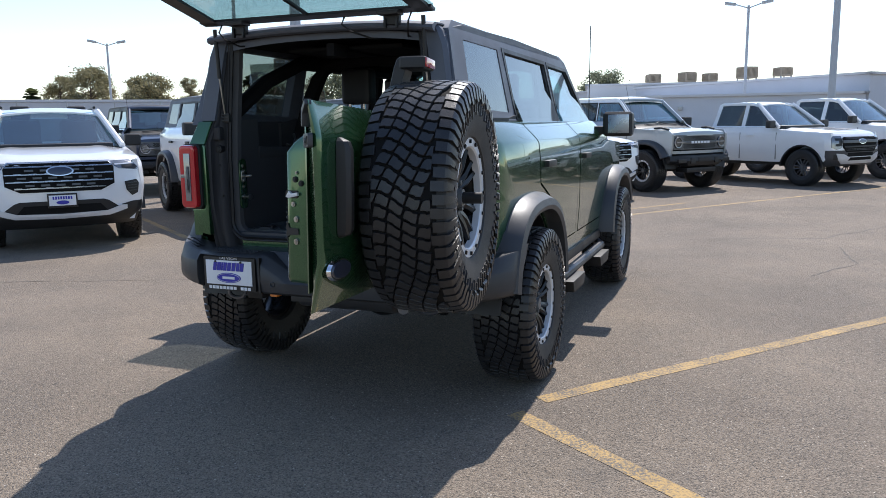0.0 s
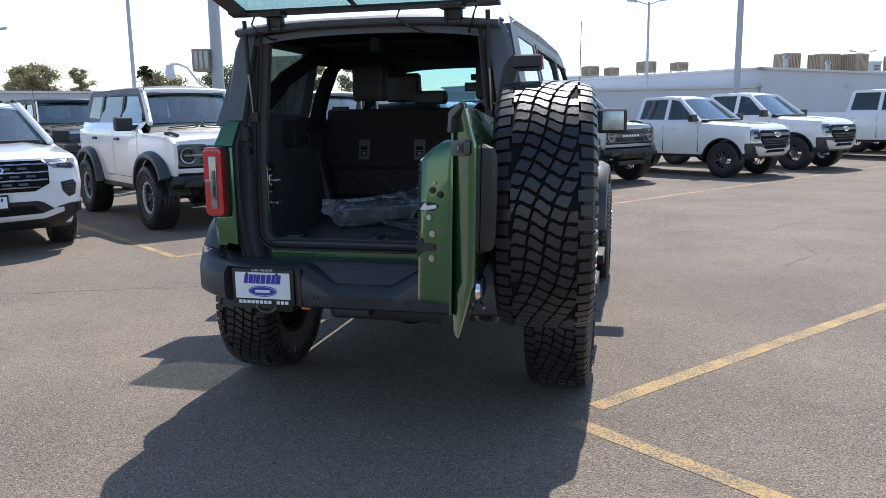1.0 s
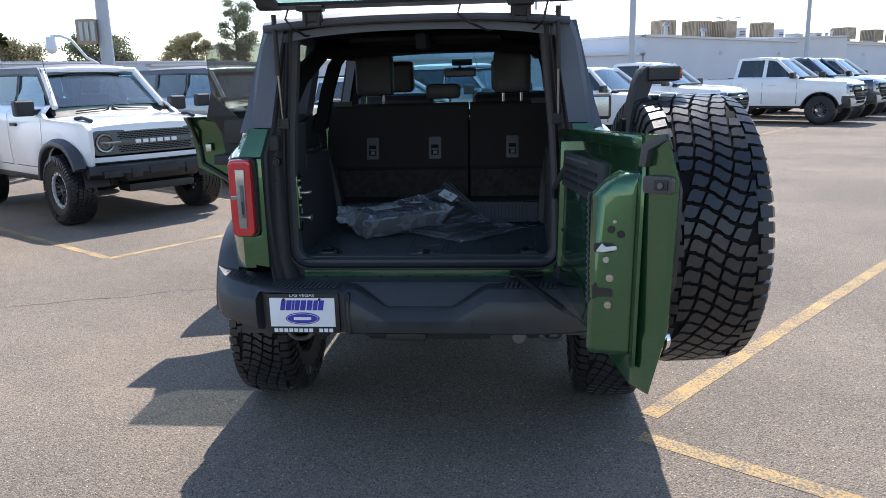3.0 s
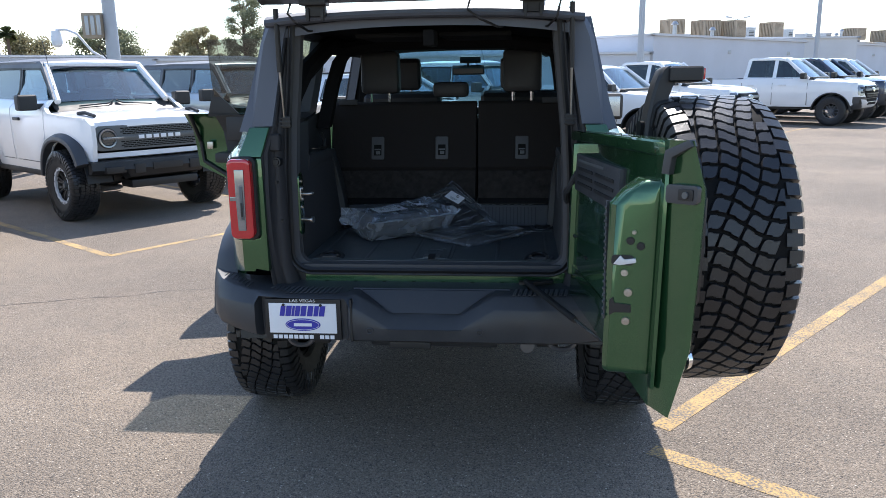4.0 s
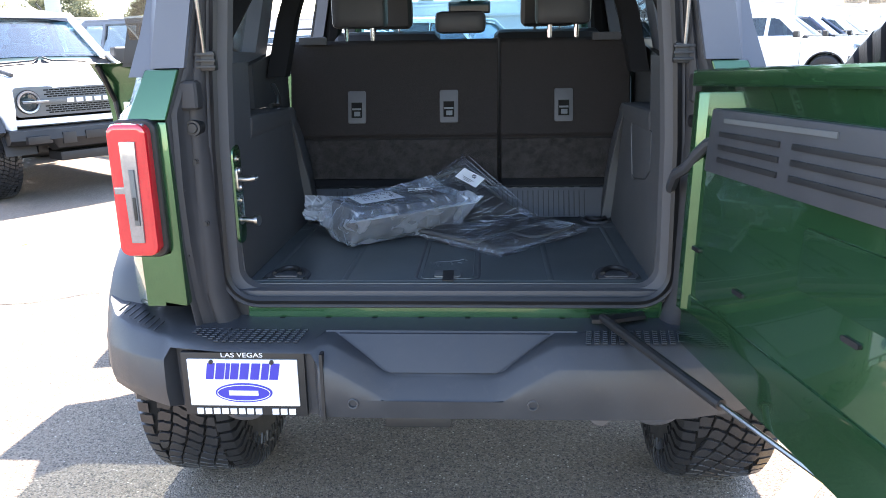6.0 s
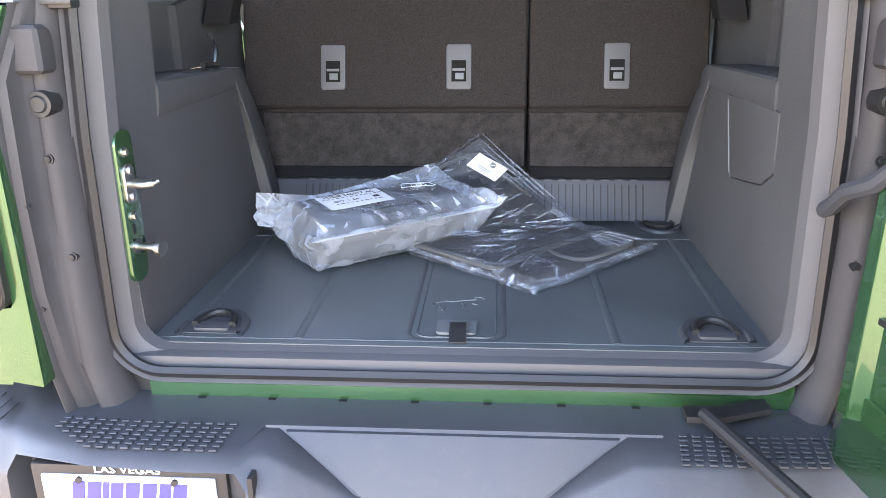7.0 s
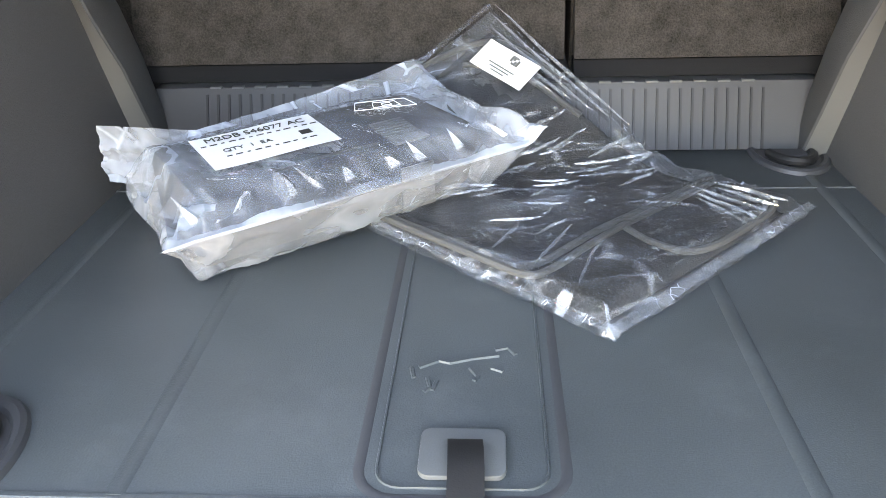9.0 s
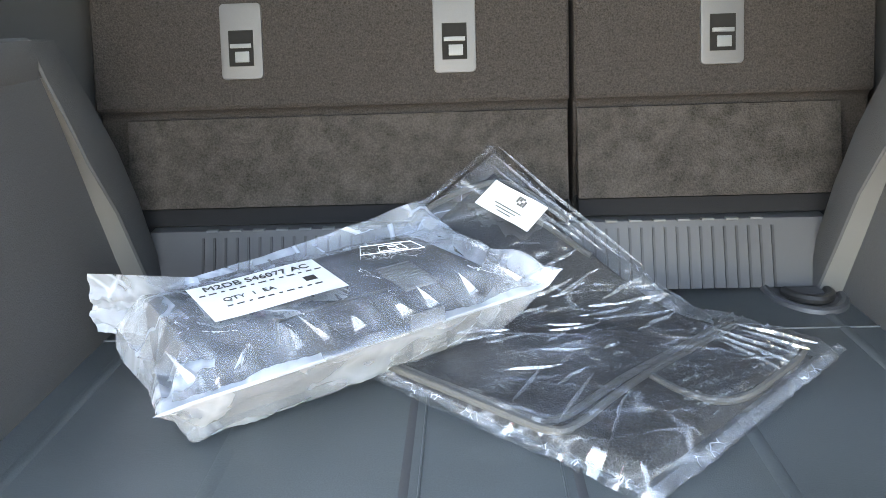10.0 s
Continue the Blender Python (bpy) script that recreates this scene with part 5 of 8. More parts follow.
            laid("light_strip", [(side * x, z) for x, z in ((0.62, 1.050), (0.84, 1.058), (0.84, 1.044), (0.62, 1.034))], 0.014, WHITEPLATE, lamp, "white light strip")
            vent = laid("corner_vent", [(side * x, z) for x, z in ((0.72, 0.825), (0.865, 0.845), (0.895, 0.80), (0.875, 0.675), (0.80, 0.645), (0.735, 0.72))], 0.006, BLACK, root, "black corner vent")
            for k in range(4):
                z = 0.70 + 0.033 * k
                laid("slat", [(side * 0.755, z), (side * 0.870, z + 0.006), (side * 0.870, z + 0.014), (side * 0.755, z + 0.008)], 0.016, FLARE, vent)
            laid("corner_cladding", [(side * x, z) for x, z in ((0.67, 0.545), (0.80, 0.575), (0.93, 0.575), (0.92, 0.40), (0.68, 0.40))], 0.008, BLACK, root, "black lower corner")
        laid("lower_intake", both_sides([(0.46, 0.625), (0.52, 0.605), (0.68, 0.485), (0.68, 0.40)]), 0.007, BLACK, root, "dark lower intake")
        laid("intake_mesh", both_sides([(0.42, 0.575), (0.50, 0.480)]), 0.012, RECESSBLACK, root)
        laid("skid_trim", both_sides([(0.0, 0.465), (0.50, 0.480), (0.66, 0.535), (0.73, 0.535), (0.73, 0.485), (0.52, 0.420), (0.0, 0.405)]), 0.024, RIM_RING, root, "silver lower trim")
        yp = ny(0, 0.63)
        bm = bmesh.new()
        box(bm, (0, yp + 0.03, 0.63), (0.33, 0.03, 0.17), 0.006)
        pl = part("plate_frame", bm, BLACK, root, "black dealer plate frame")
        bm = bmesh.new()
        box(bm, (0, yp + 0.046, 0.633), (0.295, 0.006, 0.125), 0.002)
        part("plate", bm, WHITEPLATE, pl, "white plate with blue bars")
        bm = bmesh.new()
        for i in range(8):
            box(bm, ((i - 3.5) * 0.028, yp + 0.0505, 0.664), (0.019, 0.004, 0.036))
        part("print", bm, BLUE, pl)
        part("print_oval", front_panel(oval(0, 0.608, 0.070, 0.024), lambda x, z: yp + 0.0525, 0.0, 0.003), BLUE, pl)
    bm = bmesh.new()
    tube(bm, [(-0.5, screen[0][0] + 0.03, screen[0][1] - 0.02), (0.0, screen[0][0] - 0.02, screen[0][1] + 0.03)], 0.01, 6)
    tube(bm, [(0.0, screen[0][0] + 0.04, screen[0][1] - 0.03), (0.5, screen[0][0] - 0.02, screen[0][1] + 0.03)], 0.01, 6)
    part("wipers", bm, BLACK, root)
    # rear end
    if kind == "pickup":
        bm = bmesh.new()
        span(bm, (-0.9, 0.03, 0.62), (0.9, 0.10, 1.27), 0.02)
        part("tailgate", bm, colour, root)
        bm = bmesh.new()
        span(bm, (-0.88, 0.10, 0.80), (0.88, 2.0, 0.84))
        part("load_bed", bm, BLACK, root)
        bm = bmesh.new()
        span(bm, (-0.82, 2.02, 0.6), (0.82, 2.08, 1.34))
        part("cab_back", bm, colour, root)
        bm = strip([(2.05, 1.34), (2.12, 1.84)], lambda y, z: half(z) - 0.05, 0, 0, 4, 0.006, (0, 1, 0))
        part("rear_window", bm, PRIVACY, root)
    else:
        bm = strip([(0.10, belt), (0.04, 0.85), (0.08, 0.40)], lambda y, z: half(z) - 0.02, 0, 0, 6, 0.03, (0, 1, 0))
        part("tailgate", bm, colour, root)
        bm = strip([(0.14, belt + 0.02), (0.44, 1.66)], lambda y, z: half(z) - 0.06, 0, 0, 6, 0.006, (0, 1, 0))
        part("rear_window", bm, PRIVACY, root)
        for side in (-1, 1):
            bm = bmesh.new()
            tube(bm, [(side * 0.62, 0.75, 1.79), (side * 0.62, 2.3, 1.80)], 0.02)
            part("roof_rail", bm, BLACK, root)
    s = 0.93 if kind == "pickup" else 0.86
    four_wheels(root, ra, fa, half(0.8) - 0.17, wheel_kind, s)
    root.matrix_basis = m @ Matrix.Scale(scale, 4)
    return root


def parked(front, front_axle, extra=0.0, scale=1.0):
    """The pose of a car whose front axle's middle stands at front, facing out of the row."""
    o = Vector((*front, 0)) - Matrix.Rotation(radians(extra), 3, "Z") @ FWD * front_axle * scale
    return pose(o.x, o.y, 0, 0, 0, -126.5 + extra)


off_roader("white off-road car with a dark grey hard top", WHITE, TOP, parked((-4.68, 6.73), FRONT_AXLE))
off_roader("pale grey off-road car with charcoal flares", SILVER, WHITE, parked((0.64, 14.07), FRONT_AXLE))
off_roader("silver off-road car with a grey top", SILVER, TOP, parked((-3.6, 9.9), FRONT_AXLE))
off_roader("dark blue off-road car behind the row", NAVY, BLACK, parked((-10.2, 10.8), FRONT_AXLE))
off_roader("white off-road car parked in a further row", WHITE, BLACK, parked((-8.4, 15.5), FRONT_AXLE))
road_car("crossover", "white family car with a chrome barred grille", "car", WHITE, parked((-6.345, 4.185), 4.0, -4))
road_car("crossover", "white family car parked in the row", "car", WHITE, parked((-1.05, 11.6), 4.0))
road_car("crossover", "white family car parked in a further row", "car", WHITE, parked((-5.2, 18.6), 4.0))
road_car("crossover", "silver family car in a further row", "car", SILVER, parked((-1.6, 22.0), 4.0))
road_car("pickup", "white mid-size pickup truck with black bumper", "pickup truck", WHITE, parked((3.75, 16.15), 4.50))
road_car("pickup", "white full-size pickup truck with black grille", "pickup truck", WHITE, parked((5.75, 18.75), 4.50, 0, 1.06), 1.06)
road_car("pickup", "large white heavy-duty pickup truck", "pickup truck", WHITE, parked((10.5, 22.8), 4.50, 0, 1.12), 1.12)
road_car("pickup", "dark blue heavy-duty pickup truck", "pickup truck", NAVY, parked((12.4, 25.4), 4.50, 0, 1.12), 1.12)
road_car("pickup", "white pickup truck at the end of the row", "pickup truck", WHITE, parked((14.3, 28.0), 4.50, 0, 1.12), 1.12)
road_car("pickup", "white pickup truck in the row behind", "pickup truck", WHITE, parked((5.4, 27.5), 4.50))
road_car("pickup", "white pickup truck in the row behind", "pickup truck", WHITE, parked((7.4, 30.3), 4.50))


# ---- the green off-road car with its tailgate open ----
suv = root_of("green_off_road_car", "dark green off-road car with open tailgate and doors", "car")
offroad_body(suv, GREEN, TOP, (75, 90, 0, 0))
offroad_front(suv, GREEN)


def ring_loft(path, section, closed=False):
    """Sweep a section (inward offset, y) along a path in the x-z plane."""
    bm = bmesh.new()
    rings = []
    k = len(path)
    for i, (x, z) in enumerate(path):
        a, b = path[max(0, i - 1)], path[min(k - 1, i + 1)]
        t = Vector((b[0] - a[0], b[1] - a[1])).normalized()
        nx, nz = -t.y, t.x
        rings.append([(x + nx * o, y, z + nz * o) for o, y in section])
    loft(bm, rings)
    return tidy(bm)


# rear body
for side in (-1, 1):
    bm = bmesh.new()
    prism(bm, [(side * x, z) for x, z in ((0.695, 0.885), (0.782, 0.90), (0.806, 1.03), (0.726, 1.035), (0.726, 1.383), (0.699, 1.383))], 0.098, 0.20, "y", 0.008)
    part("corner_panel", bm, GREEN, suv)
    bm = bmesh.new()
    prism(bm, [(side * x, z) for x, z in ((0.699, 1.3865), (0.804, 1.3865), (0.752, 1.512), (0.665, 1.512))], 0.098, 0.20, "y", 0.006, 3)
    for v in bm.verts:
        if v.co.y < 0.15:
            v.co.y += (v.co.z - 1.3865) * 0.24
        elif abs(v.co.x) > 0.73:
            v.co.x += side * 0.044
    part("corner_panel", bm, GREEN, suv)
    bm = bmesh.new()
    rings = []
    for z, xo, xi in ((1.515, 0.758, 0.655), (1.70, 0.728, 0.625), (1.86, 0.70, 0.60), (1.93, 0.672, 0.585), (1.972, 0.635, 0.575)):
        lean = 0.13 + (z - 1.5) * 0.12
        rings.append([(side * xo, lean + 0.02, z), (side * (xo - 0.02), lean, z), (side * xi, lean + 0.01, z), (side * xi, lean + 0.09, z), (side * (xo - 0.03), lean + 0.12, z), (side * xo, lean + 0.10, z)])
    loft(bm, rings)
    part("rear_pillar", tidy(bm), TOP, suv, "grey hard top pillar")
    bm = bmesh.new()
    rings = []
    for z, xo, xi, y in ((0.79, 0.70, 0.585, 0.185), (0.90, 0.705, 0.620, 0.180), (1.05, 0.708, 0.624, 0.180), (1.20, 0.712, 0.628, 0.185), (1.40, 0.705, 0.628, 0.188), (1.515, 0.668, 0.615, 0.19), (1.70, 0.635, 0.595, 0.205), (1.90, 0.60, 0.57, 0.235)):
        f = float(np.interp(z, (0.79, 0.90, 1.05, 1.40, 1.515, 1.70, 1.90), (0.150, 0.128, 0.105, 0.105, 0.142, 0.17, 0.20)))
        w, mid = xo - xi, (f + y) / 2
        rings.append([(side * px, py, z) for px, py in ((xo, f + 0.004), (xo - 0.05 * w, f), (xo - 0.12 * w, f + 0.004), (xo - 0.17 * w, f + 0.016), (xo - 0.34 * w, f + 0.020), (xo - 0.40 * w, mid + 0.006), (xo - 0.46 * w, mid + 0.012),
                                                        (xo - 0.54 * w, y - 0.018), (xo - 0.60 * w, y - 0.020), (xo - 0.82 * w, y - 0.012), (xo - 0.90 * w, y + 0.002), (xi, y + 0.012), (xi, y + 0.06), (xo, y + 0.06))])
    loft(bm, rings)
    pil = part("pillar_trim", tidy(bm), PILLAR, suv, "black moulded pillar trim", 50)
    for x, z, r in ((0.655, 1.36, 0.024), (0.66, 1.27, 0.011), (0.648, 1.10, 0.011), (0.688, 1.20, 0.008), (0.69, 1.02, 0.008), (0.652, 0.99, 0.008)):
        bm = bmesh.new()
        y = 0.128 if x > 0.68 else 0.160 if r > 0.02 else 0.167
        cyl(bm, (side * x, 0.19, z), (side * x, y, z), r, r * 0.85, 20)
        cyl(bm, (side * x, y, z), (side * x, y - 0.004, z), r * 0.6, r * 0.5, 16)
        part("plug", bm, BLACK, pil, "round rubber plug")
    bm = bmesh.new()
    box(bm, (side * 0.662, 0.168, 1.445), (0.066, 0.05, 0.075), 0.016, None, 3)
    part("bump_stop", bm, PILLAR, pil)

bm = strip([(0.125, 1.955), (0.115, 1.966), (0.12, 1.980), (0.15, 1.995), (0.26, 1.998)], lambda y, z: 0.655, 0.03, 0.0, 14, 0.03, (0, 1, -0.2))
part("header", bm, TOP, suv, "grey hard top header")
U = [(-0.562, 1.945), (-0.585, 1.70), (-0.606, 1.50), (-0.618, 1.30), (-0.622, 1.0)] + [(x, z) for x, z in arc(-0.532, 0.952, 0.09, 180, 270, 8)] + [(x, z) for x, z in arc(0.532, 0.952, 0.09, 270, 360, 8)] + [(0.622, 1.0), (0.618, 1.30), (0.606, 1.50), (0.585, 1.70), (0.562, 1.945)]
loop = U + [(x, z) for x, z in arc(0.505, 1.915, 0.045, 40, 90, 4)] + [(0.0, 1.968)] + [(x, z) for x, z in arc(-0.505, 1.915, 0.045, 90, 140, 4)] + [U[0]]
part("opening_frame", ring_loft(loop, [(0.0, 0.205), (0.004, 0.222), (0.030, 0.238), (0.036, 0.265), (-0.01, 0.27), (-0.012, 0.21)]), SEAL, suv, "grey rubber-edged frame of the rear opening")
part("weatherstrip", ring_loft(loop, [(-0.004, 0.198), (0.008, 0.190), (0.017, 0.198), (0.012, 0.212), (-0.004, 0.212)]), BLACK, suv, "black weatherstrip bead")
part("weatherstrip", ring_loft(loop, [(-0.018, 0.206), (-0.012, 0.196), (-0.006, 0.205), (-0.008, 0.214)]), SEAL, suv, "grey weatherstrip bead")
bm = bmesh.new()
span(bm, (-0.565, 0.2085, 0.795), (0.60, 0.228, 0.862), 0.004)
part("sill_panel", bm, GREEN, suv)
bm = bmesh.new()
span(bm, (-0.61, 0.214, 0.86), (0.61, 0.30, 0.893), 0.008)
part("sill_step", bm, SEAL, suv, "grey sill tread")
bm = bmesh.new()
span(bm, (-0.70, 0.225, 0.60), (0.70, 0.27, 0.862))
part("tail_panel", bm, BLACK, suv)


# rear bumper: dipped in the middle, with a recess for the plate
def bumper_y(x):
    a = abs(x)
    return 0.0 if a < 0.45 else 0.055 * ((a - 0.45) / 0.35) ** 2 if a < 0.80 else 0.055 + (a - 0.80) * 0.50 + ((a - 0.80) / 0.23) ** 5 * 0.12


def bumper_ring(x, recess, dip):
    y = bumper_y(x)
    top = 0.802 - 0.095 * dip
    low = 0.585 + 0.03 * max(0, (abs(x) - 0.7) / 0.28)
    if recess:
        return [(x, 0.30, low), (x, y + 0.09, low), (x, y + 0.058, low + 0.004), (x, y + 0.050, 0.70), (x, y + 0.048, 0.782), (x, y + 0.012, 0.786), (x, y + 0.016, 0.790), (x, y + 0.050, top), (x, y + 0.070, 0.8035), (x, 0.128, 0.807), (x, 0.204, 0.816), (x, 0.30, 0.814)]
    lift = 0.030 * max(0, (abs(x) - 0.86) / 0.12)
    return [(x, 0.30, low), (x, y + 0.05, low), (x, y + 0.008, low + 0.02), (x, y - 0.004, 0.66), (x, y, top - 0.056), (x, y + 0.005, top - 0.048), (x, y + 0.040, top - 0.008 + lift), (x, y + 0.050, top + lift), (x, y + 0.051 + 0.075 * (1 - dip) if abs(x) < 0.45 else y + 0.07, top + 0.001 + lift), (x, 0.128 if abs(x) < 0.8 else y + 0.10, 0.807 + lift), (x, 0.204 if abs(x) < 0.8 else y + 0.16, 0.816 + lift), (x, max(0.30, y + 0.2), 0.814 + lift)]


stations = []
for x in (-1.03, -1.01, -0.955, -0.88, -0.82, -0.77):
    stations.append((x, 0, 0))
stations += [(-0.755, 0, 0), (-0.735, 1, 0), (-0.60, 1, 0), (-0.45, 1, 0), (-0.345, 1, 0), (-0.325, 0, 0), (-0.30, 0, 0)]
stations += [(-0.26, 0, 0.24), (-0.20, 0, 0.62), (-0.16, 0, 0.89), (-0.12, 0, 1), (0.0, 0, 1), (0.12, 0, 1), (0.16, 0, 0.89), (0.20, 0, 0.62), (0.26, 0, 0.24), (0.30, 0, 0)]
stations += [(x, 0, 0) for x in (0.36, 0.45, 0.55, 0.65, 0.75, 0.82, 0.88, 0.955, 1.01, 1.03)]
bm = bmesh.new()
loft(bm, [bumper_ring(*s) for s in stations])
bumper = part("rear_bumper", tidy(bm), PLASTIC, suv, "charcoal plastic rear bumper with step pads", 42)
bm = bmesh.new()
prism(bm, [(-0.288, 0.800), (-0.143, 0.714), (0.143, 0.714), (0.288, 0.800)], 0.0, 0.020, "y", 0.004)
for v in bm.verts:
    v.co.y += 0.049 + (v.co.z - 0.712) * 0.77
    v.co.z += 0.002
part("centre_step", bm, PLASTIC, bumper, "paler grey dished centre step")
for x0, x1 in ((-0.70, -0.375), (0.375, 0.70)):
    for c in range(3):
        bm = bmesh.new()
        for i in range(c * 5, c * 5 + 5):
            for k in range(7):
                if (x0 < 0 and i + k < 4) or (x0 > 0 and i - k > 10):
                    continue
                x = x0 + (i + 0.5) * (x1 - x0) / 15
                y = 0.050 + bumper_y(x) * 0.3 + k * 0.0125
                box(bm, (x + (k - 3) * 0.0018, y, 0.8045 + (y - 0.05) * 0.06), (0.0135, 0.0085, 0.0036), 0.0012, None, 1)
        part("step_tread", bm, PLASTIC, bumper, "ribbed step tread")
for side in (-1, 1):
    bm = bmesh.new()
    for i in range(8):
        box(bm, (side * (0.80 + i * 0.019), 0.135 + i * 0.012, 0.814 + 0.004 * i), (0.006, 0.070, 0.004), 0.0015, None, 1)
    part("step_tread", bm, PLASTIC, bumper, "ribbed corner tread")
for x in (-0.235, 0.236):
    bm = lathe(bmesh.new(), [(-0.004, 0.0105), (0.003, 0.0105), (0.0042, 0.0125), (0.003, 0.0145), (-0.004, 0.0145), (-0.004, 0.0105)], 24)
    bm.transform(Matrix.Translation((x, -0.004, 0.652)) @ Matrix.Rotation(-math.pi / 2, 4, "Z"))
    part("sensor", bm, FLARE, bumper, "round parking sensor")
for k in range(7):
    bm = bmesh.new()
    x = -0.473 + 0.132 * k
    span(bm, (x, 0.200, 0.811), (x + 0.015, 0.2065, 0.8166))
    part("edge_clip", bm, RECESSBLACK, bumper, "dark clip slot")
bm = bmesh.new()
span(bm, (-0.318, -0.006, 0.60), (-0.310, 0.02, 0.79))
part("bumper_seam", bm, BLACK, bumper)

# dealer plate: the plate's own words stay as plain coloured blocks
bm = bmesh.new()
box(bm, (-0.537, 0.045, 0.685), (0.338, 0.018, 0.185), 0.006)
plate = part("plate_frame", bm, BLACK, suv, "black plate frame with white lettering")
bm = bmesh.new()
box(bm, (-0.537, 0.034, 0.692), (0.300, 0.006, 0.135), 0.002)
part("plate", bm, WHITEPLATE, plate, "white dealer plate with blue blocks and oval")
FACE = Matrix.Rotation(math.pi / 2, 4, "X")
text_mesh("lettering", "LAS VEGAS", 0.019, WHITEPLATE, plate, Matrix.Translation((-0.537, 0.0345, 0.7705)) @ FACE @ Matrix.Diagonal((1.25, 1, 1, 1)), "white capital lettering")
for i, w in enumerate((0.016, 0.018, 0.008, 0.016, 0.018, 0.018, 0.015, 0.018)):
    bm = bmesh.new()
    x = -0.537 + 1.28 * (-0.080, -0.059, -0.043, -0.028, -0.007, 0.016, 0.037, 0.057)[i] + 0.015
    m = Matrix.Translation((x, 0.0295, 0.726)) @ Matrix(((1, 0, 0.18, 0), (0, 1, 0, 0), (0, 0, 1, 0), (0, 0, 0, 1)))
    box(bm, (0, 0, 0), (w * 1.3, 0.003, 0.046), 0, m)
    part("print_block", bm, BLUE, plate, "blue printed block")
bm = bmesh.new()
bmesh.ops.create_cone(bm, cap_ends=True, segments=40, radius1=1, radius2=1, depth=0.003, matrix=Matrix.Translation((-0.537, 0.0292, 0.664)) @ FACE @ Matrix.Diagonal((0.078, 0.028, 1, 1)))
oval = part("print_oval", bm, BLUE, plate, "blue printed oval")
bm = bmesh.new()
tube(bm, [(-0.537 + 0.072 * math.cos(a * math.pi / 16), 0.0272, 0.664 + 0.023 * math.sin(a * math.pi / 16)) for a in range(32)], 0.0011, 4, True)
box(bm, (-0.537, 0.0273, 0.664), (0.08, 0.002, 0.014), 0.0005, None, 1)
part("oval_print", bm, WHITEPLATE, oval, "white line and bar on the oval")
for i in range(12):
    if i == 8:
        continue
    bm = bmesh.new()
    box(bm, (-0.537 + (i - 5.5) * 0.0232, 0.0345, 0.6065), (0.0175, 0.003, 0.0165))
    part("frame_block", bm, WHITEPLATE, plate, "white printed block")
for x in (-0.62, -0.455):
    bm = bmesh.new()
    cyl(bm, (x, 0.032, 0.753), (x, 0.026, 0.753), 0.006, None, 10)
    part("screw", bm, BLACK, plate)

# tail lamps
for side in (-1, 1):
    bm = bmesh.new()
    prism(bm, [(side * x, z) for x, z in rounded(0.722, 0.842, 1.030, 1.392, 0.03, 9)], 0.080, 0.18, "y", 0.008, 3)
    lamp = part("tail_lamp", bm, BLACK, suv, "upright red tail lamp with a clear centre")
    bm = bmesh.new()
    prism(bm, [(side * x, z) for x, z in rounded(0.734, 0.838, 1.040, 1.384, 0.026, 9)], 0.048, 0.10, "y", 0.016, 4)
    part("red_lens", bm, RED, lamp, "glossy red lens")
    bm = bmesh.new()
    tube(bm, [(side * x, 0.061, z) for x, z in ((0.742, 1.3795), (0.79, 1.3805), (0.826, 1.378), (0.8355, 1.366), (0.8355, 1.20), (0.8355, 1.06))], 0.0042, 8)
    part("lens_rim", bm, LENS, lamp, "clear rim round the lens")
    bm = bmesh.new()
    prism(bm, [(side * x, z) for x, z in ((0.762, 1.340), (0.803, 1.340), (0.803, 1.225), (0.829, 1.225), (0.829, 1.207), (0.803, 1.207), (0.800, 1.078), (0.766, 1.078))], 0.042, 0.054, "y", 0.003)
    part("clear_lens", bm, LENS, lamp, "clear notched inner lens")
    bm = bmesh.new()
    span(bm, (side * 0.770, 0.036, 1.125), (side * 0.784, 0.048, 1.270), 0.003)
    insert = part("dark_insert", bm, SATIN, lamp, "smoked grey insert")
    bm = bmesh.new()
    span(bm, (side * 0.773, 0.034, 1.140), (side * 0.781, 0.040, 1.200), 0.002)
    part("insert_slot", bm, BLACK, insert)

# cargo floor
bm = bmesh.new()
span(bm, (-0.64, 0.262, 0.86), (0.64, 1.14, 0.900), 0.006)
floor_liner = part("cargo_floor", bm, LINER, suv, "black rubber cargo floor with moulded ribs")


def floor_strip(pts, w, h, name, mat, label=""):
    bm = bmesh.new()
    rings = []
    for i, (x, y) in enumerate(pts):
        a, b = pts[max(0, i - 1)], pts[min(len(pts) - 1, i + 1)]
        d = Vector((b[0] - a[0], b[1] - a[1])).normalized()
        s = Vector((-d.y, d.x)) * w / 2
        rings.append([(x + s.x, y + s.y, 0.899), (x + s.x * 0.5, y + s.y * 0.5, 0.900 + h), (x - s.x * 0.5, y - s.y * 0.5, 0.900 + h), (x - s.x, y - s.y, 0.899)])
    loft(bm, rings)
    return part(name, tidy(bm), mat, floor_liner, label)


for x in (-0.30, 0.30, -0.53, 0.53):
    floor_strip([(x, 0.286), (x, 1.05)], 0.022, 0.0018, "floor_rib", LINER)
floor_strip([(-0.58, 0.285), (0.58, 0.285)], 0.010, 0.0012, "floor_rib", LINER)
floor_strip([(-0.60, 0.93), (0.60, 0.93)], 0.006, 0.002, "floor_rib", LINER)
hatch_line = [(x, y) for x, y in rounded(-0.076, 0.076, 0.301, 0.80, 0.022)]
floor_strip(hatch_line + hatch_line[:1], 0.0034, 0.0020, "hatch_bead", LINER)
hatch_line = [(x, y) for x, y in rounded(-0.092, 0.092, 0.289, 0.82, 0.034)]
floor_strip(hatch_line + hatch_line[:1], 0.014, 0.0008, "hatch_groove", SCUFF)
bm = bmesh.new()
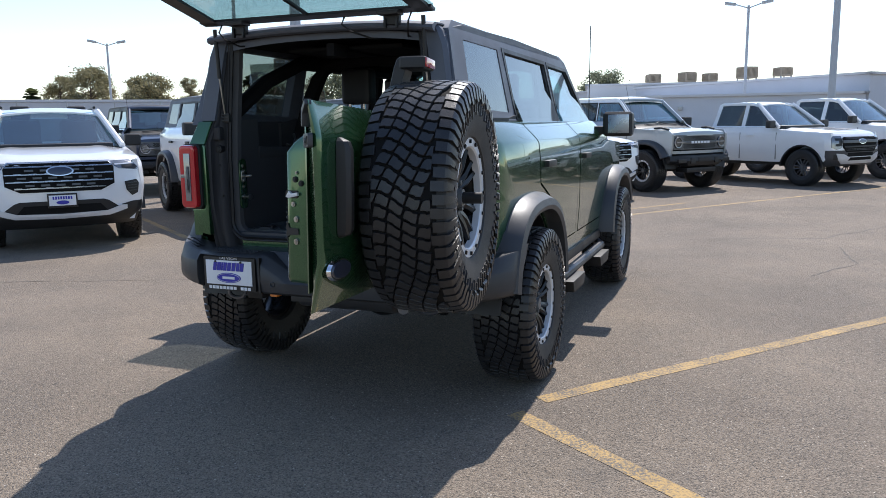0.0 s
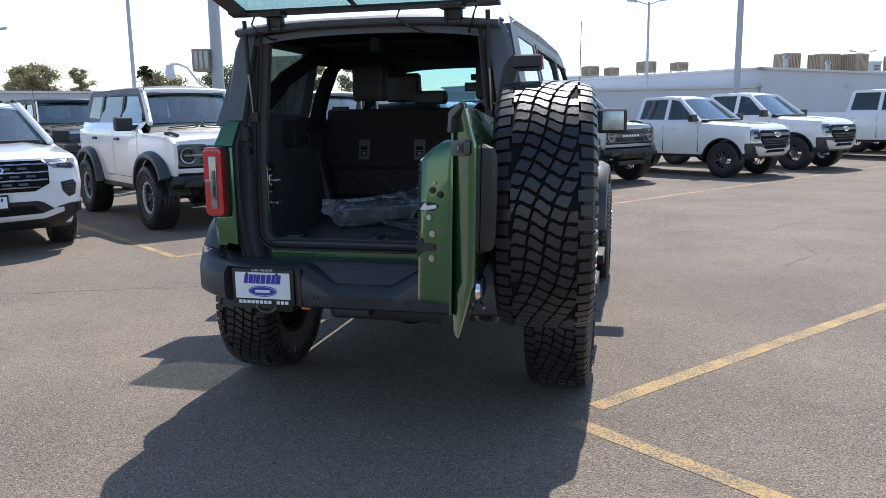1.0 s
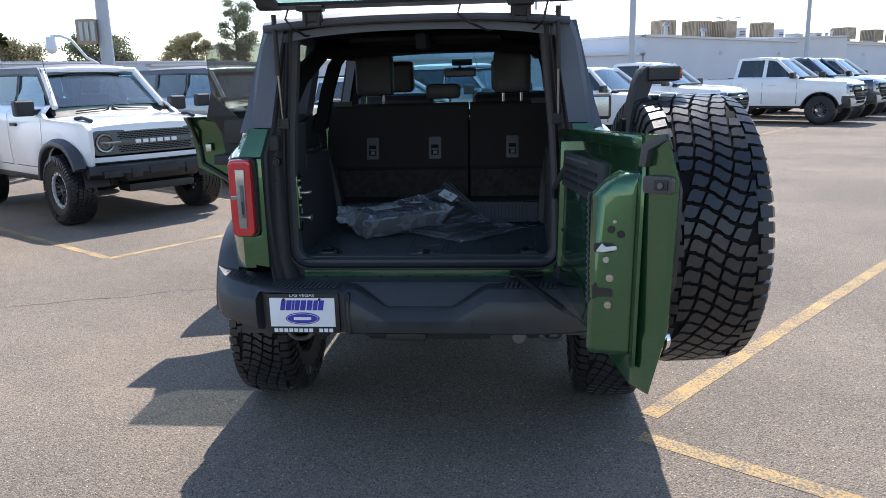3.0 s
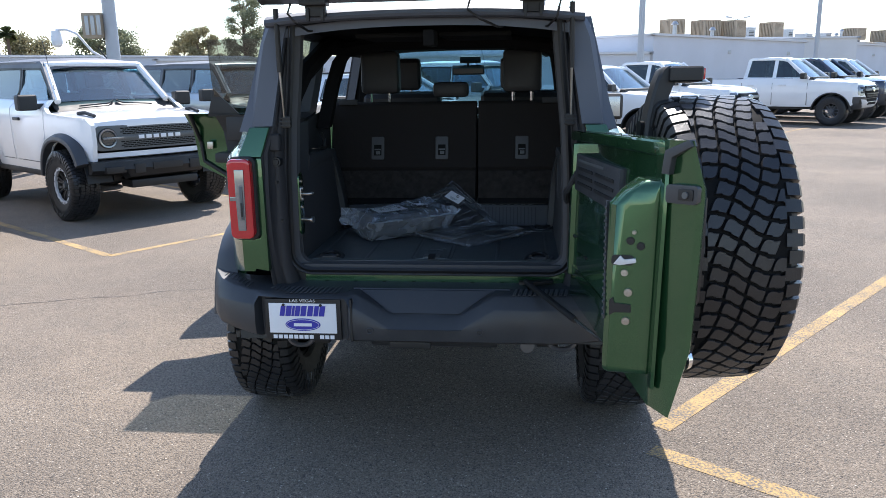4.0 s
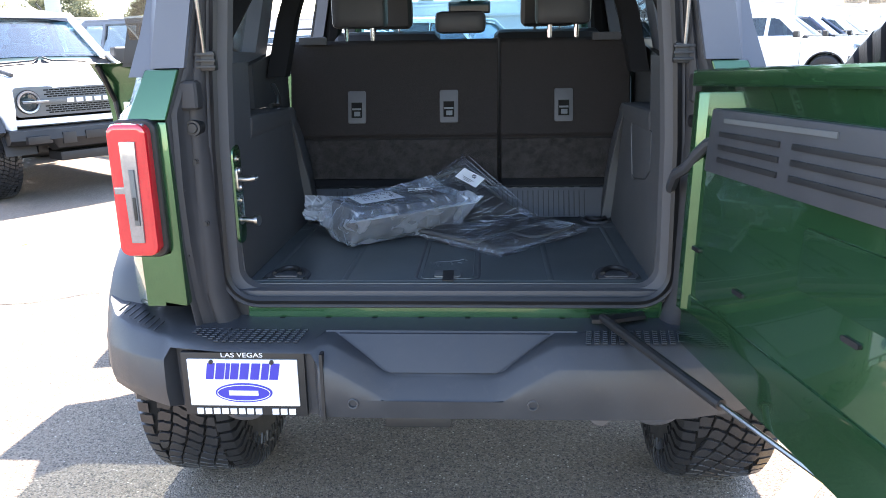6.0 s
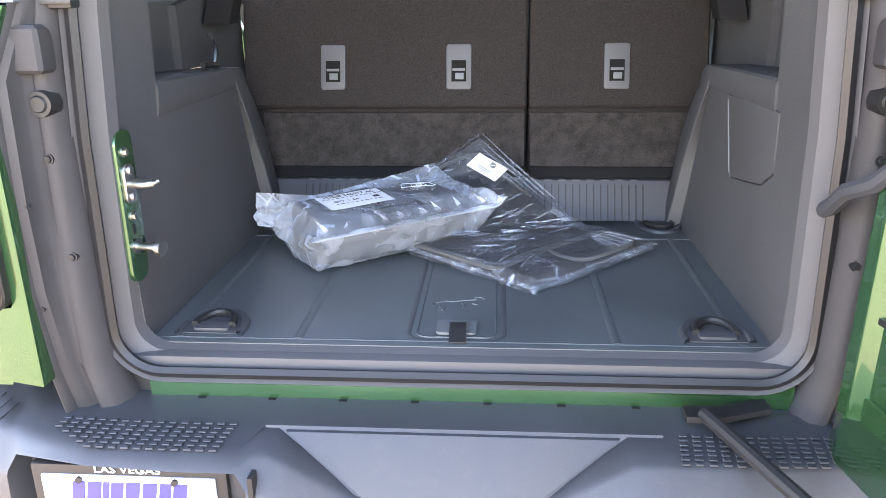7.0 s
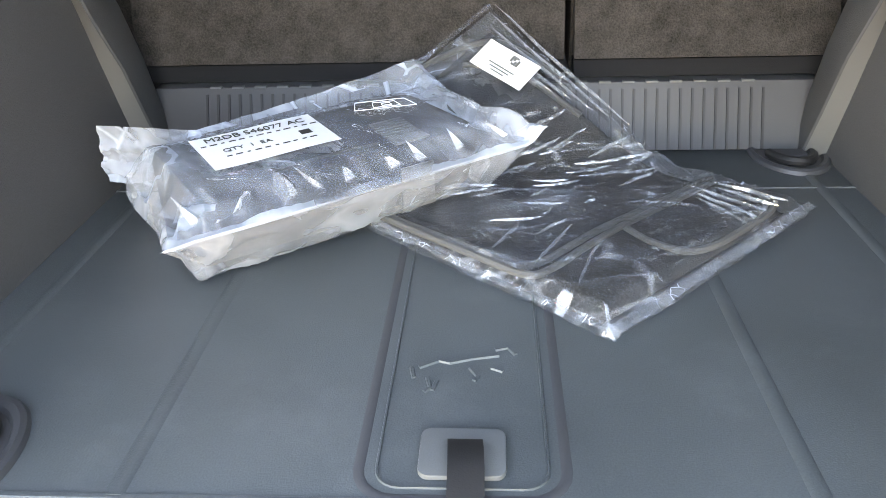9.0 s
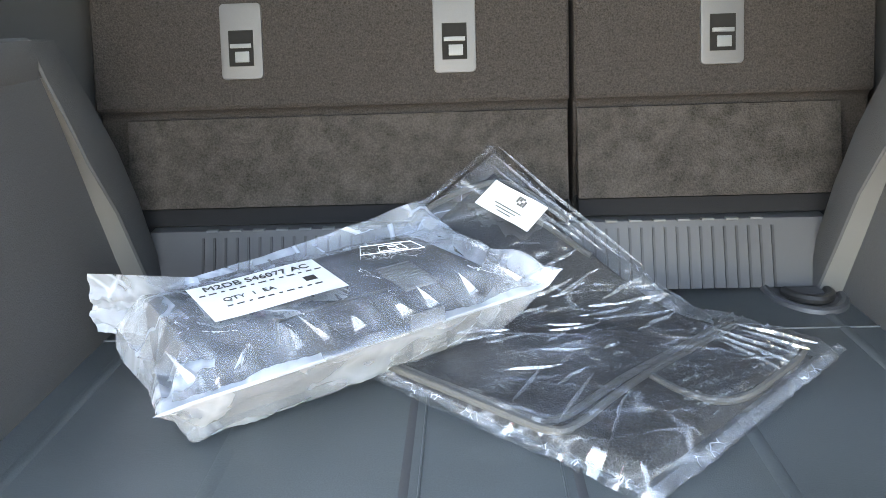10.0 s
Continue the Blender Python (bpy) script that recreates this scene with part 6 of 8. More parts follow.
prism(bm, rounded(-0.039, 0.039, 0.309, 0.370, 0.010), 0.901, 0.907, "z", 0.002)
latch = part("floor_latch", bm, SATIN, suv, "grey floor hatch pull with a black strap")
bm = bmesh.new()
loft(bm, [[(x - 0.016, y, z), (x + 0.016, y, z), (x + 0.016, y, z + 0.003), (x - 0.016, y, z + 0.003)] for x, y, z in ((0.002, 0.352, 0.907), (0.003, 0.335, 0.914), (0.004, 0.310, 0.914), (0.004, 0.288, 0.906), (0.004, 0.272, 0.902))])
part("pull_strap", tidy(bm), BLACK, latch, "black webbing strap")
# raised animal outline on the hatch, kept as a few plain strokes
for pts in ([(-0.050, 0.470), (-0.030, 0.482), (-0.018, 0.478), (0.005, 0.486), (0.034, 0.492)], [(0.030, 0.502), (0.044, 0.506), (0.052, 0.494)], [(0.026, 0.470), (0.038, 0.464)], [(0.004, 0.470), (0.012, 0.455), (0.008, 0.448)],
            [(-0.058, 0.470), (-0.054, 0.452)], [(-0.040, 0.452), (-0.036, 0.436), (-0.042, 0.430)], [(-0.030, 0.448), (-0.034, 0.432)]):
    floor_strip(pts, 0.0062, 0.0022, "relief_stroke", LINER)


def tie_down(x, y, turn, r=0.055):
    """A half-moon recess with a raised arched lip and a folding ring in it."""
    m = Matrix.Translation((x, y, 0.900)) @ Matrix.Rotation(radians(turn), 4, "Z")
    bm = bmesh.new()
    rings = []
    for i in range(29):
        a = radians(-14 + 208 * i / 28)
        c, q = math.cos(a), math.sin(a)
        rings.append([m @ Vector((k * r * c * 1.0, k * r * q * 1.42 - 0.55 * r, h)) for k, h in ((1.16, 0.0), (1.12, 0.006), (1.04, 0.0085), (0.94, 0.007), (0.86, 0.001))])
    loft(bm, rings, False)
    bmesh.ops.recalc_face_normals(bm, faces=bm.faces)
    cup = part("tie_down", bm, FLARE, suv, "black recessed half-moon tie-down")
    bm = bmesh.new()
    prism(bm, [(0.90 * r * math.cos(radians(-14 + 208 * i / 20)), 0.90 * r * 1.42 * math.sin(radians(-14 + 208 * i / 20)) - 0.55 * r) for i in range(21)], 0.0008, 0.0028, "z")
    bm.transform(m)
    part("recess", bm, SCUFF, cup, "dark grey recess")
    bm = bmesh.new()
    prism(bm, rounded(-r * 0.58, r * 0.58, -r * 0.72, -r * 0.16, r * 0.12), 0.002, 0.008, "z", 0.002)
    bm.transform(m)
    part("ring_base", bm, SCUFF, cup)
    bm = bmesh.new()
    tube(bm, [m @ Vector((r * 0.62 * math.cos(a), r * 0.92 * math.sin(a) - 0.42 * r, 0.0075 + 0.004 * math.sin(a))) for a in (math.pi * i / 14 for i in range(15))], 0.0078, 8)
    part("ring", bm, BLACK, cup, "glossy black ring")
    return cup


tie_down(-0.478, 0.350, 0, 0.060)
tie_down(0.490, 0.350, 0, 0.060)
tie_down(0.525, 1.035, 180, 0.055)
tie_down(-0.525, 1.035, 180, 0.055)

# ribbed scuff strip at the foot of the seat
bm = bmesh.new()
prism(bm, [(1.085, 0.903), (1.128, 1.000), (1.132, 1.010), (1.16, 1.012), (1.16, 0.903)], -0.572, 0.578, "x", 0.003)
scuff = part("scuff_strip", bm, SCUFF, suv, "grey ribbed scuff strip")
slope = Matrix.Rotation(-math.atan2(0.043, 0.097), 4, "X")
# thin black bars painted in for the shaded gaps between the ribs
for i in range(50):
    x = -0.478 + i * 0.0197
    bm = bmesh.new()
    box(bm, (0, 0, 0.051), (0.0038, 0.006, 0.104), 0, Matrix.Translation((x, 1.0850, 0.905)) @ slope)
    part("rib_gap_shade", bm, BLACK, scuff)
for i in range(24):
    bm = bmesh.new()
    span(bm, (-0.47 + i * 0.040, 1.124, 1.0105), (-0.450 + i * 0.040, 1.133, 1.0140))
    part("clip", bm, SATIN, scuff, "pale clip")

# rear seat backs
def seat_back(x0, x1):
    bm = bmesh.new()
    prism(bm, [(1.205, 1.012), (1.222, 1.20), (1.205, 1.21), (1.275, 1.50), (1.295, 1.560), (1.325, 1.575), (1.40, 1.56), (1.40, 1.02)], x0, x1, "x", 0.012, 3)
    sb = part("seat_back", bm, CARPET, suv, "dark carpeted folding seat back")
    bm = bmesh.new()
    prism(bm, [(1.1575, 1.044), (1.160, 1.050), (1.206, 1.192), (1.216, 1.192), (1.200, 1.044)], x0 + (0.055 if x0 < 0 else 0.004), x1 - (0.055 if x1 > 0.3 else 0.004), "x", 0.004)
    part("hinge_flap", bm, FLAP, sb, "brushed grey carpet flap")
    bm = bmesh.new()
    prism(bm, [(1.150, 1.016), (1.1545, 1.024), (1.1655, 1.041), (1.200, 1.041), (1.200, 1.016)], x0 + (0.058 if x0 < 0 else 0.004), x1 - (0.058 if x1 > 0.3 else 0.004), "x", 0.003)
    part("flap_hem", bm, DARKTRIM, sb, "dark rolled hem of the flap")
    return sb


seat_back(-0.668, 0.157)
seat_back(0.165, 0.668)
for x in (-0.402, -0.037, 0.411):
    lean = Matrix.Translation((x, 1.222, 1.255)) @ Matrix.Rotation(math.atan2(-0.07, 0.29), 4, "X")
    bm = bmesh.new()
    prism(bm, rounded(-0.036, 0.036, 0.0, 0.128, 0.008), -0.012, 0.004, "y", 0.003)
    bm.transform(lean)
    lt = part("seat_latch", bm, STEP, suv, "grey seat-back anchor bezel")
    bm = bmesh.new()
    span(bm, (-0.021, -0.0145, 0.022), (0.021, -0.0120, 0.082))
    bm.transform(lean)
    part("slot", bm, RECESSBLACK, lt, "dark slot")
    bm = bmesh.new()
    span(bm, (-0.010, -0.017, 0.028), (0.014, -0.0142, 0.046), 0.001)
    span(bm, (-0.018, -0.018, 0.052), (0.018, -0.0142, 0.059), 0.001)
    bm.transform(lean)
    part("anchor_bar", bm, SATIN, lt, "grey anchor bar")
for x, w, h, z in ((-0.395, 0.215, 0.235, 1.62), (0.411, 0.215, 0.235, 1.62), (0.008, 0.20, 0.085, 1.595)):
    bm = bmesh.new()
    box(bm, (x, 1.36, z + h / 2), (w, 0.12, h), 0.04, None, 4)
    hr = part("headrest", bm, LEATHER, suv, "black padded headrest")
    if h > 0.2:
        for u in (-0.052, 0.052):
            bm = bmesh.new()
            cyl(bm, (x + u, 1.33, 1.555), (x + u, 1.33, z + 0.03), 0.008, 0.011, 10)
            part("post", bm, CHROME, hr, "bright post")
for x in (-0.575, 0.575):
    bm = bmesh.new()
    box(bm, (x, 1.285, 1.575), (0.11, 0.03, 0.03), 0.008)
    part("release_handle", bm, TRIM, suv)
for x in (-0.38, 0.40):
    seat(suv, x, 2.18, 10, 0.52)

# side trim of the load space
TRIM_X = curve_of((0.88, 0.60), (1.0, 0.605), (1.3, 0.612), (1.5, 0.60))
for side in (-1, 1):
    trim_poly = [(0.262, 0.895), (1.08, 0.895), (1.125, 1.00), (1.06, 1.20), (0.985, 1.335), (0.96, 1.345), (0.45, 1.362), (0.44, 1.52), (0.262, 1.52)]
    part("side_trim", shell(trim_poly, [], lambda y, z: TRIM_X(z), 0.02, side, (1.0, 1.15, 1.3)), TRIM, suv, "dark grained load space trim")
    bm = bmesh.new()
    rings = [[(side * x, y, z) for x, y, z in ((0.592, 0.44, 1.365 - d), (0.592, 0.97, 1.345 - d), (0.80, 0.99, 1.345 - d), (0.80, 0.44, 1.365 - d))] for d in (0, 0.03)]
    loft(bm, rings)
    part("shelf", tidy(bm), TRIM, suv)
    bm = bmesh.new()
    prism(bm, [(0.86, 0.90), (1.34, 0.90), (1.34, 1.56), (0.86, 1.50)], side * 0.79, side * 0.70, "x")
    part("inner_side", bm, TRIM, suv)
    bm = bmesh.new()
    prism(bm, [(0.26, 0.90), (0.90, 0.90), (0.90, 1.51), (0.26, 1.51)], side * 0.80, side * 0.72, "x")
    part("inner_side", bm, TRIM, suv)
    bm = bmesh.new()
    levels = ((0.897, 1.058, 1.070, 1.110, 0.034), (0.98, 1.031, 1.040, 1.118, 0.031), (1.08, 0.997, 1.003, 1.094, 0.028), (1.17, 0.968, 0.953, 1.062, 0.024), (1.25, 0.940, 0.930, 1.028, 0.015), (1.297, 0.922, 0.917, 1.008, 0.007), (1.325, 0.905, 0.903, 0.994, 0.006), (1.343, 0.900, 0.899, 0.975, 0.002))
    rings = []
    for z, foot, near, out, d in levels:
        p = TRIM_X(z) - 0.019
        rings.append([(side * x, y, z) for x, y in ((p + 0.004, foot + 0.001), (p - d + 0.003, near + 0.0005), (p - d, near + 0.004), (p - d, out - 0.012), (p - d + 0.005, out - 0.003), (p - d + 0.014, out), (p + 0.04, out + 0.002), (p + 0.02, foot + 0.01))])
    loft(bm, rings)
    part("trim_border", tidy(bm), TRIM, suv, "raised border of the load space trim", 40)
    # step face of the same trim; its brighter lighting is painted as paler grey
    bm = bmesh.new()
    rings = []
    for z, foot, near, out, d in levels[:6]:
        p = TRIM_X(z) - 0.019
        rings.append([(side * x, y, z) for x, y in ((p, foot - 0.004), (p - d + 0.0015, near - 0.0025), (p - d + 0.0035, near + 0.001), (p + 0.002, foot))])
    loft(bm, rings)
    part("lit_step_face", tidy(bm), LITEDGE, suv, "step face of the trim, painted paler as lit", 40)
    bm = bmesh.new()
    rings = []
    for y in (0.445, 0.60, 0.75, 0.86, 0.895, 0.908):
        hi = 1.363 - (y - 0.44) * 0.031
        rings.append([(side * (TRIM_X(z) - 0.019 - d), y, z) for z, d in ((1.290, -0.004), (1.296, 0.001), (1.304, 0.005), (1.318, 0.007), (hi - 0.012, 0.007), (hi - 0.002, 0.003), (hi + 0.002, -0.006), (hi - 0.01, -0.02))])
    loft(bm, rings)
    part("trim_border", tidy(bm), TRIM, suv, "raised border of the load space trim", 40)
    # inner roll cage and roof lining
    bm = bmesh.new()
    rings = []
    for y, z, x in ((1.05, 1.45, 0.69), (1.12, 1.66, 0.655), (1.18, 1.80, 0.62), (1.24, 1.88, 0.57)):
        rings.append([(side * x, y - 0.05, z), (side * (x - 0.06), y - 0.02, z), (side * (x - 0.06), y + 0.05, z), (side * x, y + 0.06, z)])
    loft(bm, rings)
    part("cage_post", tidy(bm), DARKTRIM, suv)
    bm = bmesh.new()
    tube(bm, [(side * 0.645, 0.30, 1.555), (side * 0.635, 0.62, 1.74), (side * 0.60, 0.98, 1.875), (side * 0.59, 2.70, 1.88)], 0.045, 8)
    part("cage_bar", bm, DARKTRIM, suv)
    bm = bmesh.new()
    tube(bm, [(side * 0.70, 2.17, 1.4), (side * 0.64, 2.15, 1.88)], 0.05, 8)
    part("belt_post", bm, DARKTRIM, suv)
    bm = bmesh.new()
    tube(bm, [(side * 0.605, 0.125, 1.995), (side * 0.608, 0.145, 1.74)], 0.011, 10)
    strut = part("gas_strut", bm, BLACK, suv, "black gas strut of the liftgate")
    bm = bmesh.new()
    tube(bm, [(side * 0.608, 0.145, 1.74), (side * 0.612, 0.180, 1.55)], 0.005, 8)
    part("rod", bm, STEEL, strut)
    bm = bmesh.new()
    box(bm, (side * 0.612, 0.195, 1.53), (0.05, 0.03, 0.05), 0.006)
    for i in range(3):
        box(bm, (side * 0.610, 0.178, 1.515 + i * 0.016), (0.055, 0.012, 0.007), 0.002)
    part("bracket", bm, BLACK, strut)
bm = strip([(0.27, 1.955), (0.5, 1.965), (1.2, 1.965), (2.2, 1.955), (2.75, 1.915)], lambda y, z: 0.62, 0.02, 0, 8, 0.02)
part("roof_lining", bm, DARKTRIM, suv, "black roof lining")
for x0, x1 in ((-0.34, -0.02), (0.04, 0.36)):
    bm = bmesh.new()
    span(bm, (x0, 0.42, 1.885), (x1, 0.90, 1.905), 0.01)
    part("roof_panel", bm, DARKTRIM, suv)
bm = bmesh.new()
box(bm, (0.01, 0.35, 1.875), (0.05, 0.16, 0.07), 0.015)
part("roof_lock", bm, DARKTRIM, suv)
bm = bmesh.new()
cyl(bm, (0.79, 3.33, 1.42), (0.80, 3.30, 2.28), 0.004, None, 6)
part("aerial", bm, BLACK, suv)
bm = bmesh.new()
span(bm, (-0.66, 1.168, 0.88), (0.66, 1.19, 1.018))
part("seat_base", bm, BLACK, suv)
bm = bmesh.new()
tube(bm, [(-0.58, 1.20, 1.86), (-0.3, 1.20, 1.895), (0.3, 1.20, 1.895), (0.58, 1.20, 1.86)], 0.04, 8)
part("cage_hoop", bm, DARKTRIM, suv)
bm = bmesh.new()
box(bm, (0.0, 2.96, 1.755), (0.25, 0.03, 0.072), 0.018, None, 3)
box(bm, (0.02, 2.93, 1.83), (0.16, 0.10, 0.05), 0.015)
cyl(bm, (0.0, 2.95, 1.78), (0.0, 2.92, 1.83), 0.01)
part("rear_view_mirror", bm, BLACK, suv, "black rear-view mirror")
bm = bmesh.new()
box(bm, (0.0, 2.944, 1.755), (0.225, 0.003, 0.052), 0.0, None)
part("mirror_glass", bm, RIM_GREY, suv)

# left trim: green striker plate with two pins; right trim: hexagonal cover
bm = bmesh.new()
prism(bm, rounded(0.242, 0.306, 1.02, 1.30, 0.024), -0.604, -0.582, "x", 0.002)
sp = part("striker_plate", bm, GREEN, suv, "green plate with two bright striker pins")
for z, w in ((1.205, 0), (1.088, 1)):
    bm = bmesh.new()
    if w:
        cyl(bm, (-0.586, 0.268, z), (-0.535, 0.258, z), 0.008, None, 14)
        cyl(bm, (-0.537, 0.258, z), (-0.527, 0.256, z), 0.015, None, 18)
        cyl(bm, (-0.586, 0.268, z), (-0.578, 0.266, z), 0.014, None, 18)
    else:
        prism(bm, rounded(0.252, 0.288, z - 0.036, z + 0.036, 0.014), -0.585, -0.577, "x", 0.002)
        for u in (0.024, -0.024):
            cyl(bm, (-0.578, 0.270, z + u), (-0.572, 0.270, z + u), 0.009, 0.008, 14)
        for u in (0.0, 0.012):
            tube(bm, [(-0.580, 0.266 + u, z), (-0.548, 0.260 + u, z), (-0.530, 0.260 + u, z + 0.003), (-0.526, 0.262 + u, z + 0.004)], [0.0075, 0.0075, 0.007, 0.004], 12)
    part("striker", bm, STEEL, sp, "bright steel striker")
bm = bmesh.new()
span(bm, (-0.584, 0.262, 1.112), (-0.5805, 0.272, 1.130))
part("slot", bm, BLACK, sp, "dark slot")
for z in (1.262, 1.145):
    bm = bmesh.new()
    cyl(bm, (-0.586, 0.268, z), (-0.579, 0.268, z), 0.010, None, 18)
    cyl(bm, (-0.580, 0.268, z), (-0.574, 0.268, z), 0.0065, None, 6)
    part("bolt", bm, STEEL, sp)
bm = bmesh.new()
HEX = [(0.425, 1.306), (0.47, 1.311), (0.738, 1.297), (0.742, 1.29), (0.678, 1.135), (0.665, 1.131), (0.475, 1.160), (0.415, 1.195)]
prism(bm, HEX, 0.612, 0.5880, "x", 0.003)
hexc = part("hex_cover", bm, TRIM, suv, "grey six-sided jack cover")
# trim-coloured edge, lightened in its colour where light catches it
bm = bmesh.new()
tube(bm, [(0.5885, y, z) for y, z in ((0.66, 1.129), (0.682, 1.137), (0.744, 1.288), (0.735, 1.300))], 0.0026, 6)
part("cover_rim", bm, LITEDGE, hexc, "raised rim, painted paler as a lit edge")
bm = bmesh.new()
tube(bm, [(0.5895, y, z) for y, z in ((0.655, 1.130), (0.475, 1.157), (0.413, 1.193))], 0.0022, 6)
part("cover_rim", bm, BLACK, hexc, "dark gap under the cover")
bm = bmesh.new()
box(bm, (-0.600, 0.275, 1.46), (0.012, 0.03, 0.10), 0.003)
part("clip_cover", bm, SATIN, suv)
bm = bmesh.new()
tube(bm, [(-0.625, 0.80, 1.365), (-0.615, 0.86, 1.36), (-0.625, 0.90, 1.395), (-0.645, 0.92, 1.43)], 0.008, 8)
part("cargo_hook", bm, STEEL, suv, "bent steel hook")

# liftgate glass, raised
lift = Matrix.Translation((0, 0.128, 1.998)) @ Matrix.Rotation(radians(-13), 4, "X")
HL = 0.62
bm = bmesh.new()
outer = [(-0.655, 0.0), (-0.668, -0.04), (-0.63, -HL), (-0.60, -HL - 0.03), (0.60, -HL - 0.03), (0.63, -HL), (0.668, -0.04), (0.655, 0.0)]
prism(bm, outer, 0.030, 0.036, "z")
bm.transform(lift)
gate = part("liftgate_glass", bm, HATCHGLASS, suv, "tinted glass liftgate raised on struts")
bm = bmesh.new()
for (x0, y0), (x1, y1), w in (((-0.665, 0), (0.665, 0), 0.055), ((-0.655, 0.0), (-0.62, -HL - 0.03), 0.085), ((0.655, 0.0), (0.62, -HL - 0.03), 0.085), ((-0.62, -HL), (0.62, -HL), 0.05)):
    d = Vector((x1 - x0, y1 - y0, 0))
    s = Vector((-d.y, d.x, 0)).normalized() * w / 2
    c = Vector((0, -HL / 2, 0))
    a, b = Vector((x0, y0, 0.014)), Vector((x1, y1, 0.014))
    inn = 1 if (c - (a + b) / 2).dot(s) > 0 else -1
    quad = [a, b, b + s * 2 * inn, a + s * 2 * inn]
    loft(bm, [quad, [q + Vector((0, 0, 0.014)) for q in quad]])
tidy(bm)
bm.transform(lift)
part("glass_surround", bm, BLACK, gate, "black surround of the liftgate glass")
bm = bmesh.new()
span(bm, (-0.02, -0.62, 0.018), (0.0, -0.06, 0.029))
bm.transform(lift)
part("glass_seam", bm, BLACK, gate)
for x in (-0.43, 0.45):
    bm = bmesh.new()
    box(bm, (x, 0.108, 1.985), (0.085, 0.03, 0.055), 0.008)
    box(bm, (x, 0.085, 2.010), (0.11, 0.08, 0.022), 0.008)
    box(bm, (x - 0.03, 0.092, 1.965), (0.012, 0.02, 0.05), 0.003)
    box(bm, (x + 0.03, 0.092, 1.965), (0.012, 0.02, 0.05), 0.003)
    part("liftgate_hinge", bm, BLACK, suv, "black liftgate hinge")
for x, dx in ((0.20, 0.11), (-0.53, 0.05), (0.56, -0.05)):
    bm = bmesh.new()
    tube(bm, [(x, 0.09, 2.01), (x - 0.01, 0.075, 1.97), (x + dx * 0.35, 0.08, 1.935), (x + dx, 0.16, 1.905), (x + dx * 1.15, 0.22, 1.91)], 0.005, 6)
    part("cable", bm, BLACK, suv)

# ---- swung-open tailgate ----
HANG = Matrix.Translation((0.705, 0.135, 0.0)) @ Matrix.Rotation(radians(5.5 - 90), 4, "Z")
UPRIGHT = HANG @ Matrix(((1, 0, 0, 0), (0, 1, 0, 0), (0.050, 0, 1, 0), (0, 0, 0, 1)))
GATE = HANG @ Matrix(((1, 0, 0, 0), (0, 1, 0.024, -0.036), (0.050, 0, 1, 0), (0, 0, 0, 1)))
bm = bmesh.new()
rings = []
for z in (0.803, 0.812, 0.890, 0.970, 0.990, 1.10, 1.20, 1.365, 1.378, 1.395, 1.482, 1.491):
    lean = 0.32 * max(0.0, z - 1.372) + 0.27 * max(0.0, 0.980 - z)
    edge = 1.428 - 0.044 * (1.492 - z) - 0.12 * max(0.0, z - 1.372) + 0.03 * max(0.0, 0.980 - z)
    rings.append([(0.0, -lean, z), (edge - 0.034, -lean, z), (edge - 0.010, -0.002 - lean * 0.95, z), (edge, -0.009 - lean * 0.85, z), (edge - 0.005, -0.024 - lean * 0.6, z),
                  (1.352 - 0.04 * (1.492 - z), -0.074, z), (1.340 - 0.04 * (1.492 - z), -0.080, z), (0.06, -0.080, z), (0.0, -0.036 - lean * 0.5, z)])
loft(bm, rings)
tidy(bm)
bm.transform(GATE)
tg = part("tailgate", bm, GREEN, suv, "green side-hinged tailgate standing open", 30)
bm = bmesh.new()
prism(bm, [(1.165, -0.076), (1.200, -0.145), (1.232, -0.182), (1.268, -0.194), (1.288, -0.184), (1.315, -0.098), (1.320, -0.072)], 0.885, 1.392, "z", 0.022, 4)
bmesh.ops.bisect_plane(bm, geom=bm.verts[:] + bm.edges[:] + bm.faces[:], plane_co=(0, 0, 1.33), plane_no=(0, 0, 1))
bmesh.ops.bisect_plane(bm, geom=bm.verts[:] + bm.edges[:] + bm.faces[:], plane_co=(0, 0, 1.36), plane_no=(0, 0, 1))
for v in bm.verts:
    # the crown leans back into the panel, and the hinge side slants
    v.co.x -= 0.13 * (v.co.z - 1.05) * min(1.0, max(0.0, (1.285 - v.co.x) / 0.05))
    if v.co.z > 1.325:
        v.co.y = -0.078 + (v.co.y + 0.078) * max(0.30, 1 - ((v.co.z - 1.325) / 0.067) ** 1.5 * 0.70)
bm.transform(GATE)
part("lock_housing", bm, GREEN, tg, "green raised lock housing", 40)
bm = bmesh.new()
prism(bm, [(1.318, -0.076), (1.326, -0.086), (1.350, -0.084), (1.356, -0.076)], 0.86, 1.44, "z", 0.004, 2)
bm.transform(GATE)
part("edge_bead", bm, GREEN, tg)
bm = bmesh.new()
prism(bm, [(0.050, -0.075), (0.118, -0.075), (0.096, -0.098), (0.066, -0.098)], 0.90, 1.44, "z", 0.006, 3)
bm.transform(GATE)
part("hinge_flange", bm, GREEN, tg)
bm = bmesh.new()
prism(bm, [(0.02, -0.074), (1.33, -0.074), (1.27, -0.100), (0.06, -0.105)], 1.452, 1.490, "z", 0.012, 3)
bm.transform(GATE)
part("top_flange", bm, GREEN, tg)
for z0, z1, u0, u1 in ((0.90, 0.945, 0.10, 1.05), (1.10, 1.215, 0.62, 0.98)):
    bm = bmesh.new()
    prism(bm, rounded(u0, u1, z0, z1, 0.014), -0.0845, -0.074, "y", 0.004, 3)
    bm.transform(GATE)
    part("pressing", bm, GREEN, tg)
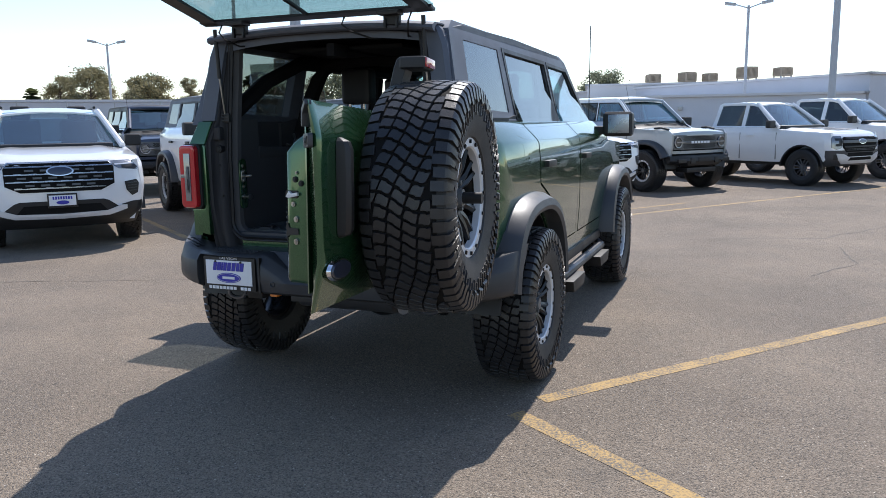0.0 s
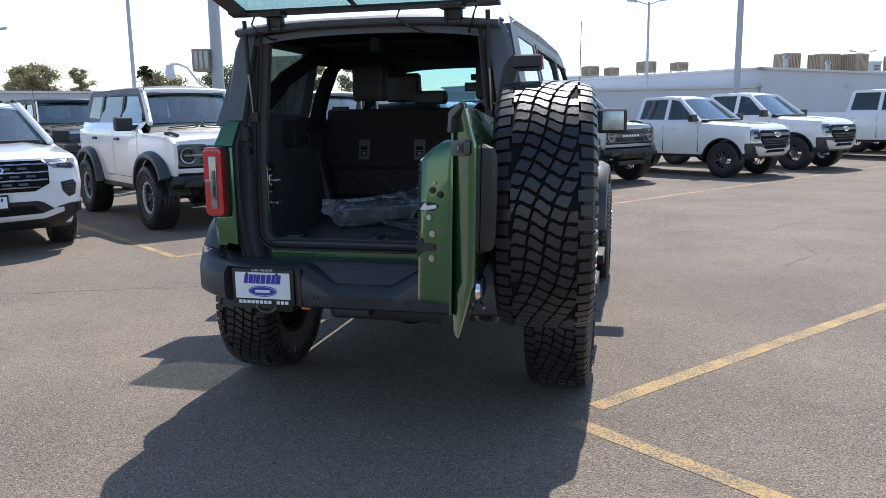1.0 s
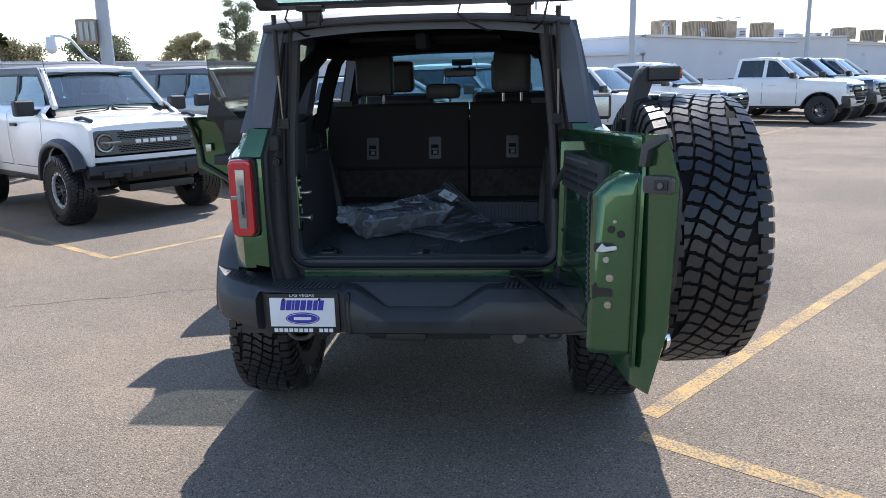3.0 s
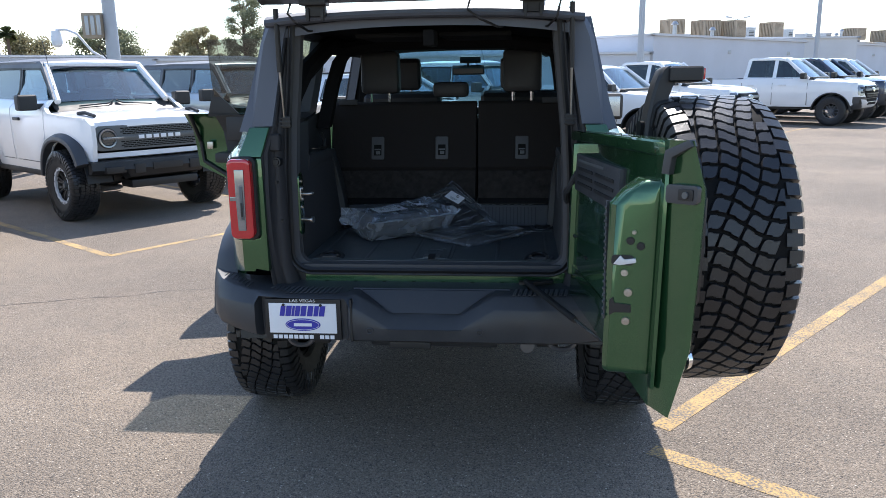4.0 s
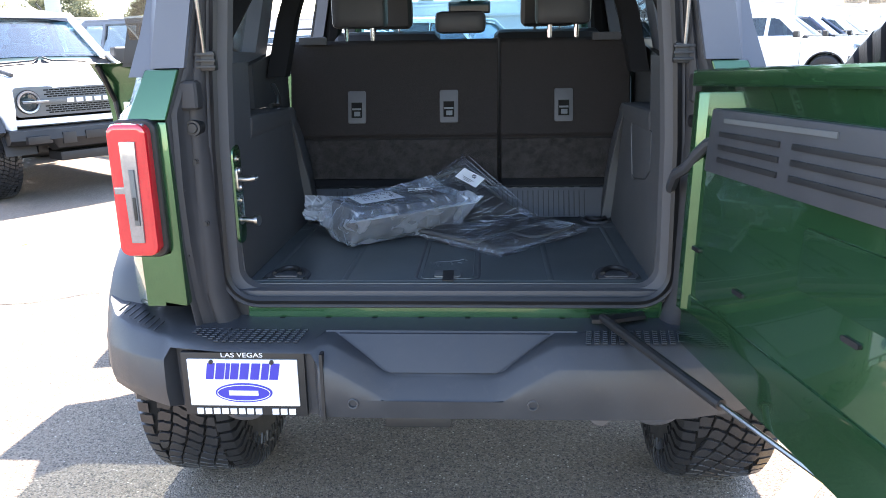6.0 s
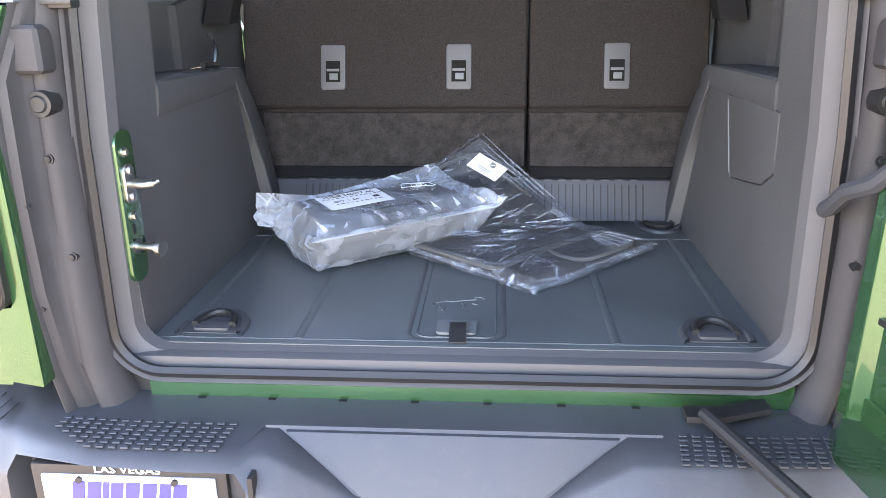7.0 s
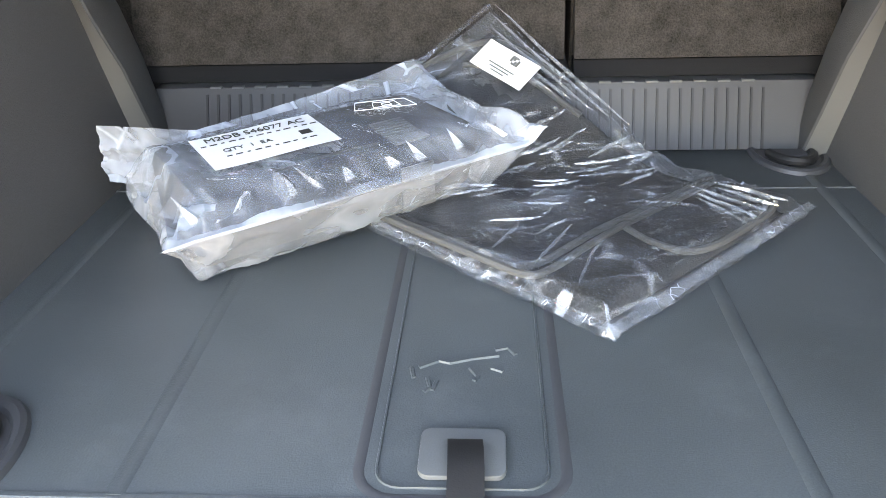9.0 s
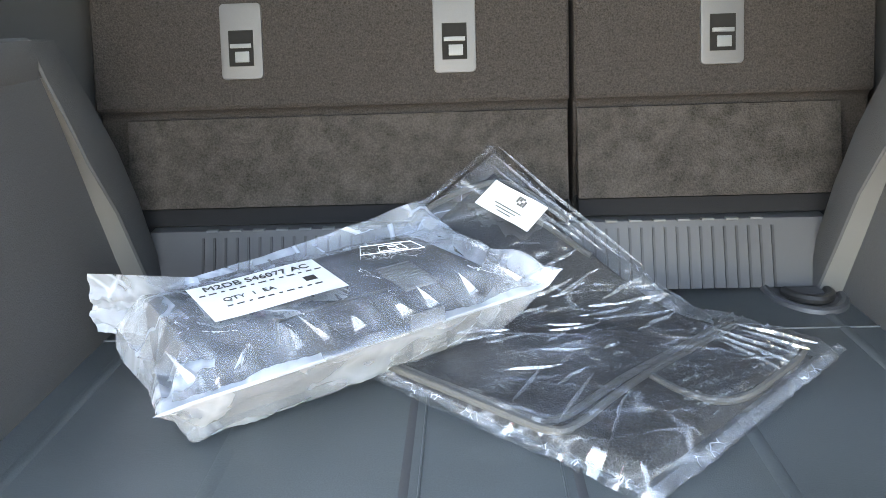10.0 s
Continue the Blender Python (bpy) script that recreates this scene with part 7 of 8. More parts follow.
for u, z in ((0.10, 1.06), (0.36, 1.02), (0.78, 1.06)):
    bm = bmesh.new()
    prism(bm, rounded(u, u + 0.05, z, z + 0.010, 0.004), -0.0862, -0.0752, "y")
    bm.transform(GATE)
    part("drain_slot", bm, BLACK, tg)
bm = bmesh.new()
prism(bm, [(0.17, 1.262), (0.94, 1.258), (0.94, 1.395), (0.19, 1.405)], -0.100, -0.076, "y", 0.008)
bm.transform(GATE)
vent = part("vent_panel", bm, FLARE, tg, "grey slotted vent panel")
for i in range(3):
    for x0, x1 in ((0.25, 0.53), (0.58, 0.87)):
        bm = bmesh.new()
        span(bm, (x0, -0.104, 1.290 + i * 0.028), (x1, -0.1002, 1.301 + i * 0.028), 0.001)
        bm.transform(GATE)
        part("slot", bm, BLACK, vent)
bm = bmesh.new()
span(bm, (0.27, -0.103, 1.376), (0.72, -0.1005, 1.386))
bm.transform(GATE)
part("label_strip", bm, SATIN, vent, "pale strip")
# pieces on the slanted lock face and on the slanted outer flange
LOCKFACE = GATE @ Matrix.Translation((1.3005, -0.145, 0.0)) @ Matrix.Rotation(math.atan2(0.086, 0.027), 4, "Z")
FLANGE = GATE @ Matrix.Translation((1.391, -0.049, 0.0)) @ Matrix.Rotation(math.atan2(0.058, 0.082), 4, "Z")
for a, z, r in ((0.0, 1.240, 0.011), (0.026, 1.227, 0.011), (-0.010, 1.157, 0.010), (0.002, 1.106, 0.012), (0.0, 1.030, 0.012), (0.008, 1.262, 0.006)):
    bm = bmesh.new()
    cyl(bm, (a, 0.002, z), (a, -0.005, z), r, r * 0.85, 16)
    cyl(bm, (a, -0.004, z), (a, -0.008, z), r * 0.5, None, 6)
    bm.transform(LOCKFACE)
    part("bolt", bm, STEEL if r != 0.011 else BLACK, tg)
bm = bmesh.new()
prism(bm, rounded(-0.044, 0.010, 1.177, 1.203, 0.008), -0.004, 0.004, "y")
bm.transform(LOCKFACE)
hole = part("latch_slot", bm, BLACK, tg, "dark latch slot")
bm = bmesh.new()
prism(bm, [(-0.038, 1.181), (-0.022, 1.203), (-0.012, 1.193), (0.016, 1.197), (0.018, 1.186), (-0.022, 1.178)], -0.012, -0.003, "y", 0.002)
bm.transform(LOCKFACE)
part("latch_claw", bm, RIM_RING, hole, "bright latch claw")
bm = bmesh.new()
prism(bm, [(-0.044, 1.084), (-0.036, 1.092), (-0.030, 1.077), (0.010, 1.074), (0.012, 1.054), (-0.030, 1.052), (-0.042, 1.044)], -0.004, 0.004, "y")
bm.transform(LOCKFACE)
part("latch_slot", bm, BLACK, tg, "dark latch slot")
bm = bmesh.new()
loft(bm, [[(x - 0.010, -0.180, z), (x, -0.197, z), (x + 0.007, -0.195, z), (x - 0.002, -0.178, z)] for x, z in ((1.224, 1.335), (1.230, 1.32), (1.268, 1.045), (1.268, 1.03))])
tidy(bm)
for i in range(17):
    f = i / 16
    box(bm, (1.236 + 0.036 * f, -0.1975, 1.318 - f * 0.278), (0.010, 0.006, 0.008), 0.0015, None, 1)
bm.transform(GATE)
part("edge_seal", bm, SEAL, tg, "grey clipped edge seal")
bm = bmesh.new()
prism(bm, rounded(-0.044, 0.046, 1.343, 1.388, 0.010), -0.012, 0.004, "y", 0.003)
bm.transform(FLANGE)
catch = part("edge_catch", bm, FLARE, tg, "grey plastic edge catch")
bm = bmesh.new()
prism(bm, rounded(-0.006, 0.036, 1.352, 1.379, 0.004), -0.015, -0.011, "y", 0.001)
bm.transform(FLANGE)
part("catch_socket", bm, BLACK, catch)
bm = bmesh.new()
cyl(bm, (0.016, -0.014, 1.365), (0.016, -0.019, 1.365), 0.008, None, 12)
bm.transform(FLANGE)
part("catch_screw", bm, SATIN, catch)
bm = bmesh.new()
prism(bm, [(-0.058, 1.412), (-0.036, 1.410), (-0.030, 1.452), (0.024, 1.478), (0.016, 1.494), (-0.052, 1.468)], -0.016, 0.006, "y", 0.003)
bm.transform(FLANGE)
part("corner_bracket", bm, FLARE, tg, "grey corner bracket")
bm = bmesh.new()
loft(bm, [[(1.27 + a * w, 0.002 + b * d, z) for a, b in ((-0.030, 0), (0.030, 0), (0.026, 0.7), (0.012, 1), (-0.012, 1), (-0.026, 0.7))] for z, w, d in ((1.045, 0.5, 0.006), (1.055, 0.9, 0.034), (1.075, 1, 0.044), (1.20, 1, 0.046), (1.34, 1, 0.044), (1.365, 0.9, 0.034), (1.378, 0.5, 0.006))])
tidy(bm)
bm.transform(GATE)
part("pull_handle", bm, BLACK, tg, "black vertical pull handle")
bm = bmesh.new()
bmesh.ops.create_cone(bm, cap_ends=True, segments=36, radius1=1, radius2=0.9, depth=0.012, matrix=Matrix.Translation((1.29, 0.005, 0.94)) @ Matrix.Rotation(-math.pi / 2, 4, "X") @ Matrix.Diagonal((0.094, 0.040, 1, 1)))
bm.transform(GATE)
bd = part("oval_badge", bm, CHROME, tg, "bright-rimmed blue oval badge")
bm = bmesh.new()
bmesh.ops.create_cone(bm, cap_ends=True, segments=36, radius1=1, radius2=0.9, depth=0.006, matrix=Matrix.Translation((1.29, 0.013, 0.94)) @ Matrix.Rotation(-math.pi / 2, 4, "X") @ Matrix.Diagonal((0.082, 0.031, 1, 1)))
bm.transform(GATE)
part("badge_face", bm, NAVY, bd)
# spare wheel on its carrier
SPARE = UPRIGHT @ Matrix.Translation((0.765, 0.182, 1.160)) @ Matrix(((1, 0, 0, 0), (0, 1, 0, 0), (-0.050, 0, 1, 0), (0, 0, 0, 1))) @ Matrix.Rotation(math.pi / 2, 4, "Z") @ Matrix.Rotation(0.2, 4, "X")
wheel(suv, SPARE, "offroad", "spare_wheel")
bm = bmesh.new()
cyl(bm, (0.765, 0.0, 1.160), (0.765, 0.22, 1.160), 0.11, 0.09, 24)
cyl(bm, (0.765, 0.22, 1.160), (0.765, 0.37, 1.160), 0.024, 0.022, 16)
bm.transform(GATE)
part("spare_carrier", bm, BLACK, suv, "black spare wheel carrier hub")
bm = bmesh.new()
stations = ((1.30, 0.002, 0.040, 0.12), (1.44, 0.002, 0.046, 0.11), (1.53, 0.008, 0.052, 0.095), (1.60, 0.020, 0.062, 0.085), (1.65, 0.032, 0.078, 0.085), (1.682, 0.044, 0.092, 0.085), (1.692, 0.056, 0.090, 0.08))
loft(bm, [[(0.775 - w / 2, a, z), (0.775 - w / 2 + 0.012, a - 0.008, z), (0.775 + w / 2 - 0.012, a - 0.008, z), (0.775 + w / 2, a, z), (0.775 + w / 2, b, z), (0.775 - w / 2, b, z)] for z, a, b, w in stations])
tidy(bm)
box(bm, (0.775, 0.108, 1.668), (0.125, 0.100, 0.046), 0.012, None, 3)
bm.transform(GATE)
arm = part("brake_light_arm", bm, BLACK, suv, "black bracket with high brake light")
bm = bmesh.new()
prism(bm, rounded(0.750, 0.800, 1.48, 1.53, 0.014), -0.012, 0.056, "y")
bm.transform(GATE)
part("arm_slot", bm, RECESSBLACK, arm, "dark slot through the bracket")
bm = bmesh.new()
box(bm, (0.775, 0.160, 1.668), (0.108, 0.010, 0.034), 0.004)
bm.transform(GATE)
part("brake_light", bm, RED, arm, "red brake light")
# hinges, strap and damper
for z in (0.98, 1.40):
    bm = bmesh.new()
    cyl(bm, (0.735, 0.135, z - 0.04), (0.735, 0.135, z + 0.04), 0.016, None, 12)
    box(bm, (0.70, 0.12, z), (0.07, 0.035, 0.06), 0.008)
    part("tailgate_hinge", bm, BLACK, suv, "black tailgate hinge")
bm = bmesh.new()
tube(bm, [(0.606, 0.215, 1.180), (0.598, 0.17, 1.200), (0.594, 0.12, 1.235), (0.605, 0.06, 1.262), (0.617, 0.02, 1.300), (0.630, -0.02, 1.330), (0.650, -0.065, 1.345)], 0.014, 8)
part("check_strap", bm, FLARE, suv, "grey check strap to the tailgate")
bm = bmesh.new()
tube(bm, [(0.430, 0.150, 0.838), (0.610, -0.330, 0.822)], 0.013, 10)
dm = part("damper", bm, BLACK, suv, "black gas damper below the tailgate")
bm = bmesh.new()
tube(bm, [(0.610, -0.330, 0.822), (0.735, -0.660, 0.812)], 0.006, 8)
part("rod", bm, STEEL, dm)
bm = bmesh.new()
loft(bm, [[(x, y, 0.825), (x, y + 0.04, 0.825), (x, y + 0.04, 0.836), (x, y, 0.836)] for x, y in ((0.40, 0.140), (0.46, 0.140), (0.55, 0.175))])
part("damper_bracket", tidy(bm), BLACK, dm)

# underneath and beside
for side in (-1, 1):
    bm = bmesh.new()
    tube(bm, [(side * 0.59 + 0.055 * math.cos(a), 0.17, 0.555 + 0.035 * math.sin(a)) for a in (2 * math.pi * i / 20 for i in range(20))], 0.012, 8, True)
    part("tow_loop", bm, RIM_GREY, suv, "grey tow loop")
    bm = bmesh.new()
    box(bm, (side * 0.42, 0.30, 0.535), (0.05, 0.05, 0.05), 0.01)
    part("shock_mount", bm, AMBER, suv, "yellow shock absorber end")
    bm = bmesh.new()
    tube(bm, [(side * 0.42, 0.80, 0.36), (side * 0.46, 0.72, 0.62)], 0.03, 10)
    part("shock_absorber", bm, BLACK, suv)
bm = bmesh.new()
cyl(bm, (-0.30, 0.42, 0.54), (0.30, 0.42, 0.54), 0.10, None, 20)
part("silencer", bm, RIM_GREY, suv, "dull metal silencer")
bm = bmesh.new()
tube(bm, [(0.30, 0.42, 0.54), (0.42, 0.36, 0.52), (0.44, 0.18, 0.53)], 0.032, 12)
part("exhaust_pipe", bm, RIM_GREY, suv)
bm = bmesh.new()
span(bm, (-0.16, 0.05, 0.555), (0.02, 0.20, 0.585), 0.006)
part("tow_bracket", bm, BLACK, suv, "dark steel tow bracket")
for side in (-1, 1):
    bm = bmesh.new()
    tube(bm, [(side * 0.90, 1.48, 0.47), (side * 0.96, 1.62, 0.46), (side * 0.96, 3.05, 0.46), (side * 0.90, 3.18, 0.47)], 0.035, 10)
    bar = part("side_step", bm, PLASTIC, suv, "black tubular side step")
    for y in (1.75, 2.75):
        bm = bmesh.new()
        prism(bm, [(y - 0.16, 0.36), (y + 0.16, 0.36), (y + 0.20, 0.44), (y - 0.20, 0.44)], side * 0.93, side * 1.05, "x", 0.008)
        part("step_hoop", bm, BLACK, bar)


# ---- wrapped parcels in the load space ----
def local_frame(c, e1, z=0.0):
    e1 = Vector((*e1, 0)).normalized()
    e2 = Vector((-e1.y, e1.x, 0))
    return Matrix(((e1.x, e2.x, 0, c[0]), (e1.y, e2.y, 0, c[1]), (0, 0, 1, z), (0, 0, 0, 1)))


parcel = root_of("wrapped_tool_pouch", "black zipped pouch sealed in a milky plastic bag", "parcel")
PB = local_frame((-0.203, 0.790), (0.791, 0.612), 0.901)
bm = bmesh.new()
box(bm, (0.004, 0.016, 0.0775), (0.412, 0.195, 0.127), 0.034, None, 4)
for v in bm.verts:
    v.co.z += 0.005 * noise.noise(v.co * 9.0) - 0.06 * max(0.0, -v.co.y - 0.02)
    if v.co.z < 0.07:
        v.co.y += 0.95 * max(0.0, 0.07 - v.co.z) * max(0.0, -v.co.y) / 0.08
bm.transform(PB)
part("pouch", bm, BAGCLOTH, parcel, "black fabric pouch")
for k in range(2):
    bm = bmesh.new()
    for i in range(10):
        if k:
            box(bm, (0.095, -0.0905 + 0.003 * i / 9, 0.046 + i * 0.006), (0.052, 0.004, 0.004))
        else:
            box(bm, (0.095, -0.078 + i * 0.0075, 0.1355 + 0.0008 * i), (0.052, 0.004, 0.003))
    box(bm, (0.095, -0.0885, 0.073) if k else (0.095, -0.044, 0.1375), (0.052, 0.003, 0.062) if k else (0.052, 0.078, 0.002))
    bm.transform(PB)
    part("webbing", bm, BINDING, parcel, "grey ribbed webbing")
bm = bmesh.new()
tube(bm, [(-0.10, -0.072, 0.139), (-0.04, -0.070, 0.141), (0.05, -0.071, 0.140)], 0.0022, 5)
tube(bm, [(-0.10, -0.072, 0.139), (-0.108, -0.088, 0.12)], 0.0022, 5)
bm.transform(PB)
part("zip", bm, INK, parcel, "black zip")

# the bag, across its length: foot, front, welded front lip, top, back, foot
BODY = [(-0.036, 0.006), (-0.090, 0.043), (-0.119, 0.075), (-0.142, 0.100), (-0.156, 0.117), (-0.158, 0.121), (-0.128, 0.126), (-0.100, 0.136), (-0.070, 0.142), (-0.03, 0.147), (0.01, 0.150), (0.05, 0.150), (0.09, 0.146), (0.118, 0.136), (0.130, 0.118), (0.133, 0.07), (0.122, 0.02), (0.10, 0.005), (0.03, 0.003)]
LEFT_END = [(-0.080, 0.070), (-0.110, 0.080), (-0.135, 0.094), (-0.150, 0.108), (-0.160, 0.118), (-0.162, 0.122), (-0.130, 0.122), (-0.100, 0.118), (-0.06, 0.108), (-0.02, 0.100), (0.03, 0.096), (0.08, 0.092), (0.12, 0.088), (0.15, 0.084), (0.16, 0.072), (0.15, 0.060), (0.11, 0.050), (0.05, 0.050), (-0.02, 0.060)]
RIGHT_END = [(-0.090, 0.104), (-0.115, 0.114), (-0.135, 0.122), (-0.150, 0.130), (-0.158, 0.136), (-0.160, 0.140), (-0.130, 0.141), (-0.100, 0.141), (-0.06, 0.140), (-0.02, 0.140), (0.03, 0.142), (0.07, 0.145), (0.10, 0.148), (0.13, 0.150), (0.135, 0.140), (0.12, 0.132), (0.08, 0.125), (0.03, 0.116), (-0.03, 0.108)]


def smooth01(x):
    x = min(1.0, max(0.0, x))
    return x * x * (3 - 2 * x)


def bag_point(s, k):
    """A point of the bag at s in -1..1 along its length and k round its section."""
    i = int(k) % len(BODY)
    j, f = (i + 1) % len(BODY), k - int(k)

    def on(table):
        return Vector(table[i]).lerp(Vector(table[j]), f)

    w = smooth01((abs(s) - 0.89) / 0.11)
    q = on(BODY).lerp(on(LEFT_END if s < 0 else RIGHT_END), w)
    lip = max(0.0, 1 - abs(k - 4.7) / 2.2)
    far = 0.228 if s < 0 else 0.246
    u = s * (far + (0.040 if s < 0 else 0.018) * lip)
    p = Vector((u, q.x, q.y))
    if 5.4 < k < 9.5:
        # small tucks that rise from the front weld
        a = max(0.0, noise.noise(Vector((s * 13.0, 0.3, 3.0)))) ** 0.8
        p.z += 0.018 * a * max(0.0, 1 - abs(k - 6.6) / 1.6)
        p.y += 0.010 * a * max(0.0, 1 - abs(k - 6.6) / 1.6)
    if not 3.6 < k < 5.4:
        c = Vector((s * 6, k * 0.75, 1.7))
        p += Vector((0.0, 0.003, 0.004)) * noise.noise(c) * (1 + 2.0 * w)
        fold = abs(noise.noise(Vector((s * 17 + k * 0.55, k * 0.5, 6.0))))
        p.z += (0.004 + 0.007 * w) * (0.35 - fold)
        p.x += 0.012 * w * noise.noise(Vector((k * 1.7, s * 3, 9.0)))
    return tuple(p)


def bag_panel(name, k0, k1, steps, mat, label, s0=-1.0, s1=1.0, n=110):
    bm = bmesh.new()
    loft(bm, [[bag_point(s0 + (s1 - s0) * i / n, k0 + (k1 - k0) * j / steps) for j in range(steps + 1)] for i in range(n + 1)], False)
    bm.transform(PB)
    return part(name, bm, mat, parcel, label, 40)


bag_panel("bag_front", 0.0, 4.0, 16, FILMFRONT, "milky front panel of the plastic bag")
bag_panel("front_weld", 4.0, 5.4, 4, WELD, "white welded front seam")
bag_panel("bag_top", 5.4, 13.0, 38, FILMTOP, "clear creased top of the plastic bag", -0.80, 1.0)
bag_panel("bag_end", 5.4, 13.0, 38, FILM, "milky pleated end of the plastic bag", -1.0, -0.80, 26)
bag_panel("bag_back", 13.0, 19.0, 18, FILM, "milky back panel of the plastic bag")
for s in (-1.0, 1.0):
    bm = bmesh.new()
    bm.faces.new([bm.verts.new(bag_point(s, k * 0.5)) for k in range(38)])
    bmesh.ops.triangulate(bm, faces=bm.faces[:])
    bm.transform(PB)
    part("bag_end", bm, FILM, parcel, "milky pleated end of the plastic bag", 0)
# gathered open end
bm = bmesh.new()
rows = []
for i in range(41):
    f = i / 40
    row = []
    for j in range(25):
        g = j / 24
        p = Vector((-0.115 - 0.120 * f, 0.118 + 0.120 * f + 0.03 * (1 - g), 0.030 + 0.020 * f + (0.112 - 0.018 * f) * g))
        p += (Vector((0.003 * math.sin(g * 17 + 1), 0.009 * math.sin(g * 11 + f * 5), 0.0)) * (0.3 + 0.7 * f) + Vector((0.003, 0.014, 0.004)) * (abs(noise.noise(Vector((f * 5, g * 9, 2.0)))) + 0.5 * abs(noise.noise(Vector((f * 13, g * 17, 5.0)))))) * min(1.0, 2.4 * (1 - g) + 0.1)
        row.append(tuple(p))
    rows.append(row)
loft(bm, rows, False)
bm.transform(PB)
part("bag_mouth", bm, FILM, parcel, "gathered open end of the plastic bag", 40)
# pleats that stand up from the front weld
rnd = random.Random(8)
for i in range(9):
    u = -0.205 + i * 0.050 + rnd.uniform(-0.020, 0.020)
    h, lean, w = rnd.uniform(0.012, 0.042), rnd.uniform(-0.020, 0.022), rnd.uniform(0.003, 0.010)
    bm = bmesh.new()
    a, b, c, d, e = (bm.verts.new(p) for p in ((u - w, -0.132, 0.1285), (u + w * 0.2, -0.137, 0.1335), (u + w, -0.130, 0.1290), (u + lean * 0.5, -0.120, 0.1385 + h * 0.10), (u + lean, -0.132 + h * 1.1, 0.1290 + h * 0.55)))
    for f in ((a, b, d), (b, c, d), (a, d, e), (d, c, e)):
        bm.faces.new(f)
    bm.transform(PB)
    part("pleat", bm, FILM, parcel, "bright standing pleat in the film", 0)
# the raised back of the bag, clear below and milky along its welded lip, highest where it leans on the mats
for name, mat, g0, g1, label in (("bag_back_top", FILMTOP, 0.0, 0.62, "clear raised back of the bag"), ("back_weld", FILM, 0.62, 1.0, "standing welded seam of the bag")):
    bm = bmesh.new()
    rows = []
    for i in range(57):
        f = i / 56
        u = -0.16 + 0.445 * f
        top = 0.137 + 0.020 * f + 0.024 * f ** 2.4 + 0.002 * noise.noise(Vector((f * 9, 0.0, 1.0)))
        row = []
        for k in range(7):
            g = g0 + (g1 - g0) * k / 6
            row.append((u, 0.112 + 0.030 * g + 0.010 * f * g + 0.003 * noise.noise(Vector((f * 8, g * 2, 4.0))), 0.128 + (top - 0.128) * g * min(1.0, 0.2 + 9 * (1 - f))))
        rows.append(row)
    loft(bm, rows, False)
    bm.transform(PB)
    part(name, bm, mat, parcel, label, 50)
LB = PB @ Matrix.Translation((-0.078, 0.000, 0.1535)) @ Matrix.Rotation(radians(-1), 4, "Z") @ Matrix.Rotation(radians(3.5), 4, "X")
bm = bmesh.new()
rows = [[(u, v, 0.0012 * math.sin(u * 30)) for v in (-0.052, 0.0, 0.052)] for u in (-0.084, -0.06, -0.03, 0, 0.03, 0.06, 0.084)]
loft(bm, rows, False)
bm.transform(LB)
lab = part("paper_label", bm, WHITEPLATE, parcel, "white printed parts label", 60)
text_mesh("lettering", "M2DB S46077 AC", 0.0185, INK, lab, LB @ Matrix.Translation((0.0, 0.032, 0.0022)), "black part number", 0.0003)
text_mesh("lettering", "QTY  1  EA", 0.0135, INK, lab, LB @ Matrix.Translation((-0.026, -0.008, 0.0022)), "black quantity line", 0.0003)
for v, n, w in ((0.016, 13, 0.0100), (-0.026, 10, 0.0095)):
    for i in range(n):
        bm = bmesh.new()
        box(bm, ((i - n / 2 + 0.5) * 0.0125, v, 0.0022), (w * (0.7 + 0.3 * math.sin(i * 2.3)), 0.0022, 0.0006))
        bm.transform(LB)
        part("small_print", bm, INK, lab)
bm = bmesh.new()
box(bm, (0.054, -0.006, 0.0022), (0.015, 0.013, 0.0006))
bm.transform(LB)
part("print_square", bm, INK, lab)
# pale print on the film: an outlined panel and a few marks
PM = PB @ Matrix.Translation((0.115, 0.045, 0.1545)) @ Matrix.Rotation(radians(-20), 4, "Z")
for pts in ([(-0.038, -0.032), (0.052, -0.032), (0.040, 0.004), (-0.032, 0.004), (-0.038, -0.032)], [(-0.010, -0.026), (0.030, -0.026), (0.024, -0.004), (-0.008, -0.004), (-0.010, -0.026)], [(0.004, -0.020), (0.018, -0.020), (0.016, -0.010), (0.004, -0.010), (0.004, -0.020)]):
    bm = bmesh.new()
    tube(bm, [(x, y, 0) for x, y in pts], 0.0005, 4)
    bm.transform(PM)
    part("film_print", bm, WHITEPLATE, parcel, "thin white printed outline")

mat_root = root_of("wrapped_floor_mats", "folded black floor mats sealed in clear plastic", "floor mat")
MA, MB, MC, MD = Vector((0.160, 0.505)), Vector((0.475, 0.805)), Vector((0.018, 1.178)), Vector((-0.330, 0.940))


def on_mat(s, t, lift_z):
    p = MA * (1 - s) * (1 - t) + MB * s * (1 - t) + MC * s * t + MD * (1 - s) * t
    over = max(0.0, p.y - 0.90)
    return Vector((p.x, p.y, 0.902 + lift_z + 0.98 * over * over / (over + 0.06) + 0.012 * s * (1 - t)))


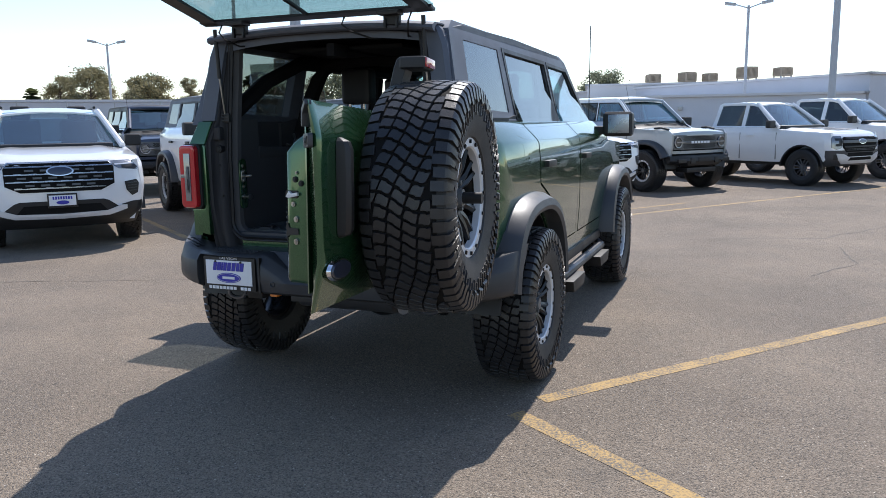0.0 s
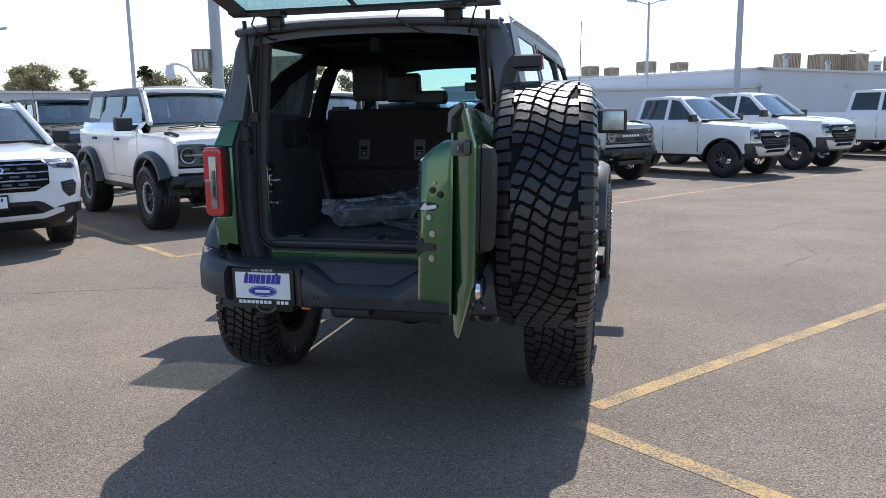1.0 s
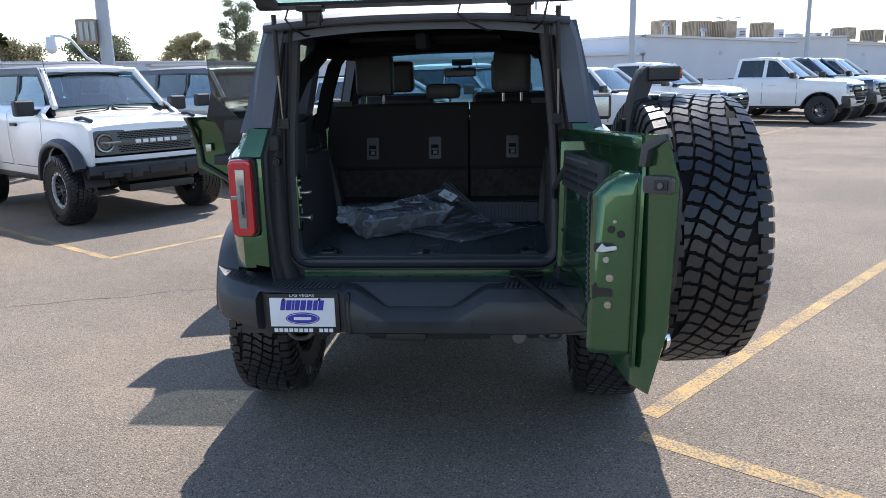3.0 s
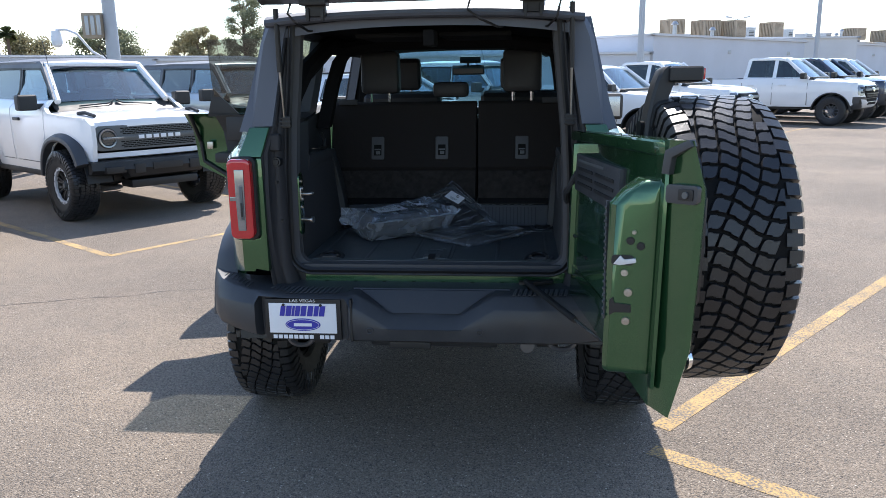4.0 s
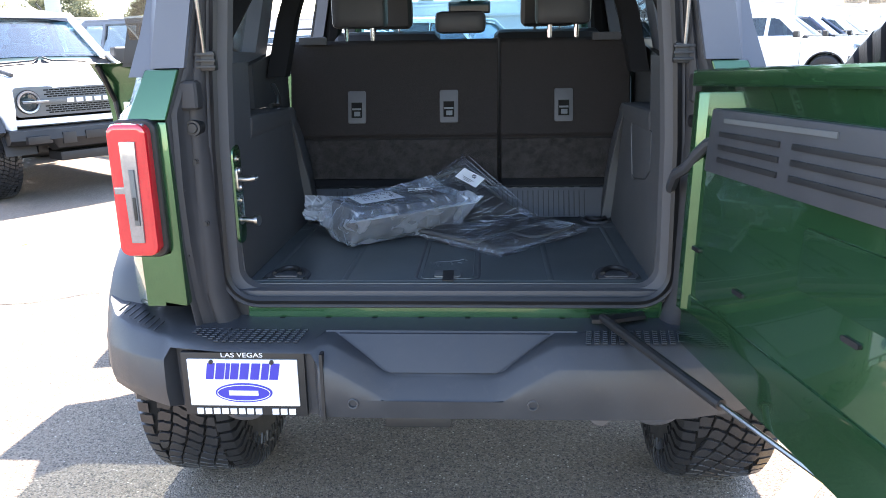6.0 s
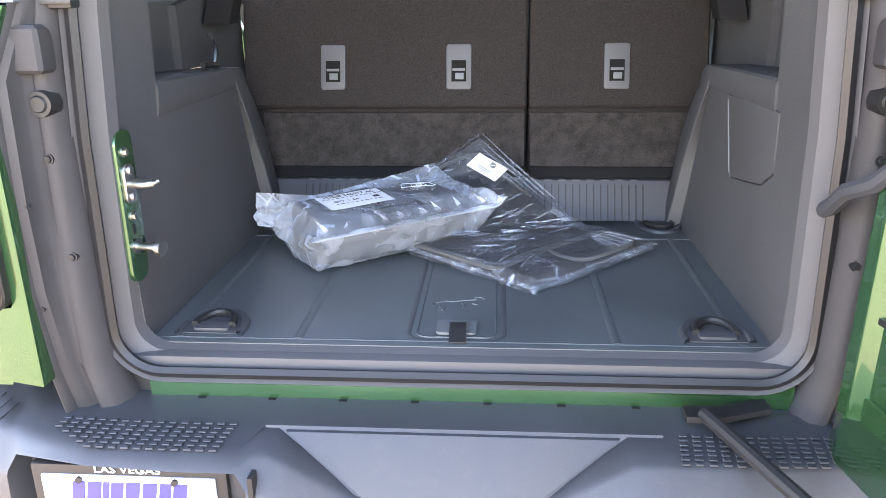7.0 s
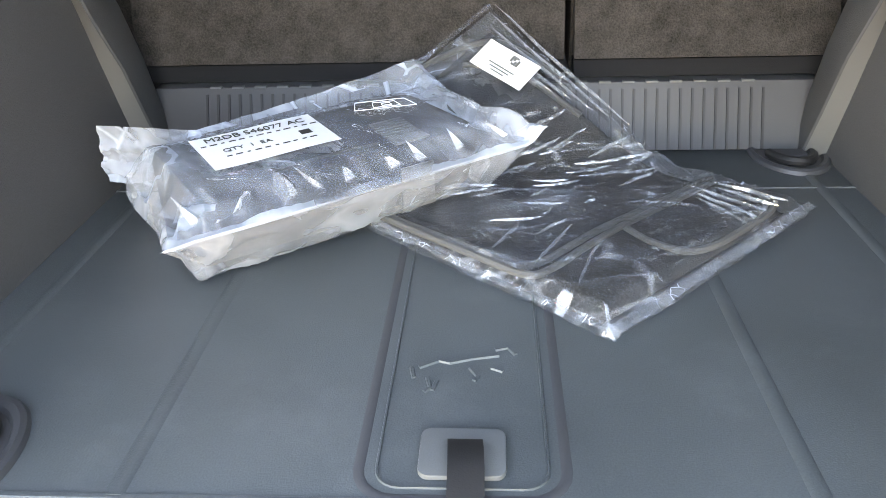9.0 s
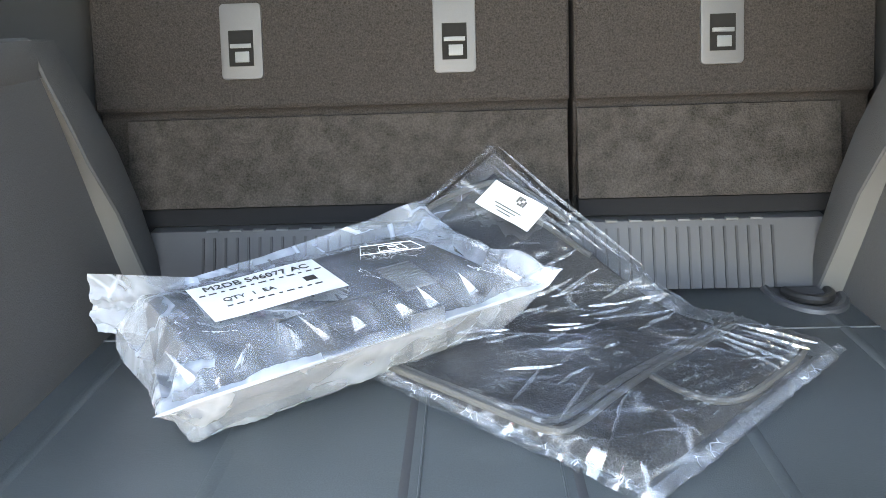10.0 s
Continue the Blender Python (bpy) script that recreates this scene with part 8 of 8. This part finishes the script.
def mat_sheet(z0, z1, inset, seed, wob, n=44):
    bm = bmesh.new()
    for z in (z1, z0):
        rows = []
        for i in range(n + 1):
            row = []
            for j in range(n + 1):
                s, t = inset + (1 - 2 * inset) * i / n, inset + (1 - 2 * inset) * j / n
                e = min(i, n - i, j, n - j) / n
                w = wob * (noise.noise(Vector((s * 5 + seed, t * 9, 1.0))) + 0.7 * abs(noise.noise(Vector((s * 17 + t * 6, t * 15 - s * 8, seed)))))
                if wob > 0.002:
                    for qa, qb, qk, qw in ((3.0, 34.0, 0.15, 0.75), (16.0, -15.0, 0.08, 0.35)):
                        c = noise.noise(Vector((s * qa + t * 2.0, t * qb + s * 9.0, seed + qa)))
                        w += wob * qw * max(0.0, 1 - abs(c) / qk) * max(0.0, noise.noise(Vector((s * 4, t * 4, qb))) + 0.35)
                zz = (z if e > 0.04 else z0 + (z - z0) * e / 0.04) + (w if z == z1 else 0)
                p = on_mat(s, t, max(0.0005, zz))
                if e < 0.04 and wob > 0.001:
                    p += Vector((noise.noise(Vector((s * 22, t * 22, seed))), noise.noise(Vector((t * 25, s * 25, seed))), 0.4 * noise.noise(Vector((s * 30, t * 30, seed + 2))))) * 0.0035
                    p.z = max(0.9015, p.z)
                row.append(tuple(p))
            rows.append(row)
        loft(bm, rows, False)
    bmesh.ops.recalc_face_normals(bm, faces=bm.faces)
    return bm


part("floor_mats", mat_sheet(0.002, 0.024, 0.055, 0.0, 0.0008), MATCLOTH, mat_root, "black pile floor mats", 60)
for path in ([(0.96, 0.250), (0.725, 0.247), (0.401, 0.250), (0.169, 0.236), (0.089, 0.243), (0.062, 0.288), (0.060, 0.391), (0.050, 0.543), (0.05, 0.75)],
             [(0.93, 0.225), (0.69, 0.228), (0.464, 0.228), (0.281, 0.218), (0.12, 0.205), (0.052, 0.225), (0.040, 0.33), (0.030, 0.70)],
             [(0.459, 0.215), (0.430, 0.142), (0.440, 0.080), (0.500, 0.048), (0.647, 0.042), (0.834, 0.048), (0.92, 0.09), (0.94, 0.20)],
             [(0.95, 0.70), (0.90, 0.88), (0.70, 0.95), (0.55, 0.95)], [(0.90, 0.60), (0.86, 0.80), (0.74, 0.90)]):
    ext = [path[0]] + path + [path[-1]]
    fine = []
    for p0, p1, p2, p3 in zip(ext, ext[1:], ext[2:], ext[3:]):
        for k in range(10):
            f = k / 10
            q = [0.5 * (2 * b + (c - a) * f + (2 * a - 5 * b + 4 * c - d) * f * f + (3 * b - a - 3 * c + d) * f ** 3) for a, b, c, d in zip(p0, p1, p2, p3)]
            fine.append(on_mat(q[0], q[1], 0.0255))
    bm = bmesh.new()
    tube(bm, fine, 0.0052, 8)
    part("binding", bm, BINDING, mat_root, "grey stitched edge binding")
part("plastic_wrap", mat_sheet(0.001, 0.032, 0.012, 5.0, 0.0085, 170), FILM2, mat_root, "clear creased plastic wrap", 50)
# long folds that stand up from the wrap: along its upper edge, fanned over the fold-back corner, and short ones between
rnd = random.Random(21)
fold_lines = [((0.97 - 0.022 * k, 0.48 + 0.05 * k), (0.975 - 0.035 * k, 0.96 - 0.02 * k), 0.0035) for k in range(6)]
fold_lines += [((0.66 + 0.055 * k, 0.03), (0.74 + 0.035 * k, 0.18 + 0.03 * (k % 3)), 0.0024) for k in range(5)]
fold_lines += [((0.07, 0.12 + 0.10 * k), (0.30 + 0.05 * (k % 2), 0.20 + 0.09 * k), 0.0018) for k in range(3)]
for k in range(26):
    a = (rnd.uniform(0.20, 0.80), rnd.uniform(0.27, 0.66))
    fold_lines.append((a, (a[0] + rnd.uniform(0.06, 0.18), a[1] + rnd.uniform(-0.07, 0.01)), rnd.uniform(0.0006, 0.0014)))
# each fold is a raised strip whose glint is partly milky colour
for (s0, t0), (s1, t1), high in fold_lines:
    bm = bmesh.new()
    rows = []
    long = math.hypot(s1 - s0, t1 - t0)
    ns, nt2 = -(t1 - t0) / long, (s1 - s0) / long
    for i in range(17):
        f = i / 16
        swell = math.sin(math.pi * min(1.0, f * 1.02)) ** 0.6
        wob = 0.006 * noise.noise(Vector((s0 * 9 + f * 3, t0 * 9, 2.0)))
        cs, ct = s0 + (s1 - s0) * f + ns * wob, t0 + (t1 - t0) * f + nt2 * wob
        rows.append([tuple(on_mat(cs + ns * d * swell, ct + nt2 * d * swell, 0.0355 + h * swell)) for d, h in ((-0.0045, -0.002), (-0.001, high), (0.0008, high * 1.1), (0.0035, -0.002))])
    loft(bm, rows, False)
    part("wrap_fold", bm, GLINTFILM, mat_root, "fold in the wrap with its glint painted milky", 50)
# crinkled welded border of the wrap
for side in range(4):
    bm = bmesh.new()
    rows = []
    for i in range(361):
        f = i / 360
        row = []
        for j in range(5):
            g = 0.012 * (1 - j / 2.4)
            s, t = ((f, 0.012 + g), (0.988 - g, f), (f, 0.988 - g), (0.012 + g, f))[side]
            p = on_mat(s, t, 0.012 + 0.006 * (1 - j / 4) + 0.0011 * noise.noise(Vector((f * 70, j * 0.6, side))))
            wob = 0.003 * noise.noise(Vector((f * 22, j * 0.3, side + 7.0))) * (0.3 + j / 4)
            p += Vector((wob, wob * 0.7, 0.3 * abs(wob)))
            p.z = max(0.903, p.z)
            row.append(tuple(p))
        rows.append(row)
    loft(bm, rows, False)
    part("wrap_edge", bm, EDGEFILM, mat_root, "crinkled welded edge of the wrap", 30)
ML = Matrix.Translation((0.048, 1.050, 1.066)) @ Matrix.Rotation(radians(36), 4, "X") @ Matrix.Rotation(radians(-38), 4, "Z")
bm = bmesh.new()
rows = [[(u, v, 0.0015 * math.sin(u * 50)) for v in (-0.029, 0.029)] for u in (-0.05, -0.025, 0, 0.025, 0.05)]
loft(bm, rows, False)
bm.transform(ML)
ml = part("paper_label", bm, WHITEPLATE, mat_root, "white label with small grey print", 60)
bm = bmesh.new()
for i in range(4):
    for j in range(4):
        if (i * 3 + j * 5) % 4:
            box(bm, (0.004 + i * 0.0045, 0.006 + j * 0.0045, 0.0025), (0.004, 0.004, 0.0006))
for i in range(3):
    box(bm, (0.0, -0.010 - i * 0.006, 0.0025), (0.05 - 0.012 * i, 0.002, 0.0006))
bm.transform(ML)
part("small_print", bm, SATIN, ml)
